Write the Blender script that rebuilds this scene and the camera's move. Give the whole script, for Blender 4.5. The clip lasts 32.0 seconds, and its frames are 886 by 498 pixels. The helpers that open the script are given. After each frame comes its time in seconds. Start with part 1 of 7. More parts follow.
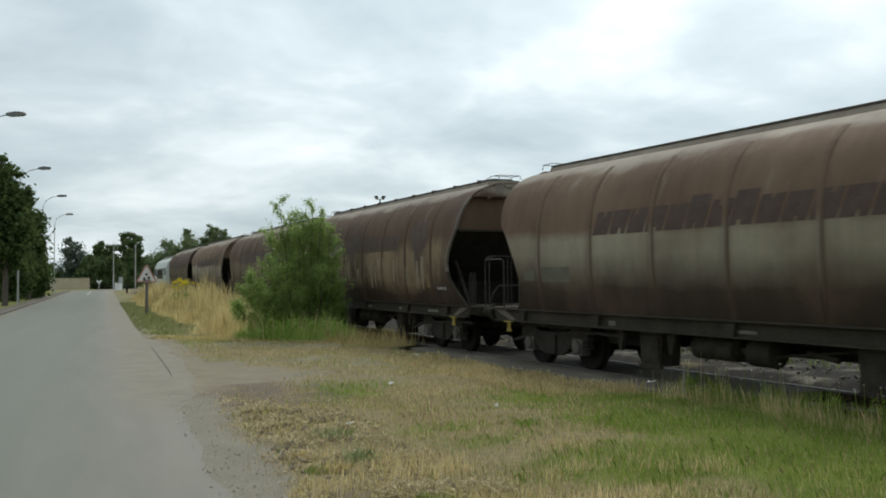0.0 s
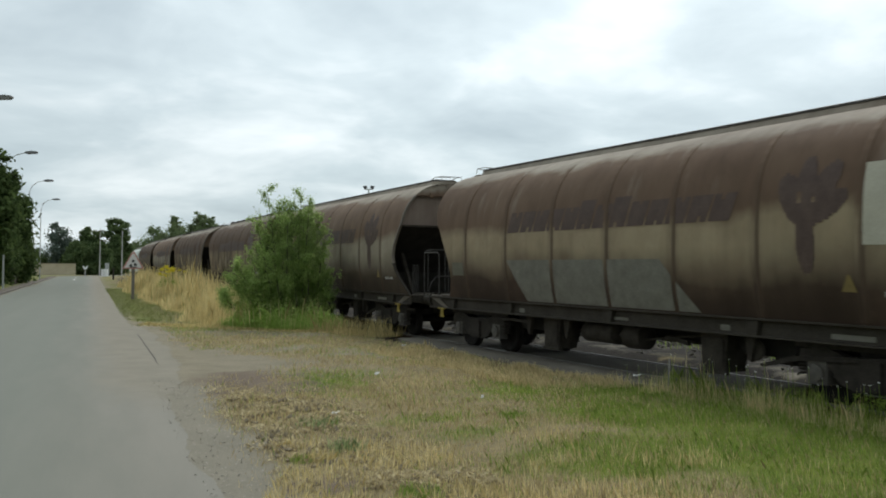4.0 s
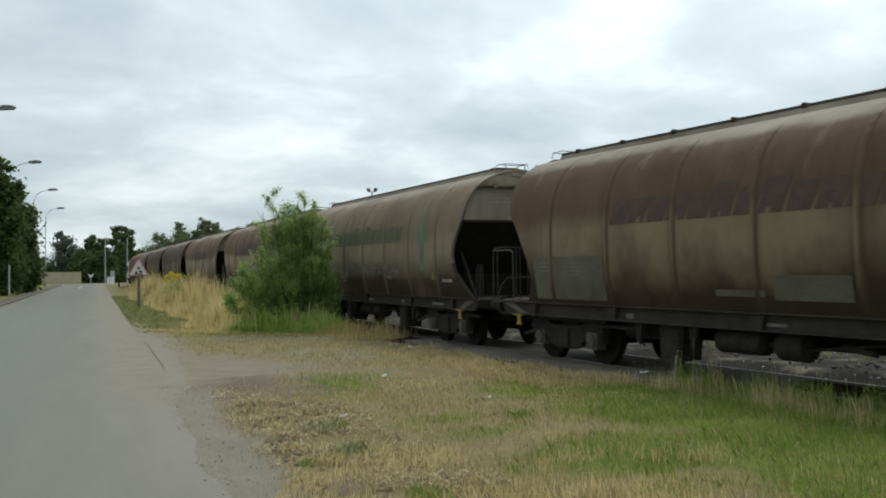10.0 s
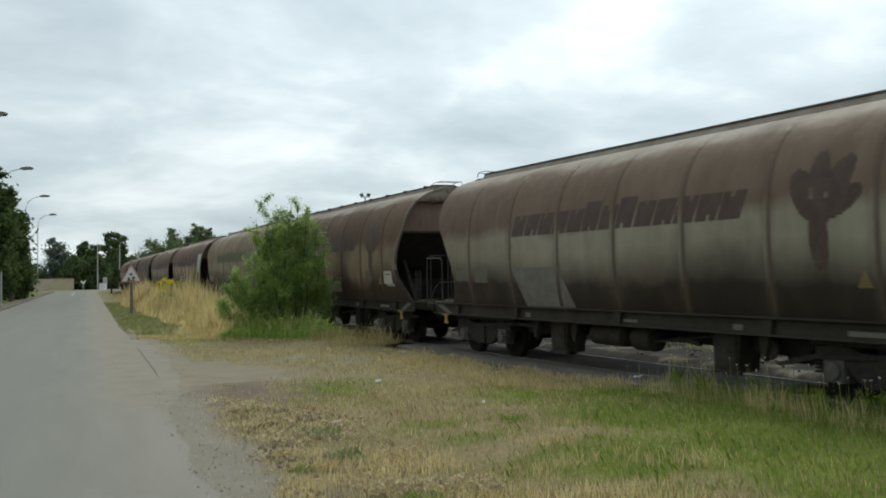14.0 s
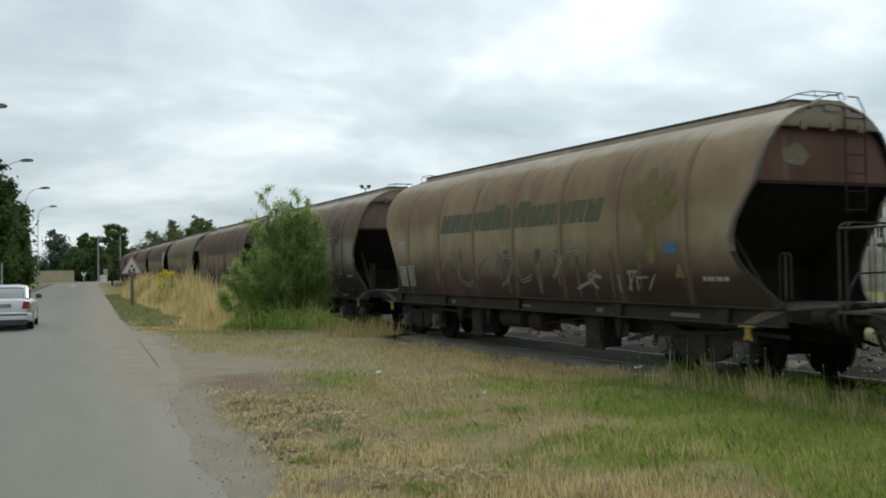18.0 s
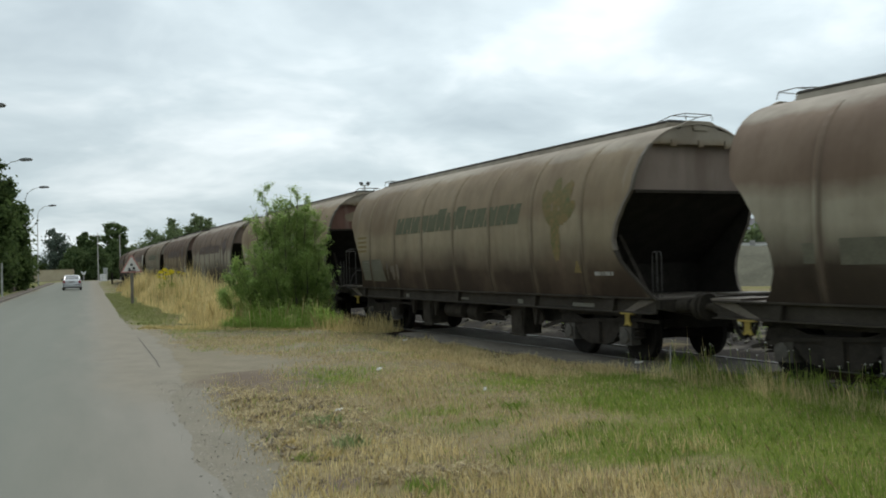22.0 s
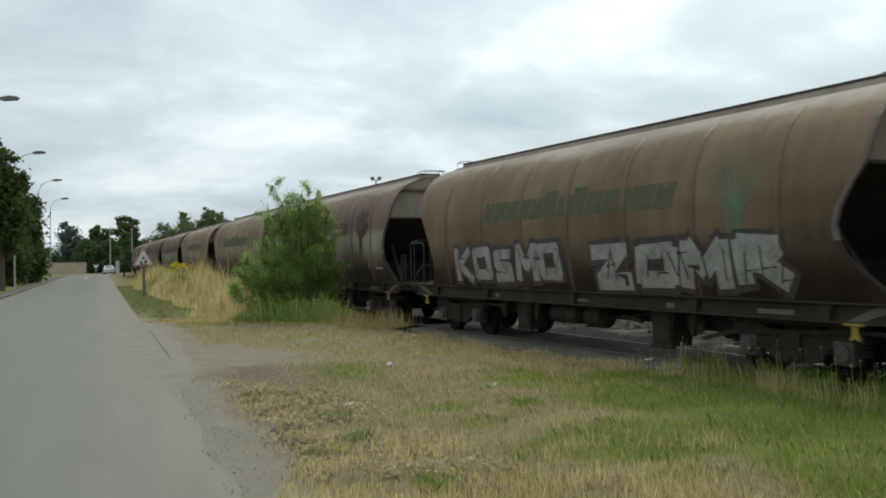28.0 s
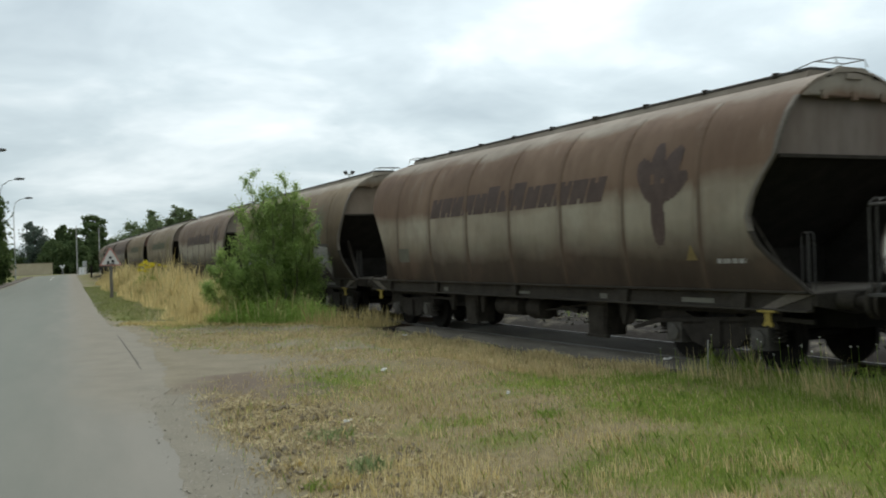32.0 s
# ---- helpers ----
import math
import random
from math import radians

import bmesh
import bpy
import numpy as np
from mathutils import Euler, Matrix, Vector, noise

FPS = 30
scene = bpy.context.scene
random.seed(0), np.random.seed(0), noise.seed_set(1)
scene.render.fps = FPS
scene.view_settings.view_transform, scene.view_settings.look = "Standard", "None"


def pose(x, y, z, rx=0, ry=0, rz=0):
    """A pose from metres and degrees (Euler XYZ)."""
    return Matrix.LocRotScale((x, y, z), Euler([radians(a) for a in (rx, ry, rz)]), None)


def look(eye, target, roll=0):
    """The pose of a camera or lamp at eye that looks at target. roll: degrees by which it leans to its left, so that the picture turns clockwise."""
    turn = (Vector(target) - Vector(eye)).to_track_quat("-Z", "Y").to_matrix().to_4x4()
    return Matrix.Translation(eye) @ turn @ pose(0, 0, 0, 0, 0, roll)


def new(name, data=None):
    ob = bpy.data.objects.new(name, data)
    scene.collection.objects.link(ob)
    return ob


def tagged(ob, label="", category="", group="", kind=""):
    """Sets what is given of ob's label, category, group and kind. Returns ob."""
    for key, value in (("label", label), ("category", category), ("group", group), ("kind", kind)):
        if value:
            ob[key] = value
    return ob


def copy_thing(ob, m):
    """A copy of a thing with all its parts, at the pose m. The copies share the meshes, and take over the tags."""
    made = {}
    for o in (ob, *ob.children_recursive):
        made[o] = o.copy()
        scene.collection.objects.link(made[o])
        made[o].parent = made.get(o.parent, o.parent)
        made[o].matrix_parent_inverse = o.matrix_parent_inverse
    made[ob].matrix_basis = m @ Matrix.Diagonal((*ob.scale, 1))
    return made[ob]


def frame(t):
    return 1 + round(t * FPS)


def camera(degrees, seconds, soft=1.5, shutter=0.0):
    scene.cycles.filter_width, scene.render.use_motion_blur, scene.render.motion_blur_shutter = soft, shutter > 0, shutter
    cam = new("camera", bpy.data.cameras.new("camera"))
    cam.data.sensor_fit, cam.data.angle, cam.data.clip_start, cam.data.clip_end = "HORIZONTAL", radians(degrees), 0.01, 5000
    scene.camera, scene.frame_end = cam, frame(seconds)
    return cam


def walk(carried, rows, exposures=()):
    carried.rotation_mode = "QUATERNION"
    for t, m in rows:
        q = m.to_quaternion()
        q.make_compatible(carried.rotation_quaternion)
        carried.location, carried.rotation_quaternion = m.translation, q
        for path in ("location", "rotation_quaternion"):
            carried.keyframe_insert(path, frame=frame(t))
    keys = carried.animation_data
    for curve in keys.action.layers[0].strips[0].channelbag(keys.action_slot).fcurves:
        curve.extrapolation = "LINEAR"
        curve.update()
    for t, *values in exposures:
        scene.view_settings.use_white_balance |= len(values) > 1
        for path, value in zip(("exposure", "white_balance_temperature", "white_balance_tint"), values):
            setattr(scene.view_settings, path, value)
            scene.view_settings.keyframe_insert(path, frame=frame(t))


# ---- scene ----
EYE = 1.85
LENS = 50.3
# seconds, shift in x, y, z from the standing point, yaw, pitch, roll
CAM = [
    (0.0, 0.0, 0.0, 0.0, 0.66, 1.74, -0.32), (0.5, 0.0, 0.0, 0.0, 0.4, 1.62, -0.57), (1.0, 0.0, 0.0, 0.0, 0.36, 1.21, -0.44),
    (1.5, 0.0, 0.0, 0.0, 0.2, 1.14, -0.33), (2.0, 0.0, 0.0, 0.0, -0.04, 1.26, 0.21), (2.5, 0.0, 0.0, 0.0, -0.15, 1.2, 0.68),
    (4.5, 0.0, 0.0, 0.0, -0.05, 1.22, 0.53), (5.0, 0.0, 0.0, 0.0, -0.19, 1.36, 0.66), (5.5, 0.0, 0.0, 0.0, -0.29, 1.45, 0.48),
    (6.0, 0.0, 0.0, 0.0, -0.37, 1.53, 0.22), (6.5, 0.0, 0.0, 0.0, -0.46, 1.54, 0.23), (7.0, 0.0, 0.0, 0.0, -0.15, 1.45, 0.41),
    (7.5, 0.0, 0.0, 0.0, -0.06, 1.44, 0.26), (8.0, 0.0, 0.0, 0.0, 0.08, 1.53, 0.25), (8.5, 0.0, 0.0, 0.0, 0.09, 1.4, -0.08),
    (9.0, 0.0, 0.0, 0.0, -0.01, 1.3, 0.05), (9.5, 0.0, 0.0, 0.0, -0.05, 1.36, -0.33), (10.0, 0.0, 0.0, 0.0, 0.21, 1.26, -0.61),
    (10.5, 0.0, 0.0, 0.0, 0.23, 1.27, -0.6), (11.0, 0.0, 0.0, 0.0, 0.26, 1.31, -0.68), (11.5, 0.0, 0.0, 0.0, 0.24, 1.37, -0.58),
    (12.0, 0.0, 0.0, 0.0, 0.25, 1.36, -0.61), (12.5, 0.0, 0.0, 0.0, 0.05, 1.61, -0.77), (13.0, 0.0, 0.0, 0.0, -0.27, 1.77, -0.76),
    (13.5, 0.0, 0.0, 0.0, -0.26, 1.71, -0.81), (14.0, 0.0, 0.0, 0.0, -0.2, 1.56, -0.84), (14.5, 0.0, 0.0, 0.0, -0.06, 1.37, -0.94),
    (16.5, 0.0, 0.0, 0.0, -0.11, 1.3, -0.97), (17.0, 0.0, 0.0, 0.0, -0.08, 1.11, -0.9), (17.5, 0.0, 0.0, 0.0, -0.16, 0.9, -1.09),
    (18.0, 0.0, 0.0, 0.0, -0.17, 1.03, -0.94), (18.5, 0.0, 0.0, 0.0, -0.11, 1.21, -0.94), (19.0, 0.0, 0.0, 0.0, 0.06, 1.26, -1.09),
    (19.5, 0.0, 0.0, 0.0, 0.08, 1.28, -1.02), (20.0, 0.0, 0.0, 0.0, 0.04, 1.11, -0.93), (20.5, 0.0, 0.0, 0.0, -0.06, 1.06, -0.93),
    (21.0, 0.0, 0.0, 0.0, -0.44, 0.92, -0.9), (21.5, 0.0, 0.0, 0.0, -0.56, 1.04, -1.08), (22.0, 0.0, 0.0, 0.0, -0.18, 0.82, -1.32),
    (22.5, 0.0, 0.0, 0.0, -0.07, 0.67, -1.23), (23.0, 0.0, 0.0, 0.0, 0.08, 0.61, -1.15), (23.5, 0.0, 0.0, 0.0, 0.19, 0.71, -1.13),
    (24.0, 0.0, 0.0, 0.0, 0.25, 0.7, -1.25), (24.5, 0.0, 0.0, 0.0, 0.26, 0.63, -1.21), (25.0, 0.0, 0.0, 0.0, 0.12, 0.68, -1.08),
    (25.5, 0.0, 0.0, 0.0, 0.13, 0.58, -1.22), (27.5, 0.0, 0.0, 0.0, 0.53, 0.5, -0.63), (28.0, 0.0, 0.0, 0.0, 0.48, 0.55, -0.93),
    (28.5, 0.0, 0.0, 0.0, 0.81, 0.32, -1.16), (29.0, 0.0, 0.0, 0.0, 0.64, -0.17, -1.38), (29.5, 0.0, 0.0, 0.0, 0.65, -0.52, -1.06),
    (30.0, 0.0, 0.0, 0.0, 0.77, -0.48, -0.47), (30.5, -0.02, 0.07, 0.0, 1.07, -0.22, -0.15), (31.0, -0.09, 0.35, 0.0, 1.0, 0.23, -0.04),
    (31.5, -0.25, 0.97, -0.02, 0.79, 0.35, -1.07), (32.0, -0.44, 1.52, 0.0, -1.26, 0.17, -1.88),
]
cam = camera(LENS, 32.0, soft=1.85, shutter=0.35)
walk(cam, [(t, pose(x, y, EYE + z, 90 + p, 0, w) @ pose(0, 0, 0, 0, 0, r)) for t, x, y, z, w, p, r in CAM], [(0.0, 0.0, 6610, 10), (29.5, 0.0, 6610, 10), (31.0, 0.07, 6610, 10), (32.0, 0.05, 6610, 10)])


# ---------- light ----------
def ramp_node(nt, fac, stops):
    r = nt.nodes.new("ShaderNodeValToRGB")
    cr = r.color_ramp
    cr.elements[0].position, cr.elements[0].color = stops[0][0], (*stops[0][1], 1)
    cr.elements[1].position, cr.elements[1].color = stops[-1][0], (*stops[-1][1], 1)
    for p, c in stops[1:-1]:
        cr.elements.new(p).color = (*c, 1)
    nt.links.new(fac, r.inputs[0])
    return r.outputs[0]


def daylight():
    world = bpy.data.worlds.new("overcast_sky")
    scene.world = world
    world.use_nodes = True
    nt = world.node_tree
    nt.nodes.clear()
    out = nt.nodes.new("ShaderNodeOutputWorld")
    bg = nt.nodes.new("ShaderNodeBackground")
    sky = nt.nodes.new("ShaderNodeTexSky")
    sky.sky_type, sky.sun_disc = "NISHITA", False
    sky.sun_elevation, sky.sun_rotation = radians(50), radians(12)
    skys = nt.nodes.new("ShaderNodeMixRGB")
    skys.blend_type, skys.inputs[0].default_value = "MULTIPLY", 1.0
    skys.inputs[2].default_value = (0.115, 0.115, 0.115, 1)
    nt.links.new(sky.outputs[0], skys.inputs[1])
    co = nt.nodes.new("ShaderNodeTexCoord")
    # flatten the dome, so that clouds shrink towards the horizon
    sep = nt.nodes.new("ShaderNodeSeparateXYZ")
    nt.links.new(co.outputs["Generated"], sep.inputs[0])
    up = nt.nodes.new("ShaderNodeMath")
    up.operation = "MAXIMUM"
    up.inputs[1].default_value = 0.0
    nt.links.new(sep.outputs[2], up.inputs[0])
    add = nt.nodes.new("ShaderNodeMath")
    add.operation = "ADD"
    add.inputs[1].default_value = 0.22
    nt.links.new(up.outputs[0], add.inputs[0])
    dx, dy = nt.nodes.new("ShaderNodeMath"), nt.nodes.new("ShaderNodeMath")
    com = nt.nodes.new("ShaderNodeCombineXYZ")
    for n, k in ((dx, 0), (dy, 1)):
        n.operation = "DIVIDE"
        nt.links.new(sep.outputs[k], n.inputs[0])
        nt.links.new(add.outputs[0], n.inputs[1])
        nt.links.new(n.outputs[0], com.inputs[k])
    drift = nt.nodes.new("ShaderNodeVectorMath")
    drift.inputs[1].default_value = (-0.67, 0.06, 0)
    nt.links.new(com.outputs[0], drift.inputs[0])
    big, fine = nt.nodes.new("ShaderNodeTexNoise"), nt.nodes.new("ShaderNodeTexNoise")
    for n, sc, det, rough, dist in ((big, 0.85, 5, 0.52, 0.25), (fine, 2.6, 5, 0.55, 0.4)):
        n.inputs["Scale"].default_value, n.inputs["Detail"].default_value = sc, det
        n.inputs["Roughness"].default_value, n.inputs["Distortion"].default_value = rough, dist
        nt.links.new(drift.outputs[0], n.inputs["Vector"])
    mix = nt.nodes.new("ShaderNodeMixRGB")
    mix.inputs[0].default_value = 0.25
    nt.links.new(big.outputs["Fac"], mix.inputs[1])
    nt.links.new(fine.outputs["Fac"], mix.inputs[2])
    ramp = nt.nodes.new("ShaderNodeValToRGB")
    cr = ramp.color_ramp
    cr.elements[0].position, cr.elements[0].color = 0.34, (0.45, 0.545, 0.60, 1)
    cr.elements[1].position, cr.elements[1].color = 0.62, (1.06, 1.14, 1.165, 1)
    mid = cr.elements.new(0.5)
    mid.color = (0.71, 0.82, 0.865, 1)
    nt.links.new(mix.outputs[0], ramp.inputs[0])
    cover = nt.nodes.new("ShaderNodeMixRGB")
    cover.inputs[0].default_value = 0.93
    nt.links.new(skys.outputs[0], cover.inputs[1])
    nt.links.new(ramp.outputs[0], cover.inputs[2])
    # cloud is brighter round the hidden sun
    dot = nt.nodes.new("ShaderNodeVectorMath")
    dot.operation = "DOT_PRODUCT"
    el, az = radians(50), radians(12)
    dot.inputs[1].default_value = (math.sin(az) * math.cos(el), math.cos(az) * math.cos(el), math.sin(el))
    nt.links.new(co.outputs["Generated"], dot.inputs[0])
    glow = nt.nodes.new("ShaderNodeMapRange")
    glow.inputs["From Min"].default_value, glow.inputs["From Max"].default_value = 0.62, 1.0
    glow.inputs["To Min"].default_value, glow.inputs["To Max"].default_value = 0.97, 1.38
    nt.links.new(dot.outputs["Value"], glow.inputs[0])
    lit = nt.nodes.new("ShaderNodeMixRGB")
    lit.blend_type, lit.inputs[0].default_value = "MULTIPLY", 1.0
    nt.links.new(cover.outputs[0], lit.inputs[1])
    nt.links.new(glow.outputs[0], lit.inputs[2])
    low = ramp_node(nt, up.outputs[0], [(0.0, (0.80, 0.83, 0.85)), (0.10, (0.84, 0.865, 0.88)), (0.22, (0.97, 0.975, 0.98)), (0.34, (1.0, 1.0, 1.0))])
    haze = nt.nodes.new("ShaderNodeMixRGB")
    haze.blend_type, haze.inputs[0].default_value = "MULTIPLY", 1.0
    nt.links.new(lit.outputs[0], haze.inputs[1])
    nt.links.new(low, haze.inputs[2])
    nt.links.new(haze.outputs[0], bg.inputs["Color"])
    bg.inputs["Strength"].default_value = 1.0
    nt.links.new(bg.outputs[0], out.inputs["Surface"])
    sun = new("sun", bpy.data.lights.new("sun", "SUN"))
    sun.data.energy, sun.data.angle, sun.data.color = 1.5, radians(20), (1.0, 0.96, 0.9)
    sun.matrix_world = look((0, 0, 60), (-math.sin(radians(12)), -math.cos(radians(12)), 60 - math.tan(radians(50))))


daylight()
scene.view_settings.exposure = 0.0


# ---------- materials ----------
def noise_node(nt, vec, scale, detail=4, rough=0.55, stretch=None):
    n = nt.nodes.new("ShaderNodeTexNoise")
    n.inputs["Scale"].default_value, n.inputs["Detail"].default_value, n.inputs["Roughness"].default_value = scale, detail, rough
    if stretch:
        m = nt.nodes.new("ShaderNodeMapping")
        m.inputs["Scale"].default_value = stretch
        nt.links.new(vec, m.inputs[0])
        vec = m.outputs[0]
    nt.links.new(vec, n.inputs["Vector"])
    return n.outputs["Fac"]


def mix_node(nt, fac, a, b, kind="MIX"):
    m = nt.nodes.new("ShaderNodeMixRGB")
    m.blend_type = kind
    for k, v in ((0, fac), (1, a), (2, b)):
        if isinstance(v, (int, float)):
            m.inputs[k].default_value = v if k == 0 else (v, v, v, 1)
        elif isinstance(v, tuple):
            m.inputs[k].default_value = (*v, 1)
        else:
            nt.links.new(v, m.inputs[k])
    return m.outputs[0]


def base_mat(name, rough=0.7, metal=0.0):
    m = bpy.data.materials.new(name)
    m.use_nodes = True
    nt = m.node_tree
    b = nt.nodes["Principled BSDF"]
    b.inputs["Roughness"].default_value, b.inputs["Metallic"].default_value = rough, metal
    return m, nt, b


def bump_to(nt, b, height, strength, dist=0.02):
    u = nt.nodes.new("ShaderNodeBump")
    u.inputs["Strength"].default_value, u.inputs["Distance"].default_value = strength, dist
    nt.links.new(height, u.inputs["Height"])
    nt.links.new(u.outputs[0], b.inputs["Normal"])


def surface(name, c1, c2, scale=3.0, fine=30.0, rough=0.75, metal=0.0, bump=0.3, stretch=None, spec=0.3):
    """A worn surface: two colours blended by a coarse and a fine grain."""
    m, nt, b = base_mat(name, rough, metal)
    b.inputs["Specular IOR Level"].default_value = spec
    co = nt.nodes.new("ShaderNodeTexCoord").outputs["Object"]
    n1, n2 = noise_node(nt, co, scale, 5, 0.6, stretch), noise_node(nt, co, fine, 3, 0.6)
    f = mix_node(nt, 0.4, n1, n2)
    col = ramp_node(nt, f, [(0.32, c1), (0.68, c2)])
    nt.links.new(col, b.inputs["Base Color"])
    if bump:
        bump_to(nt, b, n2, bump, 0.01)
    return m


def foliage(name, c1, c2, scale=1.2, trans=0.25):
    m, nt, b = base_mat(name, 0.7)
    b.inputs["Specular IOR Level"].default_value = 0.05
    geo = nt.nodes.new("ShaderNodeNewGeometry")
    co = nt.nodes.new("ShaderNodeTexCoord").outputs["Object"]
    f = mix_node(nt, 0.5, geo.outputs["Random Per Island"], noise_node(nt, co, scale, 3))
    col = ramp_node(nt, f, [(0.25, c1), (0.75, c2)])
    nt.links.new(col, b.inputs["Base Color"])
    t = nt.nodes.new("ShaderNodeBsdfTranslucent")
    nt.links.new(col, t.inputs[0])
    ms = nt.nodes.new("ShaderNodeMixShader")
    ms.inputs[0].default_value = trans
    nt.links.new(b.outputs[0], ms.inputs[1])
    nt.links.new(t.outputs[0], ms.inputs[2])
    nt.links.new(ms.outputs[0], nt.nodes["Material Output"].inputs["Surface"])
    return m


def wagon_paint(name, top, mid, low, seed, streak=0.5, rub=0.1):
    """Faded paint on a hopper: dusty roof shoulder, weathered upper half, chalky bulge, brake dust and painted-in shade
    low down.
    """
    m, nt, b = base_mat(name, 0.72)
    b.inputs["Specular IOR Level"].default_value = 0.14
    tc = nt.nodes.new("ShaderNodeTexCoord").outputs["Object"]
    mp = nt.nodes.new("ShaderNodeMapping")
    mp.inputs["Location"].default_value = (seed * 7.3, seed * 3.1, 0)
    nt.links.new(tc, mp.inputs[0])
    co = mp.outputs[0]
    sep = nt.nodes.new("ShaderNodeSeparateXYZ")
    nt.links.new(tc, sep.inputs[0])

    def math_node(op, a, c=None):
        n = nt.nodes.new("ShaderNodeMath")
        n.operation = op
        for i, q in enumerate((a, c)):
            if q is None:
                continue
            if isinstance(q, (int, float)):
                n.inputs[i].default_value = q
            else:
                nt.links.new(q, n.inputs[i])
        return n.outputs[0]

    # the bands run level along the side and waver by a hand's width
    wob = noise_node(nt, co, 0.7, 4, 0.6, (0.5, 1, 0.8))
    fine_wob = noise_node(nt, co, 6.0, 4, 0.6, (1.0, 1, 0.5))
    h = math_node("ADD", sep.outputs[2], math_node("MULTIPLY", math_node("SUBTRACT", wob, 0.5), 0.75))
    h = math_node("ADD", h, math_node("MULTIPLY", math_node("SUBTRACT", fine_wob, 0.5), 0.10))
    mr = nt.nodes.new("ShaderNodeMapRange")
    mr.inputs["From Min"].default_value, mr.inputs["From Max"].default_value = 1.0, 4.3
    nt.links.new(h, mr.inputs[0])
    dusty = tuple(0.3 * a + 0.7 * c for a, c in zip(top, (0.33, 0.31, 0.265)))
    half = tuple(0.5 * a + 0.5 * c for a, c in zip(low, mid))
    # low is darker than the dust: shade below the bulge is in its colour
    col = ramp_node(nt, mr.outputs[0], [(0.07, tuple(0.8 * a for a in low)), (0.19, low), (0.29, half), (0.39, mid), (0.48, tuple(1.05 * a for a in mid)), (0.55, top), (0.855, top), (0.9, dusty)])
    # broad soft weathering along the side
    pat = noise_node(nt, co, 0.5, 3, 0.5, (0.7, 1, 0.8))
    col = mix_node(nt, 0.75, col, ramp_node(nt, pat, [(0.34, (0.74, 0.69, 0.65)), (0.62, (1.08, 1.07, 1.04))]), "MULTIPLY")
    big = ramp_node(nt, noise_node(nt, co, 0.8, 5, 0.58, (0.7, 1, 0.6)), [(0.53, (0, 0, 0)), (0.74, (0.5, 0.5, 0.5))])
    col = mix_node(nt, big, col, tuple(0.4 * p + 0.6 * q for p, q in zip(top, (0.095, 0.055, 0.038))))
    # soft rain streaks, and a few pale drips off the roof
    st = noise_node(nt, co, 2.0, 5, 0.6, (1.8, 1, 0.10))
    col = mix_node(nt, streak * 0.55, col, ramp_node(nt, st, [(0.33, (0.55, 0.51, 0.48)), (0.6, (1, 1, 1))]), "MULTIPLY")
    drip = ramp_node(nt, noise_node(nt, co, 1.7, 4, 0.6, (1.5, 1, 0.14)), [(0.60, (0, 0, 0)), (0.74, (0.45, 0.45, 0.45))])
    upper = ramp_node(nt, mr.outputs[0], [(0.5, (0, 0, 0)), (0.68, (1, 1, 1))])
    col = mix_node(nt, math_node("MULTIPLY", drip, upper), col, tuple(0.5 * a + 0.5 * c for a, c in zip(top, (0.34, 0.31, 0.26))))
    # old tan paint rubbed bare over the bulge
    band = ramp_node(nt, mr.outputs[0], [(0.13, (0, 0, 0)), (0.25, (1, 1, 1)), (0.47, (1, 1, 1)), (0.58, (0, 0, 0))])
    bare = ramp_node(nt, noise_node(nt, co, 1.0, 4, 0.55, (0.65, 1, 0.5)), [(0.42, (0, 0, 0)), (0.56, (1, 1, 1))])
    col = mix_node(nt, math_node("MULTIPLY", math_node("MULTIPLY", band, bare), rub), col, (0.27, 0.205, 0.125))
    # grime lies along the welded seams, thickest below the shoulder
    du = math_node("ABSOLUTE", math_node("SUBTRACT", math_node("FRACT", math_node("ADD", math_node("MULTIPLY", math_node("SUBTRACT", sep.outputs[0], 5.35), 0.5525), 40.5)), 0.5))
    du = math_node("ADD", du, math_node("MULTIPLY", math_node("SUBTRACT", noise_node(nt, co, 1.4, 4, 0.6, (0.6, 1, 1)), 0.5), 0.05))
    weld = ramp_node(nt, du, [(0.02, (1, 1, 1)), (0.036, (0.75, 0.75, 0.75)), (0.05, (0.25, 0.25, 0.25)), (0.10, (0, 0, 0))])
    wz = ramp_node(nt, mr.outputs[0], [(0.06, (0.5, 0.5, 0.5)), (0.2, (0.9, 0.9, 0.9)), (0.5, (0.8, 0.8, 0.8)), (0.68, (0.35, 0.35, 0.35)), (0.85, (0.12, 0.12, 0.12))])
    col = mix_node(nt, math_node("MULTIPLY", weld, wz), col, tuple(0.55 * a for a in top))
    blot = ramp_node(nt, noise_node(nt, co, 2.4, 6, 0.62, (0.8, 1, 0.5)), [(0.36, (0.80, 0.77, 0.75)), (0.52, (1, 1, 1)), (0.68, (1.14, 1.13, 1.11))])
    col = mix_node(nt, 0.6, col, blot, "MULTIPLY")
    rust = ramp_node(nt, noise_node(nt, co, 12, 5, 0.7), [(0.60, (0, 0, 0)), (0.74, (0.3, 0.3, 0.3))])
    col = mix_node(nt, rust, col, (0.13, 0.075, 0.05))
    nt.links.new(col, b.inputs["Base Color"])
    bump_to(nt, b, noise_node(nt, co, 1.3, 2, 0.4), 0.22, 0.06)
    return m


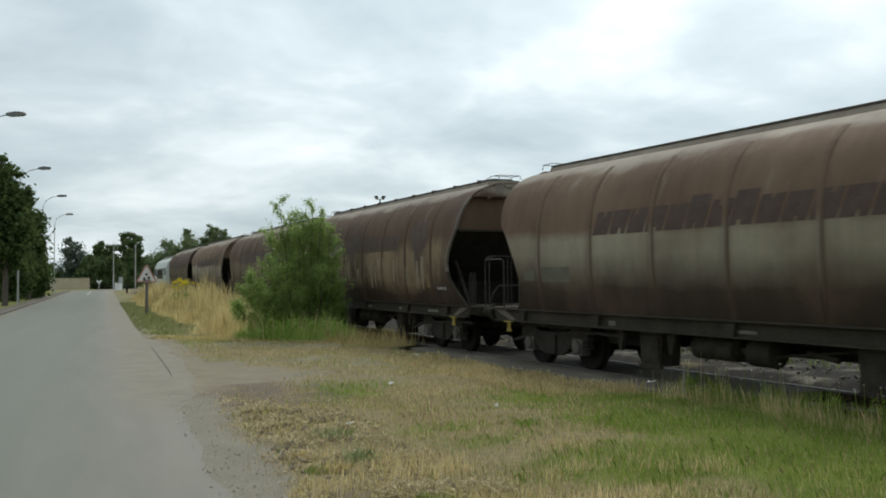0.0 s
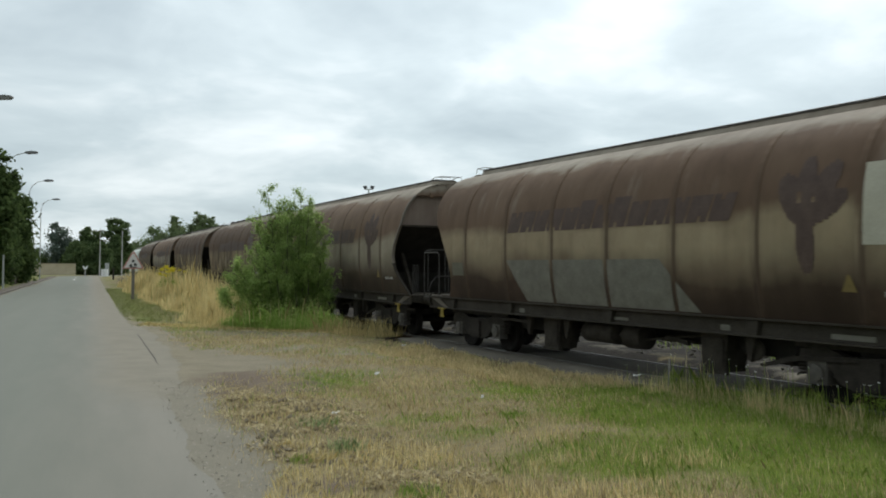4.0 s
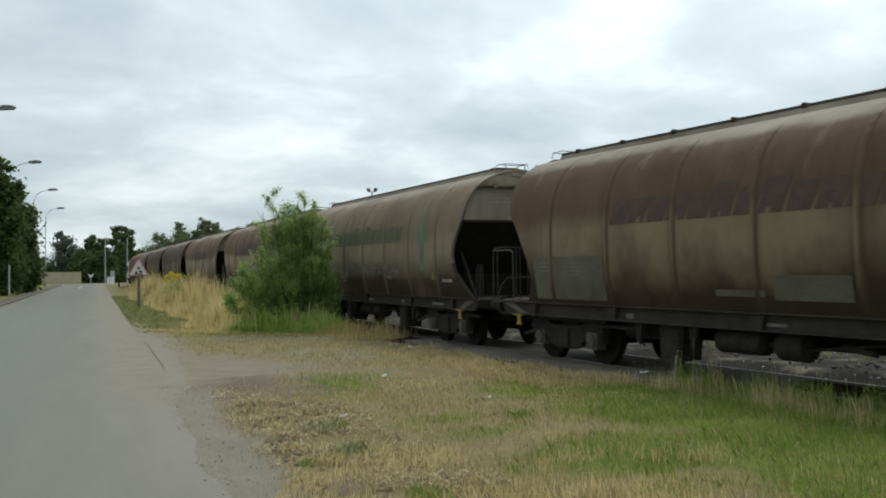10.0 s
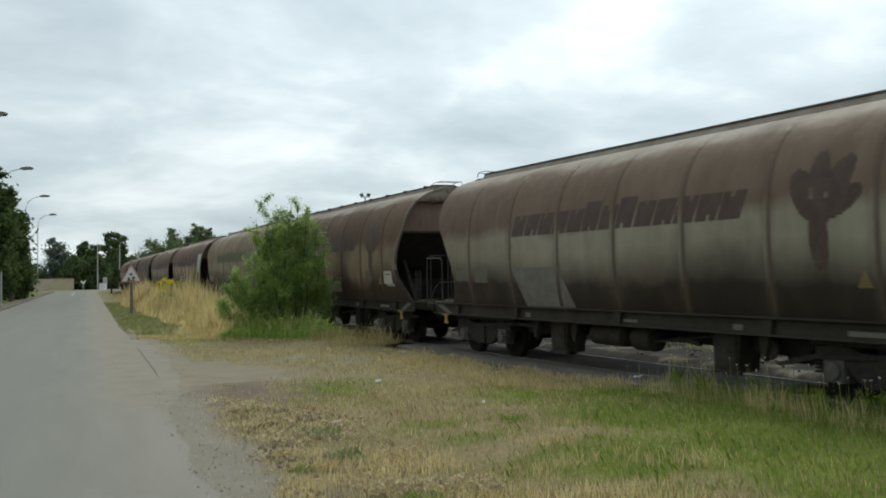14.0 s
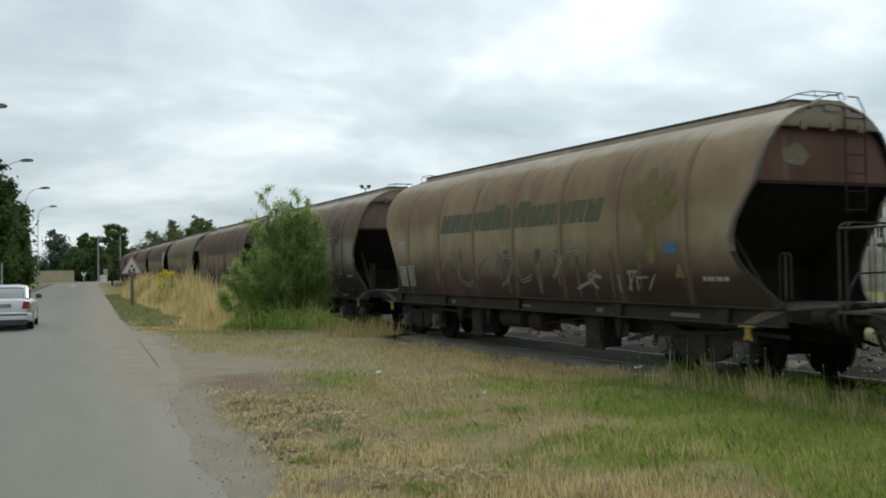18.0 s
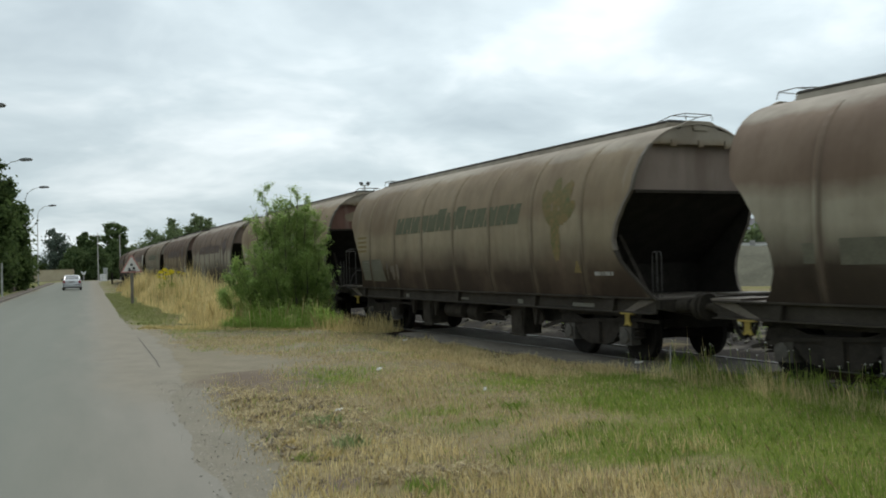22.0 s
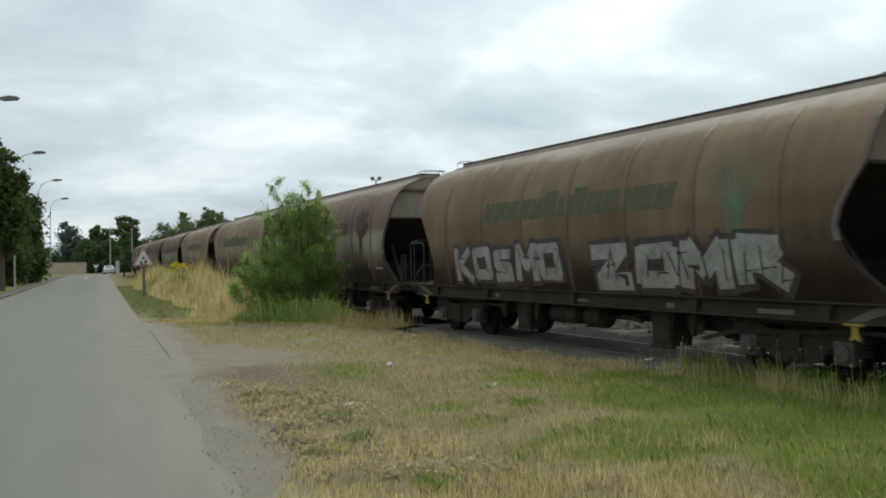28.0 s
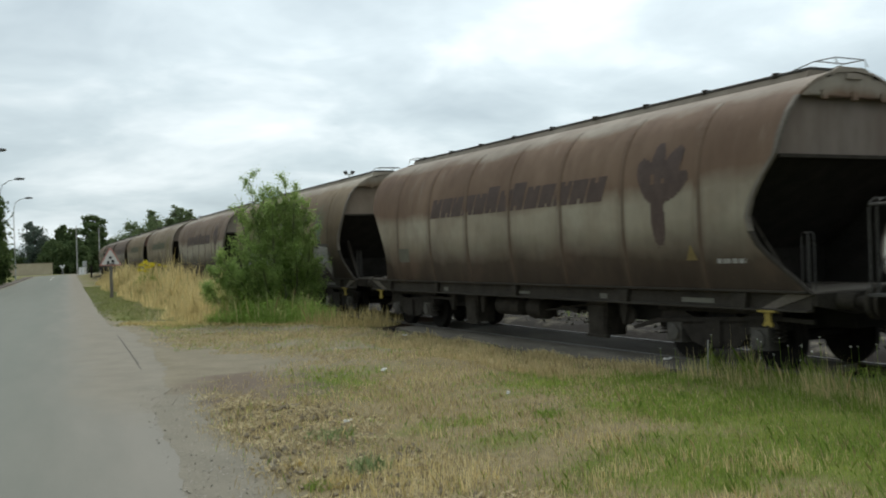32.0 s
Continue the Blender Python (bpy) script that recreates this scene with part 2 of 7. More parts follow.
MAT = {}
MAT["under"] = surface("grimy_steel", (0.016, 0.014, 0.011), (0.058, 0.050, 0.040), 4, 40, 0.8, spec=0.08)
MAT["sole"] = surface("dusty_frame_steel", (0.024, 0.0205, 0.016), (0.060, 0.052, 0.042), 2, 30, 0.75, spec=0.1)
MAT["frame"] = surface("dusty_bogie_steel", (0.015, 0.013, 0.0105), (0.047, 0.040, 0.033), 5, 40, 0.75, spec=0.12)
MAT["axle"] = surface("greasy_axlebox_steel", (0.038, 0.034, 0.029), (0.11, 0.10, 0.085), 9, 40, 0.6, spec=0.25)
# near-black; in the wagon ends this colour stands in for shade
MAT["black"] = surface("near_black_steel", (0.014, 0.013, 0.011), (0.034, 0.031, 0.027), 3, 30, 0.85, spec=0.06)
MAT["wheel"] = surface("worn_wheel_steel", (0.009, 0.008, 0.007), (0.022, 0.019, 0.016), 6, 50, 0.75, 0.0, spec=0.08)
MAT["rail"] = surface("railhead_steel", (0.10, 0.088, 0.078), (0.2, 0.185, 0.17), 6, 60, 0.5, 0.4)
MAT["railside"] = surface("rusty_rail", (0.03, 0.02, 0.014), (0.07, 0.046, 0.033), 6, 60, 0.9, spec=0.08)
MAT["yellow"] = surface("chipped_yellow_paint", (0.17, 0.12, 0.025), (0.36, 0.27, 0.055), 12, 60, 0.6)
MAT["hand"] = surface("galvanised_handrail", (0.04, 0.037, 0.034), (0.085, 0.08, 0.073), 10, 60, 0.6, 0.0, spec=0.15)
MAT["galv"] = surface("weathered_roof_rail", (0.10, 0.097, 0.09), (0.19, 0.185, 0.172), 10, 60, 0.6, 0.2)
MAT["rim"] = surface("dusty_rim_paint", (0.085, 0.07, 0.056), (0.175, 0.152, 0.123), 2.5, 30, 0.65)
MAT["white"] = surface("chalky_white", (0.16, 0.15, 0.13), (0.36, 0.35, 0.32), 7, 40, 0.7)
MAT["palepatch"] = surface("pale_grey_patch_paint", (0.29, 0.28, 0.22), (0.41, 0.39, 0.32), 2, 30, 0.6)
MAT["greypatch"] = surface("grey_patch_paint", (0.085, 0.079, 0.061), (0.165, 0.16, 0.133), 3.5, 30, 0.65)
MAT["rubbed"] = surface("rubbed_tan_paint", (0.14, 0.108, 0.068), (0.25, 0.205, 0.14), 2.4, 30, 0.65)
MAT["dimpatch"] = surface("dim_olive_patch_paint", (0.055, 0.052, 0.036), (0.125, 0.118, 0.085), 1.8, 30, 0.65)
MAT["textbrown"] = surface("faded_brown_lettering", (0.042, 0.024, 0.018), (0.088, 0.058, 0.046), 4, 30, 0.65)
MAT["textgreen"] = surface("faded_green_lettering", (0.072, 0.078, 0.048), (0.125, 0.126, 0.082), 4, 30, 0.7, spec=0.12)
MAT["emblemgreen"] = surface("faded_emblem_green", (0.062, 0.085, 0.026), (0.20, 0.125, 0.048), 3.5, 14, 0.65)
MAT["sheafgreen"] = surface("faded_sheaf_green", (0.075, 0.12, 0.075), (0.13, 0.185, 0.12), 4, 30, 0.65)
MAT["emblemochre"] = surface("faded_emblem_ochre", (0.105, 0.076, 0.026), (0.19, 0.138, 0.045), 4, 30, 0.65)
MAT["silver"] = surface("silver_spray_paint", (0.14, 0.135, 0.127), (0.36, 0.352, 0.335), 3.2, 18, 0.55, 0.1)
MAT["outline"] = surface("black_spray_line", (0.03, 0.026, 0.025), (0.06, 0.05, 0.045), 5, 30, 0.6)
MAT["chalk"] = surface("thin_chalky_spray", (0.15, 0.12, 0.10), (0.30, 0.26, 0.23), 6, 30, 0.7)
MAT["stain"] = surface("dark_brown_stain", (0.050, 0.036, 0.026), (0.13, 0.105, 0.075), 1.6, 12, 0.7)
MAT["blue"] = surface("blue_sticker", (0.04, 0.10, 0.18), (0.07, 0.14, 0.24), 5, 30, 0.6)


# ---------- mesh helpers ----------
class Build:
    """Gathers vertices and faces of one mesh."""

    def __init__(self):
        self.v, self.f = [], []

    def box(self, x0, x1, y0, y1, z0, z1, m=None):
        k = len(self.v)
        pts = [(x, y, z) for z in (z0, z1) for y in (y0, y1) for x in (x0, x1)]
        self.v += [tuple(m @ Vector(p)) for p in pts] if m else pts
        self.f += [tuple(k + i for i in q) for q in ((0, 2, 3, 1), (4, 5, 7, 6), (0, 1, 5, 4), (2, 6, 7, 3), (0, 4, 6, 2), (1, 3, 7, 5))]
        return self

    def prism(self, pts, a, b, axis="y"):
        """A flat outline pushed from a to b along an axis; the outline is in the other two axes."""
        k, n = len(self.v), len(pts)
        put = {"x": lambda p, c: (c, p[0], p[1]), "y": lambda p, c: (p[0], c, p[1]), "z": lambda p, c: (p[0], p[1], c)}[axis]
        self.v += [put(p, a) for p in pts] + [put(p, b) for p in pts]
        self.f += [tuple(range(k, k + n)), tuple(range(k + 2 * n - 1, k + n - 1, -1))]
        self.f += [(k + i, k + n + i, k + n + (i + 1) % n, k + (i + 1) % n) for i in range(n)]
        return self

    def tube(self, pts, r, n=6, close=True):
        """A round bar along a line of points; r may be one radius or one for each point."""
        pts = [Vector(p) for p in pts]
        k = len(self.v)
        for i, p in enumerate(pts):
            d = (pts[min(i + 1, len(pts) - 1)] - pts[max(i - 1, 0)]).normalized()
            a = d.orthogonal().normalized() if abs(d.z) < 0.9 else Vector((1, 0, 0)).cross(d).normalized()
            a = Vector((0, 0, 1)).cross(d).normalized() if abs(d.z) < 0.9 else a
            c = d.cross(a)
            q = r[i] if isinstance(r, (list, tuple)) else r
            self.v += [tuple(p + q * (math.cos(6.2832 * j / n) * a + math.sin(6.2832 * j / n) * c)) for j in range(n)]
        for i in range(len(pts) - 1):
            for j in range(n):
                self.f.append((k + i * n + j, k + i * n + (j + 1) % n, k + (i + 1) * n + (j + 1) % n, k + (i + 1) * n + j))
        if close:
            e = k + (len(pts) - 1) * n
            self.f += [tuple(range(k + n - 1, k - 1, -1)), tuple(range(e, e + n))]
        return self

    def disc(self, cx, cz, prof, n=20):
        """Turned round the y axis at (cx, cz): prof lists (y, radius)."""
        k = len(self.v)
        for y, r in prof:
            self.v += [(cx + r * math.cos(6.2832 * j / n), y, cz + r * math.sin(6.2832 * j / n)) for j in range(n)]
        for i in range(len(prof) - 1):
            for j in range(n):
                self.f.append((k + i * n + j, k + i * n + (j + 1) % n, k + (i + 1) * n + (j + 1) % n, k + (i + 1) * n + j))
        e = k + (len(prof) - 1) * n
        self.f += [tuple(range(k + n - 1, k - 1, -1)), tuple(range(e, e + n))]
        return self

    def grid(self, fn, nu, nv):
        k = len(self.v)
        self.v += [tuple(fn(i / nu, j / nv)) for i in range(nu + 1) for j in range(nv + 1)]
        w = nv + 1
        self.f += [(k + i * w + j, k + (i + 1) * w + j, k + (i + 1) * w + j + 1, k + i * w + j + 1) for i in range(nu) for j in range(nv)]
        return self

    def mesh(self, name, mat, smooth=False):
        me = bpy.data.meshes.new(name)
        me.from_pydata(self.v, [], self.f)
        bm = bmesh.new()
        bm.from_mesh(me)
        bmesh.ops.recalc_face_normals(bm, faces=bm.faces)
        bm.to_mesh(me)
        bm.free()
        me.materials.append(mat)
        if smooth:
            for p in me.polygons:
                p.use_smooth = True
            me.set_sharp_from_angle(angle=radians(40))
        return me


def part(name, mesh, parent, label="", m=None):
    ob = new(name, mesh)
    ob.parent = parent
    if m is not None:
        ob.matrix_basis = m
    return tagged(ob, label)


def thing(name, label, category, group="", m=None):
    ob = new(name)
    ob.empty_display_size = 0.3
    if m is not None:
        ob.matrix_basis = m
    return tagged(ob, label, category, group)


# ---------- the railway line ----------
CURVE = ((-60, 0.0), (-40, 0.0059), (0, 0.0031), (40, 0.0003), (110, 0.0002), (132, 0.0045), (200, 0.0055), (320, 0.0055))
S = np.arange(-260.0, 321.0, 1.0)
_k = np.interp(S, [c[0] for c in CURVE], [c[1] for c in CURVE])
_i0 = int(np.where(S == 0)[0][0])
_th = np.concatenate([[0], np.cumsum((_k[1:] + _k[:-1]) / 2)])
TH = radians(26.48) - (_th - _th[_i0])
_dx, _dy = -np.sin(TH), np.cos(TH)
TX = np.concatenate([[0], np.cumsum((_dx[1:] + _dx[:-1]) / 2)])
TY = np.concatenate([[0], np.cumsum((_dy[1:] + _dy[:-1]) / 2)])
TX, TY = TX - TX[_i0] + 4.70, TY - TY[_i0] + 16.64
PITCH = 16.2          # length of a wagon over its buffers
PIVOT = 5.4           # from a wagon's middle to its bogies
GONE = ((0, -1.61), (5, 22.08), (9, 41.42), (13, 60.75), (18, 85.32), (20, 95.03), (24, 113.6), (28, 132.25), (30, 141.6), (31, 146.15), (32, 150.65))


def line_at(s, off=0.0):
    """The line s metres on, off metres to its left."""
    x, y, th = np.interp(s, S, TX), np.interp(s, S, TY), np.interp(s, S, TH)
    return float(x - math.cos(th) * off), float(y - math.sin(th) * off), float(th)


def gone(t):
    """How far the train has come at t seconds: a smooth curve through the known places."""
    ts, ps = [g[0] for g in GONE], [g[1] for g in GONE]
    sl = [(ps[min(i + 1, len(ps) - 1)] - ps[max(i - 1, 0)]) / (ts[min(i + 1, len(ps) - 1)] - ts[max(i - 1, 0)]) for i in range(len(ps))]
    i = max(0, min(len(ts) - 2, int(np.searchsorted(ts, t, side="right")) - 1))
    h = ts[i + 1] - ts[i]
    q = (t - ts[i]) / h
    return ((2 * q**3 - 3 * q**2 + 1) * ps[i] + (q**3 - 2 * q**2 + q) * h * sl[i] + (-2 * q**3 + 3 * q**2) * ps[i + 1] + (q**3 - q**2) * h * sl[i + 1])


def on_line(s):
    """The pose of a bogie vehicle whose middle is s metres along the line."""
    a, b = line_at(s + PIVOT), line_at(s - PIVOT)
    return pose((a[0] + b[0]) / 2, (a[1] + b[1]) / 2, 0, 0, 0, math.degrees(math.atan2(a[1] - b[1], a[0] - b[0])))


# ---------- hopper wagons ----------
def half_width(z):
    if z > 2.25:
        return 1.5 * max(0.0, 1 - ((z - 2.25) / 1.97) ** 3.3) ** 0.5
    return 1.5 - 0.14 * ((2.25 - z) / 1.1) ** 2


END = ((1.13, 7.46), (1.32, 7.26), (1.6, 6.9), (1.8, 6.68), (2.0, 6.56), (2.2, 6.52), (2.45, 6.6), (2.75, 6.8), (3.02, 7.02), (3.5, 7.08), (4.2, 7.12))


# the leading end is cut back further below the plate
NOSE = ((1.13, 6.42), (1.32, 6.27), (1.6, 6.16), (1.8, 6.16), (2.0, 6.22), (2.2, 6.32), (2.45, 6.48), (2.75, 6.68), (3.02, 6.92), (3.5, 7.02), (4.2, 7.12))


# the side away from the road
FAR = tuple((z, u + (0.17 if z < 2.5 else 0.06)) for z, u in NOSE[:-2]) + NOSE[-2:]


def end_at(z, prof=END):
    return float(np.interp(z, [e[0] for e in prof], [e[1] for e in prof]))


def shell_mesh(mat):
    zs = [1.13, 1.22, 1.32, 1.45, 1.6, 1.8, 2.0, 2.2, 2.45, 2.6, 2.75, 2.9, 3.02, 3.2, 3.4, 3.6, 3.75, 3.88, 3.98, 4.06, 4.13, 4.18]
    prof = [(half_width(z), z) for z in zs] + [(0.0, 4.215)] + [(-half_width(z), z) for z in reversed(zs)]
    n, cols = len(prof), 25
    b = Build()
    for th in (0.0, 0.03):
        for w, z in prof:
            ww = w - math.copysign(th, w) if abs(w) > 0.2 else w
            for c in range(cols):
                q = c / (cols - 1)
                lead, tail = (NOSE, END) if w >= 0 else (END, FAR)
                b.v.append((q * end_at(z, lead) - (1 - q) * end_at(z, tail), ww, z - (th if z > 3.6 else 0)))
    o = n * cols
    for lay, flip in ((0, False), (o, True)):
        for i in range(n - 1):
            for c in range(cols - 1):
                q = (lay + i * cols + c, lay + i * cols + c + 1, lay + (i + 1) * cols + c + 1, lay + (i + 1) * cols + c)
                b.f.append(q[::-1] if flip else q)
    for i in range(n - 1):
        for c in (0, cols - 1):
            b.f.append((i * cols + c, (i + 1) * cols + c, o + (i + 1) * cols + c, o + i * cols + c))
    for c in range(cols - 1):
        for i in (0, n - 1):
            b.f.append((i * cols + c, i * cols + c + 1, o + i * cols + c + 1, o + i * cols + c))
    me = b.mesh("shell", mat, True)
    # the inside is near-black: the recess's shade is put into its colour
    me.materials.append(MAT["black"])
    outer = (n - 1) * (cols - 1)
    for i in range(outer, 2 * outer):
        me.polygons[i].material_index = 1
    return me


def on_shell(u, z, off=0.006, side=1):
    return (u, side * (half_width(z) + off), z)


def patch_mesh(quads, mat, name="patch", off=0.006):
    """Paint lying on the bulged side: each quad is four (u, z) corners in turn."""
    b = Build()
    for q in quads:
        (a0, a1), (b0, b1), (c0, c1), (d0, d1) = q
        nu = max(1, int(max(abs(b0 - a0), abs(c0 - d0)) / 0.8))
        nz = max(2, int(max(abs(d1 - a1), abs(c1 - b1)) / 0.14))

        def fn(i, j):
            u = (a0 * (1 - i) + b0 * i) * (1 - j) + (d0 * (1 - i) + c0 * i) * j
            z = (a1 * (1 - i) + b1 * i) * (1 - j) + (d1 * (1 - i) + c1 * i) * j
            return on_shell(u, z, off)
        b.grid(fn, nu, nz)
    return b.mesh(name, mat, True)


def shared_wagon_meshes():
    g = {}
    b = Build()
    zs = [1.2 + 0.14 * i for i in range(20)] + [3.95]
    for z in zs:
        for du, off in ((-0.07, -0.005), (-0.05, 0.014), (0.05, 0.014), (0.07, -0.005)):
            b.v.append((du, half_width(z) + off, z))
    for i in range(len(zs) - 1):
        for j in range(3):
            b.f.append((i * 4 + j, i * 4 + j + 1, i * 4 + 5 + j, i * 4 + 4 + j))
    g["rib"] = b
    # end plate, seen under the roof's end
    zs = [3.02, 3.2, 3.4, 3.6, 3.75, 3.88, 3.98, 4.06, 4.13]
    pts = [(half_width(z) - 0.02, z) for z in zs] + [(-half_width(z) + 0.02, z) for z in reversed(zs)]
    g["plate"] = Build().prism(pts, -0.02, 0.02, "x")
    g["gable"] = Build().prism([(-1.05, 3.82), (1.05, 3.82), (0.90, 3.96), (0.60, 4.08), (0.42, 4.10), (0.36, 4.2), (0.24, 4.25), (-0.24, 4.25), (-0.36, 4.2), (-0.42, 4.10), (-0.60, 4.08), (-0.90, 3.96)], -0.03, 0.03, "x")
    g["gable"].box(0.03, 0.06, -0.16, 0.16, 4.08, 4.16).box(-0.03, 0.045, -0.9, 0.9, 3.835, 3.865)
    for w in (-0.6, 0.0, 0.6):
        g["gable"].box(0.03, 0.07, w - 0.05, w + 0.05, 3.78, 3.9)
    # rims of the trailing end; low down they are black with brake dust
    for key, sd, zr, prof in (("rim_near", 1, [2.0, 2.2, 2.45, 2.75, 3.02, 3.3, 3.6, 3.82], END), ("rim_low", 1, [1.13, 1.32, 1.6, 1.8, 2.0], END), ("rim_far", -1, [1.13, 1.32, 1.6, 1.8, 2.0, 2.2, 2.45, 2.75, 3.02, 3.3, 3.6, 3.82], FAR)):
        rim = Build()
        for z in zr:
            w, u = half_width(z), -end_at(z, prof)
            rim.v += [(u + 0.06, sd * (w - 0.005), z), (u + 0.06, sd * (w + 0.014), z), (u - 0.01, sd * (w + 0.014), z), (u - 0.01, sd * (w - 0.05), z)]
        for i in range(len(zr) - 1):
            for j in range(3):
                rim.f.append((4 * i + j, 4 * i + j + 1, 4 * i + j + 5, 4 * i + j + 4))
        g[key] = rim
    g["plate_lip"] = Build().box(-0.03, 0.05, -1.36, 1.36, 2.98, 3.03)
    # sloping hopper end, bulkhead and struts
    g["slope"] = Build().prism([(6.92, 3.02), (6.9, 2.97), (5.35, 1.75), (5.3, 1.8)], -1.4, 1.4, "y")
    g["bulkhead"] = Build().box(5.25, 5.32, -1.36, 1.36, 1.15, 1.8)
    g["strut"] = Build().prism([(6.75, 1.16), (6.9, 1.16), (6.05, 2.28), (5.95, 2.2)], 0.98, 1.06, "y")
    g["deck"] = Build().box(5.3, 7.38, -1.3, 1.3, 1.12, 1.16).box(7.0, 7.6, 0.35, 1.25, 1.165, 1.2)
    g["sole"] = Build().prism([(1.27, 0.895), (1.41, 0.895), (1.41, 0.915), (1.31, 0.925), (1.31, 1.135), (1.43, 1.15), (1.43, 1.175), (1.27, 1.175)], -7.4, 7.4, "x")
    g["gusset"] = Build().prism([(-0.09, 0.92), (0.09, 0.92), (0.14, 1.14), (-0.14, 1.14)], 1.31, 1.395, "y")
    g["headstock"] = Build().prism([(-1.3, 0.98), (-0.55, 0.84), (0.55, 0.84), (1.3, 0.98), (1.3, 1.14), (-1.3, 1.14)], 7.38, 7.5, "x")
    g["corner_brace"] = Build().prism([(7.05, 1.15), (7.5, 1.15), (6.72, 0.90), (6.5, 0.90)], 1.19, 1.33, "y")
    g["buffer"] = Build().tube([(7.5, 0, 1.03), (7.78, 0, 1.03), (7.79, 0, 1.03)], [0.12, 0.11, 0.08], 12).tube([(7.78, 0, 1.03), (8.03, 0, 1.03)], 0.07, 10).tube([(8.03, 0, 1.03), (8.06, 0, 1.03), (8.09, 0, 1.03)], [0.225, 0.225, 0.2], 16)
    g["hook"] = Build().prism([(7.5, 0.98), (7.9, 1.0), (8.0, 1.1), (7.9, 1.12), (7.5, 1.08)], -0.04, 0.04, "y").tube([(7.75, 0.0, 0.95), (7.9, 0.02, 0.55), (8.0, 0.02, 0.5), (8.08, 0.0, 0.9)], 0.035)
    g["hose"] = Build().tube([(7.5, 0.35, 0.9), (7.65, 0.35, 0.7), (7.8, 0.32, 0.5), (7.92, 0.3, 0.52), (8.0, 0.28, 0.65)], 0.025)
    g["lever"] = Build().box(-0.16, 0.16, 1.36, 1.43, 0.875, 0.905).prism([(-0.055, 0.875), (0.055, 0.875), (0.05, 0.76), (0.09, 0.69), (0.06, 0.67), (0.0, 0.71), (-0.06, 0.67), (-0.09, 0.69), (-0.05, 0.76)], 1.375, 1.405, "y")
    g["loop"] = Build()
    for w in (1.03, 1.13):
        g["loop"].tube([(7.24, w, 1.16), (7.24, w, 1.88), (7.22, w, 1.94), (7.18, w, 1.96), (7.14, w, 1.94), (7.12, w, 1.88), (7.12, w, 1.16)], 0.009, 5)
    rl = Build()
    for u, w0 in ((7.95, 1.3), (7.9, 1.22)):
        rl.tube([(u, w0, 1.15), (u, w0, 2.22), (u, w0 - 0.04, 2.3), (u, w0 - 0.13, 2.34), (u, -0.9, 2.34), (u, -1.15, 2.3), (u, -1.2, 2.2), (u, -1.2, 1.15)], 0.014, 6)
    for w in (0.72, 0.62, 0.42, -0.35, -0.8):
        rl.tube([(7.92, w, 1.15), (7.92, w, 2.34)], 0.012, 5)
    rl.tube([(7.93, 1.2, 1.25), (7.93, 1.1, 1.5), (7.93, 0.95, 1.66), (7.93, -1.18, 1.68)], 0.016, 5)
    for w in (1.3, -1.2):
        rl.tube([(7.95, w, 2.26), (7.2, w, 2.26), (7.1, w, 2.2), (7.08, w, 1.15)], 0.018, 5)
    rl.box(7.38, 8.0, -1.3, 1.3, 1.13, 1.16)
    g["railing"] = rl
    # roof: long hatch cover with clamps, end rails
    g["coaming"] = Build().prism([(-0.42, 4.12), (0.42, 4.12), (0.33, 4.285), (-0.33, 4.285)], -6.62, 6.62, "x")
    g["hatch"] = Build().prism([(-0.35, 4.288), (0.35, 4.288), (0.35, 4.315), (0.28, 4.337), (-0.28, 4.337), (-0.35, 4.315)], -6.6, 6.6, "x")
    g["clamp"] = Build().box(-0.035, 0.035, -0.37, 0.37, 4.27, 4.347)
    er = Build()
    for w in (0.3, -0.3):
        er.tube([(6.3, w, 4.33), (6.7, w, 4.39), (7.05, w, 4.38), (7.09, w, 4.27)], 0.009, 5)
    for u, z in ((6.7, 4.39), (7.05, 4.38)):
        er.tube([(u, 0.3, z), (u, -0.3, z)], 0.009, 5)
    g["roof_rail"] = er
    ld = Build()
    for w in (0.25, 0.68):
        ld.tube([(7.12, w, 2.55), (7.12, w, 4.1), (7.0, w, 4.35), (6.8, w, 4.4)], 0.012, 5)
    for k in range(6):
        ld.tube([(7.12, 0.25, 2.6 + 0.28 * k), (7.12, 0.68, 2.6 + 0.28 * k)], 0.009, 4)
    g["ladder"] = ld
    # underside: hopper pockets, chutes, reservoir, rods
    g["pocket"] = Build().prism([(-0.95, 1.15), (0.95, 1.15), (0.5, 0.58), (-0.5, 0.58)], -0.9, 0.9, "y")
    g["chute"] = Build().prism([(-0.31, 0.92), (0.31, 0.92), (0.27, 0.28), (-0.24, 0.28)], 0.7, 1.14, "y").box(-0.22, 0.2, 1.14, 1.165, 0.36, 0.8).box(-0.30, 0.29, 1.10, 1.18, 0.24, 0.29)
    g["chute_wheel"] = Build().disc(0, 0, [(0.0, 0.14), (0.03, 0.16), (0.06, 0.14)], 14)
    g["tank"] = Build().tube([(-0.5, 0, 0), (-0.46, 0, 0), (0.46, 0, 0), (0.5, 0, 0)], [0.1, 0.19, 0.19, 0.1], 14)
    g["cylinder"] = Build().tube([(-0.3, 0, 0), (-0.28, 0, 0), (0.2, 0, 0), (0.24, 0, 0), (0.5, 0, 0)], [0.12, 0.22, 0.22, 0.08, 0.04], 14)
    g["rod"] = Build().tube([(-4.2, 0, 0), (4.2, 0, 0)], 0.025, 6)
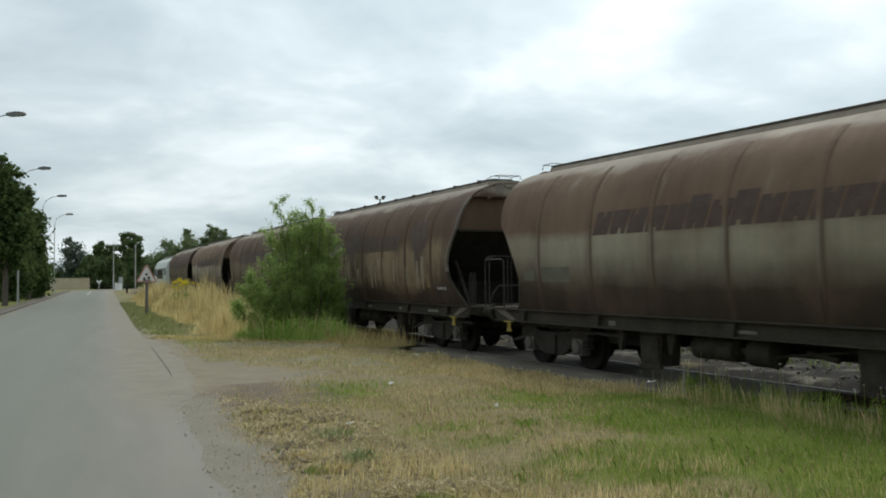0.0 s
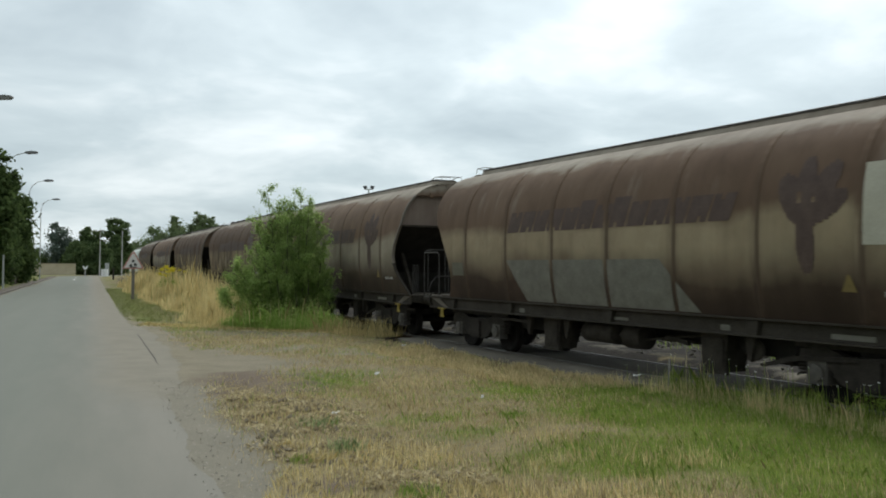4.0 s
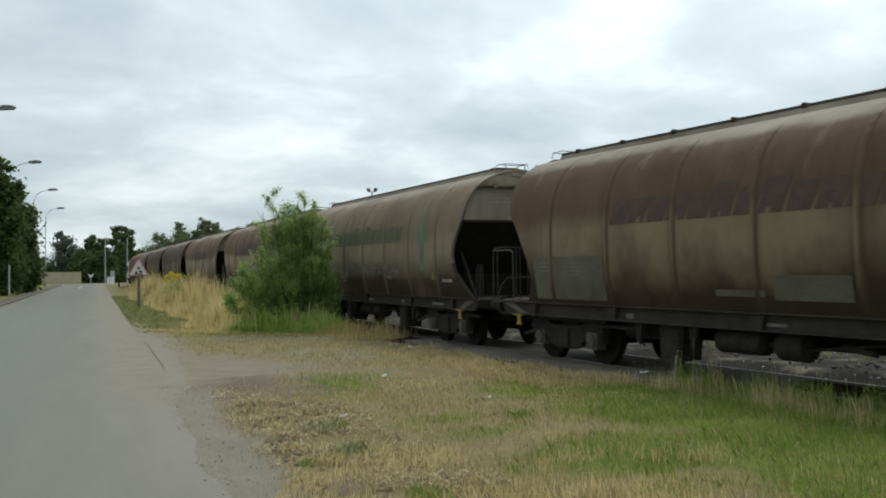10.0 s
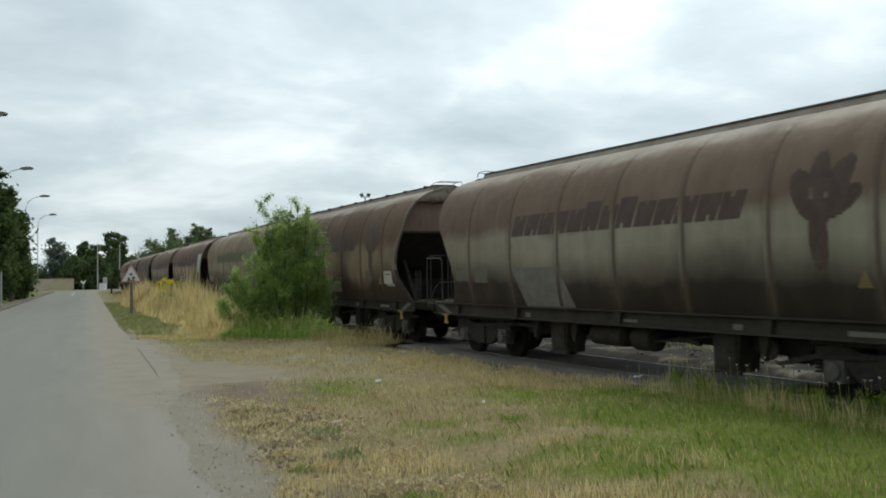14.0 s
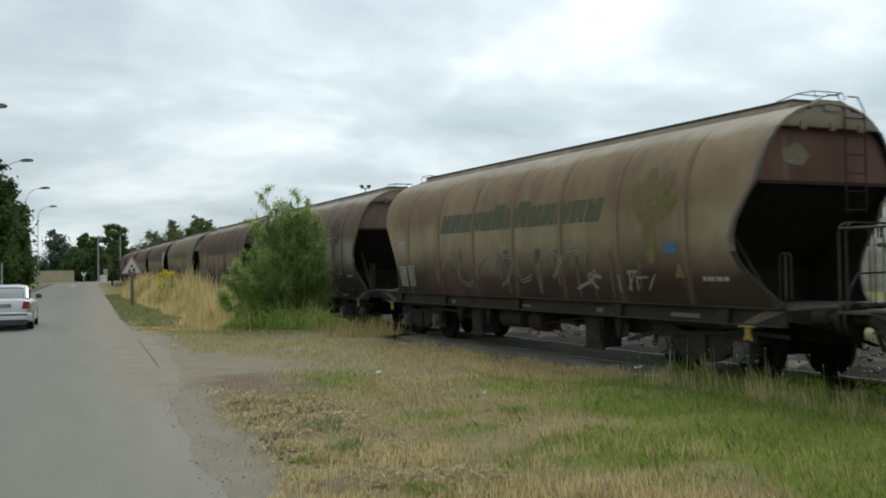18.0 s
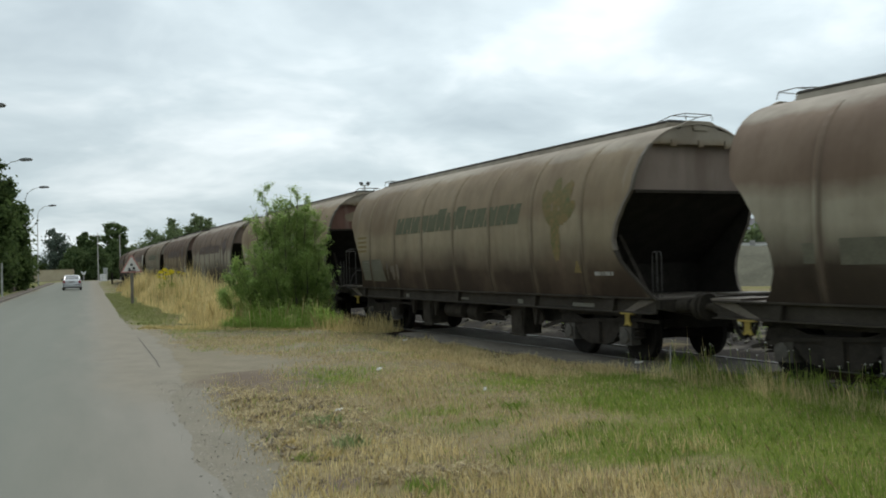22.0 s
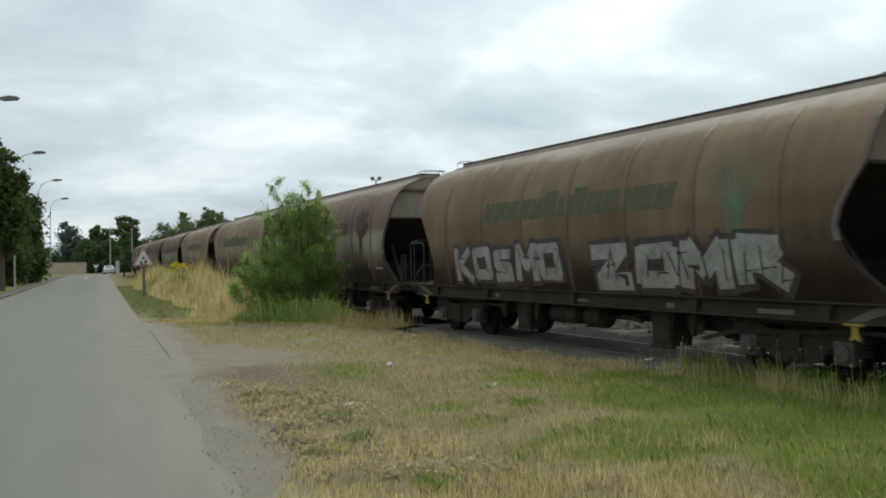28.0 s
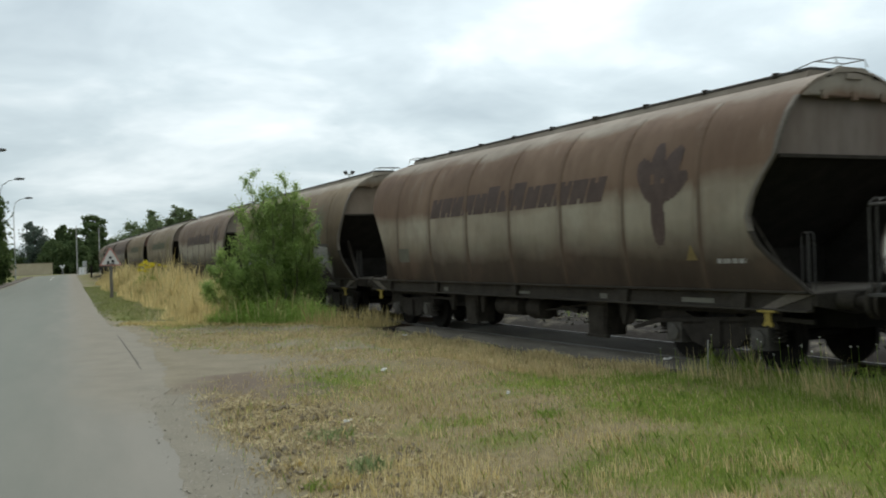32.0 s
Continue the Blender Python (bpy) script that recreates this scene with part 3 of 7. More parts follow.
    g["slant_rod"] = Build().tube([(-0.5, 1.0, 0.62), (-1.3, 1.02, 0.72), (-2.2, 1.05, 0.82)], 0.022, 6).prism([(-1.75, 0.62), (-1.2, 0.7), (-1.2, 0.76), (-1.75, 0.7)], 0.98, 1.05, "y")
    # running gear
    g["wheelset"] = Build()
    for sd in (1, -1):
        g["wheelset"].disc(0, 0, [(sd * 0.685, 0.49), (sd * 0.71, 0.49), (sd * 0.715, 0.46), (sd * 0.815, 0.455), (sd * 0.82, 0.40), (sd * 0.79, 0.37), (sd * 0.765, 0.18), (sd * 0.80, 0.13), (sd * 1.0, 0.07)], 28)
    g["wheelset"].disc(0, 0, [(-0.7, 0.085), (0.7, 0.085)], 12)
    sf = Build().prism([(-1.25, 0.62), (-1.2, 0.78), (-0.75, 0.82), (-0.45, 0.72), (0.45, 0.72), (0.75, 0.82), (1.2, 0.78), (1.25, 0.62), (0.85, 0.58), (0.66, 0.5), (0.52, 0.34), (0.25, 0.26), (-0.25, 0.26), (-0.52, 0.34), (-0.66, 0.5), (-0.85, 0.58)], 0.98, 1.12, "y").box(-0.16, 0.16, 1.12, 1.18, 0.3, 0.7).box(-1.32, 1.32, 1.05, 1.1, 0.80, 0.87)
    g["side_frame"] = sf
    g["axlebox"] = Build().box(-0.17, 0.17, 0.93, 1.14, 0.30, 0.62).disc(0, 0.46, [(1.14, 0.13), (1.18, 0.125), (1.19, 0.09)], 14)
    g["spring"] = Build().tube([(0.085 * math.cos(k * 1.05), 1.03 + 0.085 * math.sin(k * 1.05), 0.42 + 0.3 * k / 30) for k in range(31)], 0.02, 4)
    g["bolster"] = Build().box(-0.3, 0.3, -0.98, 0.98, 0.55, 0.84).box(-1.28, -1.2, -0.98, 0.98, 0.6, 0.74).box(1.2, 1.28, -0.98, 0.98, 0.6, 0.74).disc(0, 0.85, [(-0.2, 0.2), (0.2, 0.2)], 12)
    g["centre_sill"] = Build().box(-7.3, 7.3, -0.35, 0.35, 0.62, 1.12)
    g["linkage"] = Build().prism([(-1.9, 0.78), (-1.2, 0.8), (1.3, 0.66), (1.9, 0.5), (1.85, 0.46), (1.2, 0.6), (-1.2, 0.74), (-1.9, 0.72)], 1.12, 1.17, "y")
    g["hanger"] = Build().prism([(-0.1, 0.86), (0.1, 0.86), (0.05, 0.55), (-0.02, 0.5)], 1.12, 1.2, "y")
    g["brake"] = Build().box(-0.06, 0.06, 0.68, 0.84, 0.3, 0.66)
    return g


PARTS = shared_wagon_meshes()
MESH = {}
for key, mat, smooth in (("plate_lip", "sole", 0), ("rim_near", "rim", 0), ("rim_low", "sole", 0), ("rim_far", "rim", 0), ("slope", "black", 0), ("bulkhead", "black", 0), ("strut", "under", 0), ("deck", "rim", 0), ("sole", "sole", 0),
                         ("gusset", "sole", 0), ("headstock", "under", 0), ("corner_brace", "rim", 0), ("buffer", "under", 1), ("hook", "under", 0), ("hose", "black", 1),
                         ("lever", "yellow", 0), ("loop", "hand", 1), ("railing", "hand", 1), ("hatch", "hand", 0), ("clamp", "sole", 0), ("roof_rail", "galv", 1),
                         ("ladder", "sole", 1), ("pocket", "black", 0), ("chute", "under", 0), ("chute_wheel", "under", 1), ("tank", "under", 1), ("cylinder", "under", 1),
                         ("rod", "under", 1), ("slant_rod", "under", 1), ("centre_sill", "black", 0), ("linkage", "frame", 0), ("hanger", "under", 0), ("wheelset", "wheel", 1), ("side_frame", "frame", 0), ("axlebox", "axle", 1), ("spring", "frame", 1), ("bolster", "black", 1), ("brake", "black", 0)):
    MESH[key] = PARTS[key].mesh(key, MAT[mat], bool(smooth))

RIBS = (5.35, 3.53, 1.72, -0.06, -1.88, -3.7, -5.5)
MIRROR = pose(0, 0, 0, 0, 0, 180)
SPINNING = []


def bogie(parent, u):
    b = part("bogie", MESH["bolster"], parent, m=pose(u, 0, 0))
    for sd in (0, 180):
        part("side_frame", MESH["side_frame"], b, m=pose(0, 0, 0, 0, 0, sd))
        for a in (-0.9, 0.9):
            q = pose(0, 0, 0, 0, 0, sd) @ pose(a, 0, 0)
            part("axlebox", MESH["axlebox"], b, m=q)
            for du in (-0.29, 0.29):
                part("spring", MESH["spring"], b, m=q @ pose(du, 0, 0))
    for a in (-0.9, 0.9):
        w = part("wheelset", MESH["wheelset"], b, m=pose(a, 0, 0.46))
        SPINNING.append((w, a))
    return b


def emblem_quads():
    """A sheaf-like sign: broad leaves fanning out over a narrow stem, filled row by row."""
    leaves = ((-34, 0.74, 0.23), (2, 0.86, 0.19), (36, 0.92, 0.20), (66, 0.78, 0.17), (176, 0.76, 0.16))
    us = np.arange(-5.75, -3.6, 0.02)
    q, dz = [], 0.04
    for i in range(45):
        z = 1.8 + dz * i
        full = np.hypot(us + 4.62, 1.3 * (z - 2.68)) < 0.24
        for deg, ln, wd in leaves:
            a = radians(deg)
            x, y = -(us + 4.6), z - 2.56
            along_leaf, across = x * math.sin(a) + y * math.cos(a), x * math.cos(a) - y * math.sin(a)
            t = np.clip(along_leaf / ln, 0, 1)
            full |= (along_leaf > 0) & (along_leaf < ln) & (np.abs(across) < wd * np.sin(math.pi * (0.15 + 0.82 * t)) ** 0.5)
        # two chinks of bare paint in the middle
        full &= ~((np.abs(us + 4.5) < 0.035) & (abs(z - 2.86) < 0.07)) & ~((np.abs(us + 4.76) < 0.03) & (abs(z - 2.82) < 0.06))
        edge = np.flatnonzero(np.diff(np.concatenate(([0], full.astype(int), [0]))))
        for e0, e1 in zip(edge[::2], edge[1::2]):
            u0, u1 = us[e1 - 1] + 0.01, us[e0] - 0.01
            q.append(((u0, z), (u1, z), (u1, z + dz), (u0, z + dz)))
    return q


def sheaf_quads():
    """The other sign: thin curved blades fanning out of a stem, drawn in lines."""
    q = []
    for k in range(9):
        a = radians(-62 + 15.5 * k)
        bend = 0.10 * math.sin(2.2 * a)
        for r0, r1, w0, w1 in ((0.12, 0.5, 0.035, 0.03), (0.5, 0.95 + 0.12 * (k % 2), 0.03, 0.012)):
            p0 = (-4.65 - r0 * math.sin(a) * 0.62 - bend * r0, 2.42 + r0 * math.cos(a))
            p1 = (-4.65 - r1 * math.sin(a) * 0.62 - bend * r1, 2.42 + r1 * math.cos(a) * 0.98)
            q.append(((p0[0] + w0, p0[1]), (p0[0] - w0, p0[1]), (p1[0] - w1, p1[1]), (p1[0] + w1, p1[1])))
    for du, w in ((-0.16, 0.03), (-0.05, 0.03), (0.06, 0.03), (0.15, 0.025)):
        q.append(((-4.65 - 0.5 * du + w, 1.85), (-4.65 - 0.5 * du - w, 1.85), (-4.65 - du - w, 2.5), (-4.65 - du + w, 2.5)))
    return q


def lettering_quads(u0=3.42, u1=-3.22, z0=2.62, z1=3.04):
    """Plain slanted blocks of a word's size, nicked by wear; the trade name is not lettered."""
    q, n = [], 13
    step, rnd = (u0 - u1) / n, random.Random(5)
    for k in range(n):
        p, w, sl = u0 - k * step, step * 0.90, -0.16
        h = z1 + (0.11 if k in (5, 7) else 0.0) - z0
        lean = lambda u, f: (u + sl * f, z0 + h * f)
        c, d, e = rnd.uniform(0.25, 0.55), rnd.uniform(0.12, 0.2), rnd.uniform(0.14, 0.26)
        # one worn nick, in the foot or in the head of the block
        bits = ((0, c, 0, e), (c + d, 1, 0, e), (0, 1, e, 1)) if k % 2 else ((0, 1, 0, 1 - e), (0, c, 1 - e, 1), (c + d, 1, 1 - e, 1))
        for a0, a1, f0, f1 in bits:
            q.append((lean(p - w * a0, f0), lean(p - w * a1, f0), lean(p - w * a1, f1), lean(p - w * a0, f1)))
    return q


def bars(u0, u1, z, rows, h=0.05, gap=0.035, seed=1):
    """Small writing that cannot be read: rows of short bars."""
    rnd, q = random.Random(seed), []
    for r in range(rows):
        zz, u = z - r * (h + gap), u0
        while u > u1:
            w = min(rnd.uniform(0.06, 0.2), u - u1)
            q.append(((u, zz - h), (u - w, zz - h), (u - w, zz), (u, zz)))
            u -= w + 0.03
    return q


def scrawl(u0, u1, z0, z1, n, seed, thick=0.05):
    """Spray scribbles: loose slanted strokes."""
    rnd, q = random.Random(seed), []
    for k in range(n):
        a = u0 + (u1 - u0) * (k + 0.5) / n + rnd.uniform(-0.08, 0.08)
        lean = rnd.uniform(-0.22, 0.22)
        za, zb = z0 + rnd.uniform(0, 0.25) * (z1 - z0), z1 - rnd.uniform(0, 0.25) * (z1 - z0)
        q.append(((a + thick, za), (a, za), (a + lean, zb), (a + lean + thick, zb)))
        if rnd.random() < 0.6:
            zc = rnd.uniform(za, zb)
            q.append(((a, zc), (a - 0.28, zc + rnd.uniform(-0.1, 0.1)), (a - 0.28, zc + thick), (a, zc + thick)))
    return q


def curls(u0, u1, z0, z1, n, seed, thick=0.02, twin=0.06):
    """Loose curling spray lines, each drawn twice side by side."""
    rnd, q = random.Random(seed), []
    for k in range(n):
        c = u0 + (u1 - u0) * (k + 0.5) / n + rnd.uniform(-0.1, 0.1)
        w, h = abs(u1 - u0) / n * rnd.uniform(0.35, 0.6), (z1 - z0) * rnd.uniform(0.36, 0.5)
        zc, a0, turn, lean = (z0 + z1) / 2 + rnd.uniform(-0.08, 0.08), rnd.uniform(0, 6.28), rnd.choice((-1, 1)) * rnd.uniform(2.6, 4.6), rnd.uniform(-0.3, 0.3)
        for r in (1.0, 1.0 - twin / h):
            line = []
            for i in range(9):
                a = a0 + turn * i / 8
                line.append((c + r * w * math.cos(a) + lean * r * math.sin(a), zc + r * h * math.sin(a) * (1.0 if i % 3 else 0.86)))
            for p, e in zip(line, line[1:]):
                d = max(0.01, math.hypot(e[0] - p[0], e[1] - p[1]))
                nx, nz = -(e[1] - p[1]) / d * thick / 2, (e[0] - p[0]) / d * thick / 2
                q.append(((p[0] + nx, p[1] + nz), (p[0] - nx, p[1] - nz), (e[0] - nx, e[1] - nz), (e[0] + nx, e[1] + nz)))
    return q


STROKES = {
    "K": ((0.12, 0, 0.12, 1), (0.2, 0.45, 0.85, 1), (0.25, 0.5, 0.9, 0)), "O": ((0.15, 0.1, 0.15, 0.9), (0.15, 0.85, 0.85, 0.9), (0.85, 0.9, 0.85, 0.1), (0.85, 0.12, 0.15, 0.12)),
    "S": ((0.9, 0.88, 0.2, 0.85), (0.2, 0.9, 0.2, 0.5), (0.2, 0.5, 0.8, 0.45), (0.8, 0.5, 0.8, 0.12), (0.85, 0.12, 0.1, 0.1)),
    "M": ((0.1, 0, 0.15, 1), (0.15, 0.95, 0.5, 0.35), (0.5, 0.35, 0.85, 0.95), (0.85, 1, 0.9, 0)),
    "bar": ((0.05, 0.9, 0.95, 0.95), (0.85, 0.9, 0.15, 0.1), (0.1, 0.1, 0.95, 0.12)), "hook": ((0.2, 0.05, 0.15, 0.95), (0.15, 0.9, 0.8, 0.85), (0.8, 0.85, 0.55, 0.5), (0.5, 0.5, 0.95, 0.05), (0.3, 0.5, 0.7, 0.5)),
}


def drips(u0, u1, z0, z1, n, seed):
    """Streaks where paint has run or rubbed off: wide above, tapering downwards."""
    rnd, q = random.Random(seed), []
    for k in range(n):
        a, w = rnd.uniform(u1, u0), rnd.uniform(0.06, 0.3)
        za, zb = z0 + rnd.random() ** 2 * 0.5 * (z1 - z0), z1 - rnd.random() * 0.4 * (z1 - z0)
        zm, t = za + rnd.uniform(0.5, 0.8) * (zb - za), rnd.uniform(0.1, 0.5)
        q.append(((a + w * t / 2, za), (a - w * t / 2, za), (a - w / 2, zm), (a + w / 2, zm)))
        q.append(((a + w / 2, zm), (a - w / 2, zm), (a - w * 0.35, zb), (a + w * 0.4, zb)))
    return q


def throwup(marks, u0, u1, z0, z1, thick, seed):
    """Fat sprayed strokes on the side: the silver fill and the dark band that shows round it."""
    rnd, fill, dark = random.Random(seed), [], []
    step = (u0 - u1) / len(marks)
    for k, mk in enumerate(marks):
        a, w = u0 - k * step, step * 0.92
        up, lean = rnd.uniform(-0.06, 0.06), rnd.uniform(-0.1, 0.1)
        for x0, y0, x1, y1 in STROKES[mk]:
            p, q = (a - x0 * w + lean * y0, z0 + up + (z1 - z0) * y0), (a - x1 * w + lean * y1, z0 + up + (z1 - z0) * y1)
            d = math.hypot(q[0] - p[0], q[1] - p[1])
            tx, tz = (q[0] - p[0]) / d, (q[1] - p[1]) / d
            for lst, h, e in ((fill, thick * rnd.uniform(0.85, 1.15), 0.05), (dark, thick + 0.085, 0.15)):
                j = rnd.uniform(-0.02, 0.02)
                lst.append(((p[0] - tz * h - tx * e, p[1] + tx * h - tz * e), (p[0] + tz * h - tx * e, p[1] - tx * h - tz * e + j), (q[0] + tz * h + tx * e, q[1] - tx * h + tz * e), (q[0] - tz * h + tx * e, q[1] + tx * h + tz * e + j)))
    return fill, dark


def wagon(k, top, mid, low, lettering, emblem, label, railing=False, ladder=False, extra=(), plate=None, rub=0.1, mark=""):
    w = thing("hopper_wagon", label, "railway wagon", "hopper wagons of the grain train")
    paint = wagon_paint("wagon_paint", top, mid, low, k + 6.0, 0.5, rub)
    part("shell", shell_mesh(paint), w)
    rib = PARTS["rib"].mesh("rib", paint)
    for u in RIBS:
        for sd in (0, 180):
            part("rib", rib, w, m=pose(0, 0, 0, 0, 0, sd) @ pose(u if sd == 0 else -u, 0, 0))
    pm = PARTS["plate"].mesh("end_plate", wagon_paint("end_plate_paint", plate or top, plate or top, low, k + 0.5, 0.75) if plate else paint)
    gm = PARTS["gable"].mesh("roof_gable", paint)
    for sd in (0, 180):
        q = pose(0, 0, 0, 0, 0, sd)
        part("end_plate", pm, w, m=q @ pose(6.93 if sd else 6.84, 0, 0))
        part("roof_gable", gm, w, m=q @ pose(7.06, 0, 0))
        part("plate_lip", MESH["plate_lip"], w, m=q @ pose(6.95 if sd else 6.86, 0, 0))
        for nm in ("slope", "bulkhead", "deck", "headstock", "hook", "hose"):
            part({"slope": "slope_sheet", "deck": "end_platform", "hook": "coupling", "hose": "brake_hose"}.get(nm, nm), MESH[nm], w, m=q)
        part("solebar", MESH["sole"], w, m=q)
        for s2 in (1, -1):
            part("buffer", MESH["buffer"], w, m=q @ pose(0, 0.875 * s2, 0))
        for u in (6.2, 3.53, 0.0, -3.53, -6.2):
            part("gusset", MESH["gusset"], w, m=q @ pose(u, 0, 0))
        for u in (6.72, -6.72):
            part("coupling_lever", MESH["lever"], w, "yellow lever bracket", m=q @ pose(u, 0, 0))
        part("corner_brace", MESH["corner_brace"], w, m=q)
        part("corner_brace", MESH["corner_brace"], w, m=q @ pose(0, -2.52, 0))
        for u in (-2.47, 2.2):
            part("discharge_chute", MESH["chute"], w, m=q @ pose(u, 0, 0))
        part("chute_wheel", MESH["chute_wheel"], w, m=q @ pose(-3.35, 1.08, 0.68))
        for u in (5.0, -5.4):
            part("brake_linkage", MESH["linkage"], w, m=q @ pose(u, 0, 0))
        for u in (3.0, 1.6, -3.3):
            part("hanger", MESH["hanger"], w, m=q @ pose(u, 0, 0))
        part("brake_rod", MESH["rod"], w, m=q @ pose(0, 0.5, 0.62))
        if sd:
            part("strut", MESH["strut"], w, m=q @ pose(0, -2.04, 0))
            part("handrail_loop", MESH["loop"], w, m=q @ pose(0, -2.17, 0))
    for u in (-3.35, 3.2):
        part("hopper_pocket", MESH["pocket"], w, m=pose(u, 0, 0))
    part("centre_sill", MESH["centre_sill"], w)
    if mark == "stencil":
        rnd, pl = random.Random(k), Build()
        for z, n in ((3.62, 2), (3.53, 6), (3.44, 6)):
            wv = 1.0 if n > 2 else 0.75
            for i in range(n):
                ww = rnd.uniform(0.08, 0.16)
                pl.box(-6.958, -6.951, wv - ww, wv, z, z + 0.045)
                wv -= ww + 0.03
        part("plate_stencil", pl.mesh("plate_stencil", MAT["white"]), w, "three short lines of white writing")
    elif mark == "blob":
        pl = Build()
        pts = [(0.62 + 0.27 * math.cos(a * 0.524) * (1 + 0.12 * math.sin(a * 2.3)), 3.42 + 0.17 * math.sin(a * 0.524) * (1 + 0.15 * math.cos(a * 1.7))) for a in range(12)]
        pl.prism(pts, -6.957, -6.951, "x")
        part("plate_patch", pl.mesh("plate_patch", MAT["rubbed"]), w, "pale cleaned patch on the end plate")
    part("end_rim", MESH["rim_near"], w)
    part("end_rim", MESH["rim_low"], w)
    part("end_rim", MESH["rim_far"], w)
    part("air_reservoir", MESH["tank"], w, m=pose(0.68, 0.98, 0.68))
    part("brake_cylinder", MESH["cylinder"], w, m=pose(-0.3, 0.95, 0.67))
    part("brake_rod", MESH["slant_rod"], w)
    part("hatch_coaming", PARTS["coaming"].mesh("hatch_coaming", paint), w)
    part("roof_hatch", MESH["hatch"], w)
    for i in range(9 if k in (-1, 3, 9) else 0):
        part("hatch_clamp", MESH["clamp"], w, m=pose(-6.0 + 1.5 * i, 0, 0))
    part("roof_rail", MESH["roof_rail"], w, m=pose(-0.05, 0, 0))
    part("roof_rail", MESH["roof_rail"], w, m=MIRROR)
    if railing:
        part("platform_railing", MESH["railing"], w)
    if ladder:
        part("ladder", MESH["ladder"], w, m=MIRROR)
    bogie(w, PIVOT)
    bogie(w, -PIVOT)
    if lettering:
        tagged(part("lettering", patch_mesh(lettering_quads(), MAT[lettering], "lettering"), w, "row of slanted blocks of faded lettering"), kind="stuff")
    if emblem:
        tagged(part("emblem", patch_mesh(sheaf_quads() if emblem == "sheafgreen" else emblem_quads(), MAT[emblem], "emblem"), w, "faded sheaf-shaped emblem"), kind="stuff")
    if k != 8:
        part("data_panel", patch_mesh(bars(-5.85, -6.42, 1.62, 1, 0.07, 0.05, k + 9), MAT["white"], "data_panel"), w, "small line of faded white writing")
    for u0, u1, z0, z1 in ((-0.5, 0.1, 0.97, 1.02), (3.0, 3.2, 0.95, 1.04), (-3.0, -2.8, 0.95, 1.04), (-5.6, -4.9, 0.96, 1.03)):
        part("frame_marking", Build().box(u0, u1, 1.3, 1.316, z0, z1).mesh("frame_marking", MAT["greypatch"]), w)
    part("warning_label", patch_mesh([((-5.2, 1.6), (-5.44, 1.6), (-5.34, 1.82), (-5.30, 1.82))], MAT["emblemochre"], "warning_label"), w, "small yellow warning label")
    for name, quads, mat, lab in extra:
        off = 0.022 if name == "spray_line" else 0.016 if mat in ("silver", "white", "chalk") else 0.009
        if len(quads) > 5:
            tagged(part(name, patch_mesh(quads, MAT[mat], name, off), w, lab), kind="stuff")
        else:
            for q in quads:
                part(name, patch_mesh([q], MAT[mat], name, off), w, lab)
    return w


# colours of the paints: roof shoulder, bulge, low down with its shade mixed in
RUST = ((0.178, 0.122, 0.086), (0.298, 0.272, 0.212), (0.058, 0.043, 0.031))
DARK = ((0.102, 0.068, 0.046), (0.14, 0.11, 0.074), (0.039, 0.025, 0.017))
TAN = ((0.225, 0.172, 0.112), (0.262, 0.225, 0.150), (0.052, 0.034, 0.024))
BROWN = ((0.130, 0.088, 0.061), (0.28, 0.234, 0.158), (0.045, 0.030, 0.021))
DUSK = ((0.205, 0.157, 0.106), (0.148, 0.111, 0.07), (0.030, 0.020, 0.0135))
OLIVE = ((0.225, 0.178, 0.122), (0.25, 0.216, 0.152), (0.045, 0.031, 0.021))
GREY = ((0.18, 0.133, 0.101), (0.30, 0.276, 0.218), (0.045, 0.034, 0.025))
shade = lambda c, f: tuple(tuple(v * f for v in q) for q in c)
KOS, KOSD = throwup(("K", "O", "S", "M", "O"), 4.85, 0.05, 1.38, 2.05, 0.11, 3)
ZOM, ZOMD = throwup(("bar", "O", "M", "hook"), -0.95, -5.8, 1.34, 2.0, 0.155, 8)
R = lambda u0, u1, z0, z1: [((u0, z0), (u1, z0), (u1, z1), (u0, z1))]
WAGONS = {}


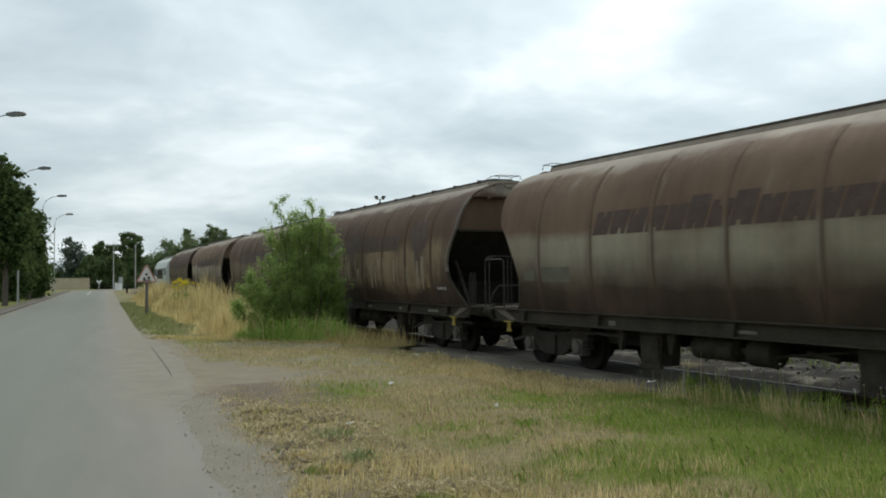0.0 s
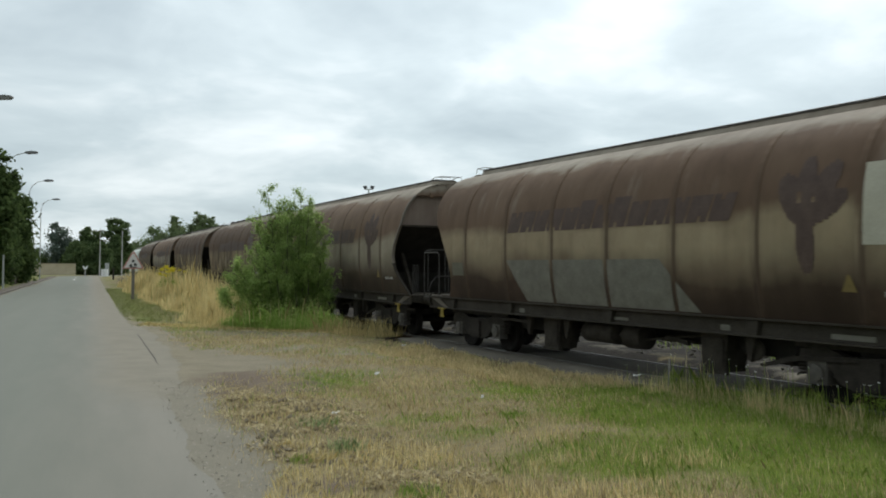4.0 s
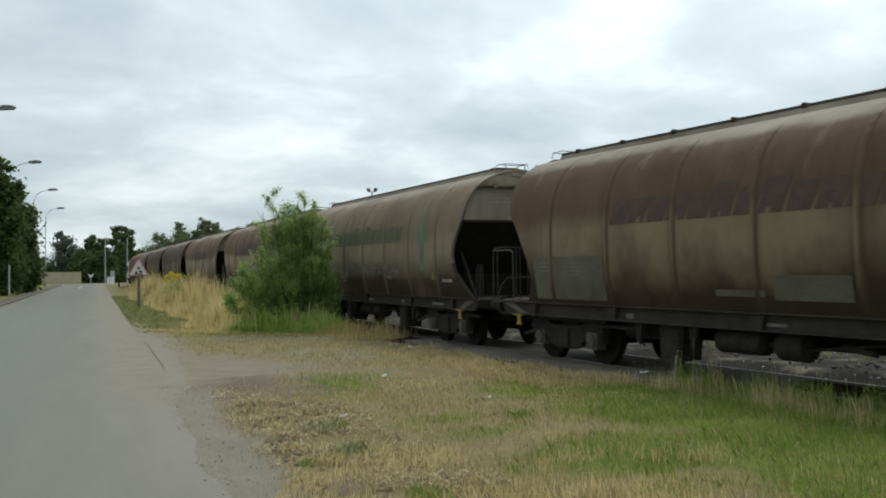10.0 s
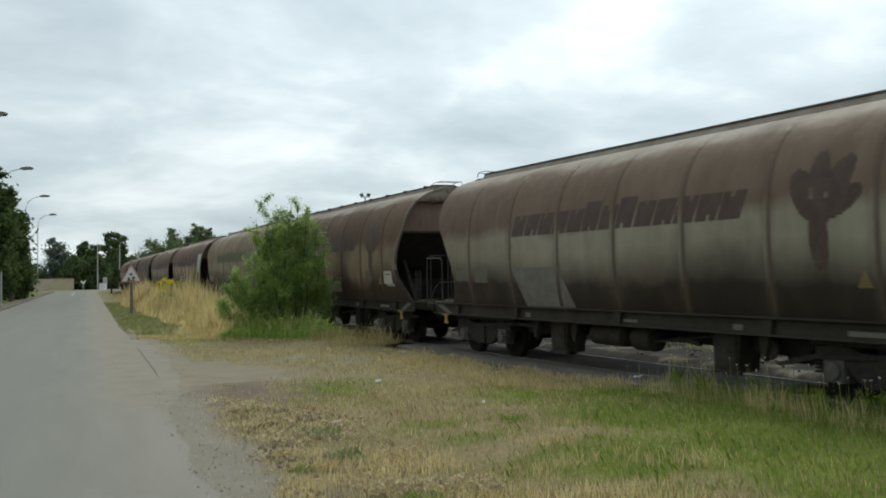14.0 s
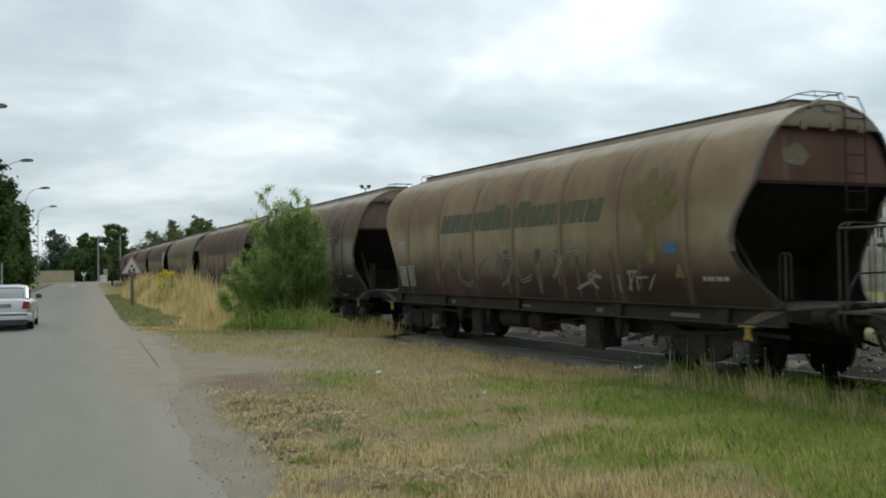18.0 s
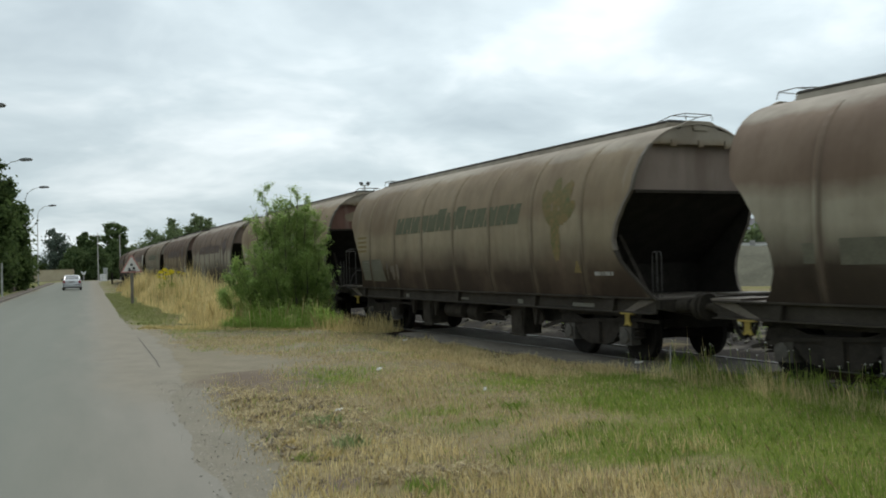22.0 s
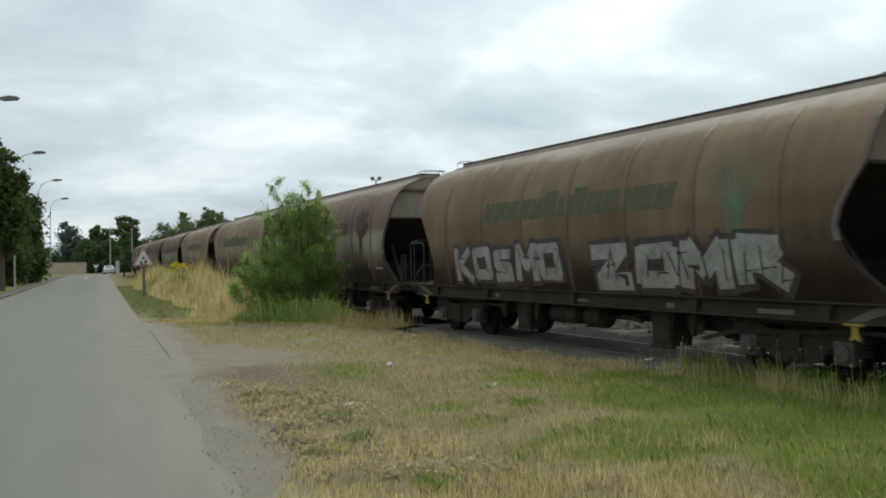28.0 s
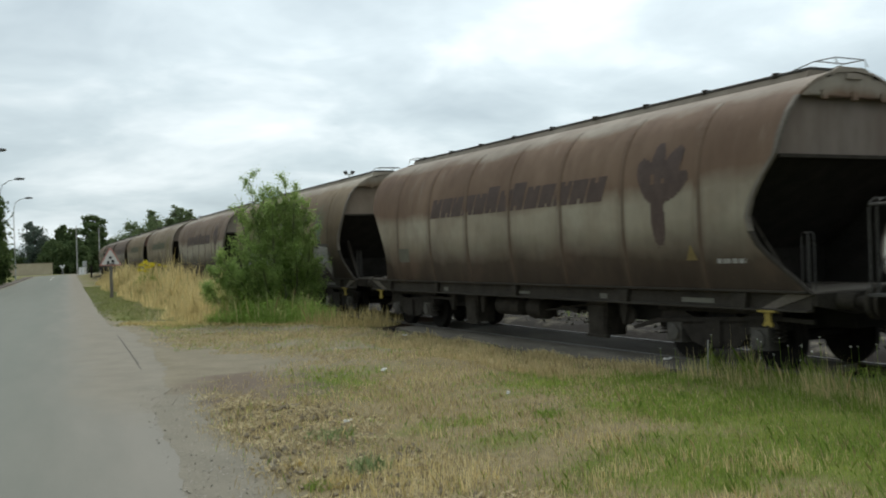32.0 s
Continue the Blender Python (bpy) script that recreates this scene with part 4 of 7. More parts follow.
def build_train():
    brown = "rust-brown bogie hopper wagon with a faded emblem, rolling on the rails"
    WAGONS[-4] = wagon(-4, *DARK, "textbrown", None, brown)
    WAGONS[-3] = wagon(-3, *RUST, "textbrown", "textbrown", brown)
    WAGONS[-2] = wagon(-2, *DARK, "textbrown", "textbrown", brown)
    WAGONS[-1] = wagon(-1, *DARK, "textbrown", "textbrown", "dark brown hopper wagon with pale rubbed patches, rolling on the rails", rub=0.6, extra=(
        ("rubbed_patch", drips(4.8, -5.2, 1.55, 2.45, 22, 7), "rubbed", "pale rubbed streaks of old paint"),))
    WAGONS[0] = wagon(0, *shade(RUST, 0.86), "textbrown", "textbrown", "brown and grey hopper wagon with brown lettering and emblem", True, plate=(0.238, 0.196, 0.168), extra=(
        ("front_panel", R(5.2, 4.2, 1.75, 2.05) + R(5.9, 5.5, 1.78, 2.0), "dimpatch", "pale stencilled panel"),))
    WAGONS[1] = wagon(1, *BROWN, "textbrown", "textbrown", "brown and tan hopper wagon with large pale repainted patches", True, plate=DARK[0], extra=(
        ("rear_patch", [((-5.48, 2.21), (-6.62, 2.2), (-6.98, 3.27), (-5.47, 3.27))], "palepatch", "pale grey repainted patch"),
        ("low_patch", [((2.75, 1.2), (-2.45, 1.2), (-1.55, 2.05), (3.45, 2.05))], "greypatch", "grey repainted patch"),
        ("front_panel", R(6.0, 5.45, 1.7, 2.0), "dimpatch", "pale stencilled panel")))
    WAGONS[2] = wagon(2, *shade(OLIVE, 0.88), "textgreen", "sheafgreen", "olive-brown hopper wagon with green lettering and pale scrawl", False, True, mark="stencil", plate=(0.294, 0.266, 0.224), extra=(
        ("spray_scrawl", scrawl(3.35, -2.9, 1.62, 2.1, 38, 5, 0.05) + scrawl(3.3, -2.8, 1.66, 2.06, 26, 15, 0.035), "greypatch", "pale sprayed scrawl"),
        ("front_panel", R(5.98, 5.5, 1.72, 1.98) + R(5.35, 4.85, 1.7, 1.98), "greypatch", "pale stencilled panels"),
        ("stencil", bars(5.92, 5.55, 1.94, 3, 0.04, 0.04, 14) + bars(5.3, 4.9, 1.94, 3, 0.04, 0.04, 16), "white", "small white stencilled writing")))
    WAGONS[3] = wagon(3, *shade(DARK, 1.1), "textbrown", "textbrown", "dark brown hopper wagon with tan rubbed side and a platform railing", True, rub=0.5, plate=(0.182, 0.126, 0.105), extra=(
        ("front_panel", R(5.95, 3.62, 1.25, 2.08), "dimpatch", "faded grey-green stencilled panel"),
        ("stencil", bars(5.75, 5.3, 1.98, 3, 0.03, 0.05, 4) + bars(4.9, 4.3, 1.96, 4, 0.025, 0.05, 5), "greypatch", "small white stencilled writing"),
        ("low_panel", R(0.8, -0.2, 1.40, 1.50) + R(-0.4, -1.75, 1.36, 1.72) + R(-4.15, -4.6, 1.66, 2.0), "dimpatch", "faded grey panel"),
        ("rear_panel", [((-5.65, 1.62), (-6.3, 1.62), (-6.25, 1.97), (-5.68, 1.97))], "palepatch", "pale data panel"),
        ("rear_panel_line", bars(-5.78, -6.18, 1.9, 1, 0.035, 0.05, 6), "textbrown", "dark line of small writing")))
    WAGONS[4] = wagon(4, *shade(GREY, 0.84), "textbrown", "textbrown", "grey-brown hopper wagon with brown lettering and a platform railing", True, plate=(0.210, 0.168, 0.140), extra=(
        ("front_panel", R(6.0, 5.3, 1.7, 2.0) + R(5.1, 4.5, 1.66, 1.98), "dimpatch", "pale stencilled panels"),
        ("low_patch", [((3.0, 1.18), (1.25, 1.18), (1.65, 1.97), (3.42, 1.97))], "greypatch", "grey repainted patch")))
    WAGONS[5] = wagon(5, *TAN, "textgreen", "emblemgreen", "tan hopper wagon with green lettering and sprayed scrawl", False, True, mark="blob", plate=(0.182, 0.105, 0.084), extra=(
        ("spray_scrawl", bars(5.95, 5.5, 1.86, 8, 0.055, 0.012, 22) + bars(5.36, 5.0, 1.88, 8, 0.055, 0.014, 23) + R(5.95, 5.55, 2.3, 2.52), "white", "white sprayed and stencilled panels"),
        ("spray_outline", curls(3.3, -2.6, 1.36, 2.2, 7, 12, 0.022, 0.07) + curls(-2.3, -3.4, 1.3, 1.7, 2, 14, 0.03, 0.05) + scrawl(-3.6, -4.6, 1.3, 1.7, 5, 3, 0.05), "chalk", "thin pale sprayed outlines"),
        ("soot_stain", drips(4.3, -4.6, 1.2, 2.2, 16, 33), "stain", "dark brown stains low on the side"),
        ("sticker", [((-5.0, 2.0), (-5.3, 2.0), (-5.3, 2.18), (-5.0, 2.18))], "blue", "faded blue sticker")))
    WAGONS[6] = wagon(6, *OLIVE, "textgreen", "emblemgreen", "olive-tan hopper wagon with faded green lettering and a platform railing", True, plate=(0.238, 0.196, 0.168), extra=(
        ("front_panel", [((5.98, 1.38), (5.42, 1.38), (5.42, 1.96), (6.05, 1.96)), ((5.3, 1.36), (4.3, 1.36), (4.55, 1.98), (5.3, 1.98))], "dimpatch", "dull grey-green stencilled panels"),
        ("stencil", bars(5.95, 5.5, 1.92, 4, 0.03, 0.05, 44) + bars(5.2, 4.6, 1.92, 4, 0.025, 0.05, 45), "greypatch", "small pale stencilled writing"),
        ("soot_stain", drips(4.2, 3.4, 1.4, 2.0, 7, 36), "stain", "dark brown stains beside the panels"),
        ("yellow_stripes", [s for z in (2.2, 2.33, 2.46, 2.59) for s in R(6.3, 5.6, z, z + 0.06)], "emblemochre", "faded ochre stripes")))
    WAGONS[7] = wagon(7, *GREY, "textbrown", "textbrown", "grey-brown hopper wagon with dark brown lettering and scratched scrawl", False, True, plate=(0.30, 0.272, 0.228), extra=(
        ("front_panel", R(5.0, 4.3, 1.7, 2.05) + R(5.6, 5.3, 1.72, 2.0), "dimpatch", "pale stencilled panels"),
        ("spray_scrawl", curls(3.4, 0.1, 1.52, 1.86, 17, 21, 0.012, 0.04) + scrawl(3.3, 0.2, 1.5, 1.85, 12, 21, 0.012), "greypatch", "thin white scratched scrawl")))
    WAGONS[8] = wagon(8, *DUSK, "textgreen", "sheafgreen", "tan hopper wagon with two large silver spray-painted blocks", True, plate=(0.238, 0.196, 0.154), extra=(
        ("spray_outline", KOSD + ZOMD, "outline", "black sprayed outline"),
        ("spray_fill", KOS + ZOM, "silver", "fat silver sprayed strokes"),
        ("spray_line", scrawl(4.75, 0.15, 1.4, 2.03, 11, 6, 0.025) + scrawl(-1.1, -5.75, 1.36, 1.98, 12, 4, 0.032), "outline", "thin black sprayed contour lines")))
    WAGONS[9] = wagon(9, *RUST, "textbrown", "textbrown", "rust-brown and grey hopper wagon with brown lettering and emblem", plate=(0.238, 0.203, 0.175), extra=(
        ("front_panel", R(5.4, 4.7, 1.62, 1.95), "dimpatch", "pale stencilled panel"),))
    WAGONS[10] = wagon(10, *DARK, "textbrown", "textbrown", brown, True)


def locomotive():
    w = thing("diesel_locomotive", "pale grey-green diesel locomotive with cab windows, heading the train", "locomotive")
    body = surface("locomotive_paint", (0.36, 0.40, 0.36), (0.50, 0.54, 0.49), 1.5, 20, 0.5)
    glass = surface("dark_cab_glass", (0.02, 0.025, 0.03), (0.035, 0.04, 0.045), 3, 20, 0.15, bump=0, spec=0.6)
    prof = [(-1.4, 1.2), (1.4, 1.2), (1.42, 2.9), (1.2, 3.45), (0.8, 3.75), (-0.8, 3.75), (-1.2, 3.45), (-1.42, 2.9)]
    part("car_body", Build().prism(prof, -6.6, 6.6, "x").mesh("car_body", body), w)
    part("roof", Build().prism([(-0.8, 3.76), (0.8, 3.76), (0.6, 4.0), (-0.6, 4.0)], -5.0, 5.0, "x").mesh("roof", MAT["greypatch"]), w)
    part("underframe", Build().box(-7.0, 7.0, -1.35, 1.35, 0.85, 1.2).mesh("underframe", MAT["sole"]), w)
    for u in (-5.6, -4.3, 4.3, 5.6):
        for s in (1, -1):
            part("cab_window", Build().box(u - 0.4, u + 0.4, s * 1.40, s * 1.44, 2.2, 2.85).mesh("cab_window", glass), w)
    for u in (-2.4, -0.8, 0.8, 2.4):
        part("grille", Build().box(u - 0.55, u + 0.55, 1.40, 1.45, 1.9, 2.8).mesh("grille", MAT["under"]), w)
    for s in (1, -1):
        for y in (-0.65, 0.65):
            part("windscreen", Build().box(s * 6.58, s * 6.64, y - 0.5, y + 0.5, 2.35, 3.05).mesh("windscreen", glass), w)
    bogie(w, PIVOT - 1.2)
    bogie(w, -PIVOT + 1.2)
    return w


build_train()
WAGONS[-5] = locomotive()


# ---------- setting ----------
def road_mid(y):
    """The middle of the road at y; it bends to the right beyond 150 m."""
    x = -12.06 - 0.372 * (y - 26.83)
    return x + (0.0035 * (y - 142) ** 2 if y > 142 else 0.0)


ROAD_HALF = 3.13


def fbm(x, y, sc, seed=0):
    return noise.fractal(Vector((x * sc + seed, y * sc - seed, seed)), 1.0, 2.0, 4)


def track_offset(x, y):
    """Metres from the line's middle (positive on the road's side) and metres along it."""
    i = np.argmin((TX - x) ** 2 + (TY - y) ** 2)
    th = TH[i]
    return -(x - TX[i]) * math.cos(th) - (y - TY[i]) * math.sin(th), S[i] - math.sin(th) * (x - TX[i]) + math.cos(th) * (y - TY[i])


def step(a, b, v):
    t = max(0.0, min(1.0, (v - a) / (b - a)))
    return t * t * (3 - 2 * t)


def road_edge(y):
    """The asphalt's ragged right-hand edge; nearer the bend of the way it draws back."""
    e = road_mid(y) + ROAD_HALF / 0.937
    if -5 < y < 45:
        e += -0.21 * (1 - step(12, 18, y)) + 0.12 * fbm(0, y, 0.7, 2) + 0.05 * fbm(4, y, 3.0, 6) + step(11.5, 19, y) * (1 - step(26, 31, y)) * (0.5 + 0.3 * fbm(9, y, 0.45, 12))
    return e


def zones(x, y):
    """What grows or lies at a place: green, bare dirt, grey grit, dark soil with shade painted in, brown earth (0 to 1
    each).
    """
    off, s = track_offset(x, y)
    n1, n2 = fbm(x, y, 0.35, 3), fbm(x, y, 1.3, 9)
    edge = (x - road_edge(y)) * 0.937
    far = step(26.8, 30.2, y - 1.05 * max(0.0, -6.8 - x) + 2.2 * n1 + 0.9 * n2)
    green = 0.0
    if off > 1.2 and edge > 0:
        # lawn between road and rails, drier towards the road
        g = 0.36 + 0.36 * (x - 0.45) + 1.0 * n1 + 0.75 * n2
        if y < 10.2:
            g -= 0.42 * (10.2 - y) * max(0.25, min(1.0, (3.6 - x) / 1.6))
        g -= max(0, (y - 14.6) / 1.6) + max(0, 0.5 - 0.5 * abs(off - 1.9)) * (y > 13)
        g = max(g, 1.0 - math.hypot((x + 1.9) / 1.25, (y - 16.0) / 2.1) + 0.5 * n2)
        g = g * (1 - step(17, 20, y)) + (0.16 + 0.55 * n1 + 0.3 * n2) * step(17, 20, y)
        green = g * (1 - far) + far * (0.95 - edge / 2.2 + 0.6 * n1)
    elif edge <= 0:
        green = 0.75 + 0.5 * n1 if edge < -6.4 else 0.0
    else:
        green = 0.45 + 0.6 * n1
    dirt = soil_shade = yard = 0.0
    if off > 0 and 0 < edge:
        dirt = far * max(0, min(1, 1.0 - edge / (0.55 + 0.3 * n1)))
        # worn way from the road to the crossing
        a = 1 - abs(y - (19.0 - 0.18 * edge)) / (3.7 + 0.05 * edge) + 0.45 * n1 + 0.3 * n2
        dirt = max(dirt, min(1, 1.3 * a * max(0, 1.25 - edge / 4.0)))
        dirt = max(dirt, (0.42 + 0.7 * n1 + 0.35 * n2) * max(0, min(1, 1.6 - abs(y - 23.5) / 4.5 + 0.5 * n2)))
        dirt = max(dirt, (1 - far) * (1.25 - edge / (0.9 + 0.4 * n1 + 0.2 * n2)))
        # grey grit washed along the asphalt, wider where cars turn off
        wide = 0.62 + 0.25 * n1 + 0.12 * n2 + 0.3 * step(13.2, 15.5, y) * (1 - step(18, 23, y))
        yard = (1 - step(13.4, 16.0, y + n1)) * max(0, min(1, 1.5 - edge / max(0.2, wide)))
    if -6.4 <= edge <= 0:
        yard = 1.0
    # dark soil by the rails, blackened in place of the train's shadow
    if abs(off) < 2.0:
        soil_shade = 1.0
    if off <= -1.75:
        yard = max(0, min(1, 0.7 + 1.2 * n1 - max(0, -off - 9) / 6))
        # the yard beyond the far rail gets a weaker darkening
        soil_shade = 0.78 * (1 - step(7.0, 11.0, -off)) + 0.5 * n2
    # trodden brown earth in the middle of the way
    brown = max(0.0, min(1.0, 1.3 - math.hypot((x + 2.9) / 1.15, (y - 15.5) / 1.6) + 0.7 * n2 + 0.3 * n1)) if off > 2 else 0.0
    brown = max(brown, min(1.0, 1.25 - math.hypot((x + 1.15) / 0.45, (y - 8.15) / 0.42) + 0.8 * n2)) if y < 10 else brown
    return max(0, min(1, green)), max(0, min(1, dirt)), yard, soil_shade, brown


def axis(points):
    out = []
    for a, b, st in points:
        out += list(np.arange(a, b, st))
    return np.array(out + [points[-1][1]])


def ground_height(x, y):
    off, s = track_offset(x, y)
    z = -0.03 + 0.035 * fbm(x, y, 0.6, 5)
    if abs(off) < 2.6 and (s < -1.5 or s > 11.5):
        z -= 0.17 * min(1, (2.6 - abs(off)) / 0.8)
    elif abs(off) < 1.95:
        z -= 0.12 * min(1, (1.95 - abs(off)) / 0.3)
    e = (x - road_mid(y)) * 0.937
    if e > 0:
        e -= (road_edge(y) - road_mid(y)) * 0.937 - ROAD_HALF
    if abs(e) < ROAD_HALF + 0.5:
        z = z * (1 - min(1.0, (ROAD_HALF + 0.5 - abs(e)) / 0.5)) - 0.004 * min(1.0, (ROAD_HALF + 0.5 - abs(e)) / 0.5)
        if abs(e) < ROAD_HALF - 0.6:
            z -= 0.05
    elif e < -ROAD_HALF - 0.3:
        z += 0.10
    return z


def build_ground():
    xs = axis([(-900, -200, 50), (-200, -60, 7), (-60, -14, 1.1), (-14, -8, 0.4), (-8, 9, 0.2), (9, 20, 0.6), (20, 90, 5), (90, 900, 60)])
    ys = axis([(-400, -20, 30), (-20, 5, 2), (5, 22, 0.2), (22, 32, 0.4), (32, 80, 1.2), (80, 200, 4), (200, 1500, 80)])
    nx, ny = len(xs), len(ys)
    co = np.zeros((nx * ny, 3), dtype=np.float32)
    att = np.zeros((5, nx * ny), dtype=np.float32)
    i = 0
    for x in xs:
        for y in ys:
            near = -70 < x < 60 and -10 < y < 210
            co[i] = (x, y, ground_height(x, y) if near else -0.05)
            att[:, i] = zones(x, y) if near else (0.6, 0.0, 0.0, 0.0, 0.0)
            i += 1
    idx = np.arange(nx * ny).reshape(nx, ny)
    q = np.stack([idx[:-1, :-1], idx[1:, :-1], idx[1:, 1:], idx[:-1, 1:]], -1).reshape(-1, 4)
    me = bpy.data.meshes.new("ground")
    me.from_pydata(co.tolist(), [], q.tolist())
    for k, nm in enumerate(("green", "dirt", "yard", "soil_shade", "brown")):
        me.attributes.new(nm, "FLOAT", "POINT").data.foreach_set("value", att[k])
    m, nt, b = base_mat("ground_cover", 0.95)
    b.inputs["Specular IOR Level"].default_value = 0.1
    pos = nt.nodes.new("ShaderNodeNewGeometry").outputs["Position"]
    fine, mid, grit = noise_node(nt, pos, 9, 6, 0.7), noise_node(nt, pos, 1.6, 4, 0.6), noise_node(nt, pos, 38, 4, 0.7)
    straw = ramp_node(nt, mix_node(nt, 0.5, fine, grit), [(0.28, (0.075, 0.058, 0.032)), (0.5, (0.20, 0.162, 0.088)), (0.70, (0.35, 0.295, 0.165))])
    grass = ramp_node(nt, mix_node(nt, 0.5, fine, mid), [(0.3, (0.062, 0.084, 0.014)), (0.55, (0.125, 0.152, 0.031)), (0.75, (0.225, 0.203, 0.07))])
    dirt = ramp_node(nt, mix_node(nt, 0.5, grit, mid), [(0.3, (0.148, 0.129, 0.090)), (0.5, (0.208, 0.184, 0.134)), (0.72, (0.268, 0.240, 0.180))])
    grav = ramp_node(nt, mix_node(nt, 0.65, mid, grit), [(0.3, (0.155, 0.143, 0.113)), (0.5, (0.200, 0.184, 0.146)), (0.7, (0.265, 0.243, 0.193))])

    def attr(nm):
        a = nt.nodes.new("ShaderNodeAttribute")
        a.attribute_name = nm
        return a.outputs["Fac"]

    def ragged(nm, part=0.5, lo=0.38, hi=0.64):
        f = mix_node(nt, part, attr(nm), mix_node(nt, 0.4, fine, mid))
        return ramp_node(nt, f, [(lo, (0, 0, 0)), (hi, (1, 1, 1))])
    patch = ramp_node(nt, noise_node(nt, pos, 0.9, 5, 0.65), [(0.45, (0, 0, 0)), (0.66, (0.7, 0.7, 0.7))])
    straw = mix_node(nt, patch, straw, ramp_node(nt, fine, [(0.3, (0.10, 0.085, 0.05)), (0.7, (0.215, 0.185, 0.10))]))
    col = mix_node(nt, ragged("green", 0.6, 0.36, 0.66), straw, grass)
    col = mix_node(nt, ragged("dirt"), col, dirt)
    col = mix_node(nt, ragged("yard"), col, grav)
    col = mix_node(nt, ragged("brown"), col, ramp_node(nt, mix_node(nt, 0.5, grit, mid), [(0.3, (0.095, 0.074, 0.055)), (0.7, (0.185, 0.148, 0.112))]))
    # near-black colour: the shadow under the train is part of it
    col = mix_node(nt, ragged("soil_shade"), col, ramp_node(nt, grit, [(0.3, (0.010, 0.009, 0.008)), (0.7, (0.04, 0.035, 0.029))]))
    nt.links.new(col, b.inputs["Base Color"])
    bump_to(nt, b, mix_node(nt, 0.5, fine, grit), 0.6, 0.04)
    me.materials.append(m)
    for p in me.polygons:
        p.use_smooth = True
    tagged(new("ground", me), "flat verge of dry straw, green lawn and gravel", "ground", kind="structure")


def ribbon(name, rows, mat, thick, label, category="", kind="structure", fall=0.0):
    """A strip: rows of (left point, right point) with a height; it has thickness, and may fall to its right-hand edge."""
    v, f = [], []
    for (ax, ay), (bx, by), z in rows:
        v += [(ax, ay, z), (bx, by, z - fall), (bx, by, z - thick), (ax, ay, z - thick)]
    for i in range(len(rows) - 1):
        a, b = 4 * i, 4 * i + 4
        f += [(a, a + 1, b + 1, b), (a + 1, a + 2, b + 2, b + 1), (a + 2, a + 3, b + 3, b + 2), (a + 3, a, b, b + 3)]
    f += [(3, 2, 1, 0), (len(v) - 4, len(v) - 3, len(v) - 2, len(v) - 1)]
    me = bpy.data.meshes.new(name)
    me.from_pydata(v, [], f)
    me.materials.append(mat)
    return tagged(new(name, me), label, category, kind=kind)


def asphalt_mat(name, c1, c2, c3, big=0.5):
    m, nt, b = base_mat(name, 0.92)
    b.inputs["Specular IOR Level"].default_value = 0.12
    pos = nt.nodes.new("ShaderNodeNewGeometry").outputs["Position"]
    a, g, l = noise_node(nt, pos, big, 5, 0.6), noise_node(nt, pos, 60, 3, 0.7), noise_node(nt, pos, 0.6, 4, 0.6, (3.0, 0.25, 1))
    f = mix_node(nt, 0.35, mix_node(nt, 0.5, a, l), g)
    nt.links.new(ramp_node(nt, f, [(0.33, c1), (0.5, c2), (0.68, c3)]), b.inputs["Base Color"])
    bump_to(nt, b, g, 0.35, 0.008)
    return m


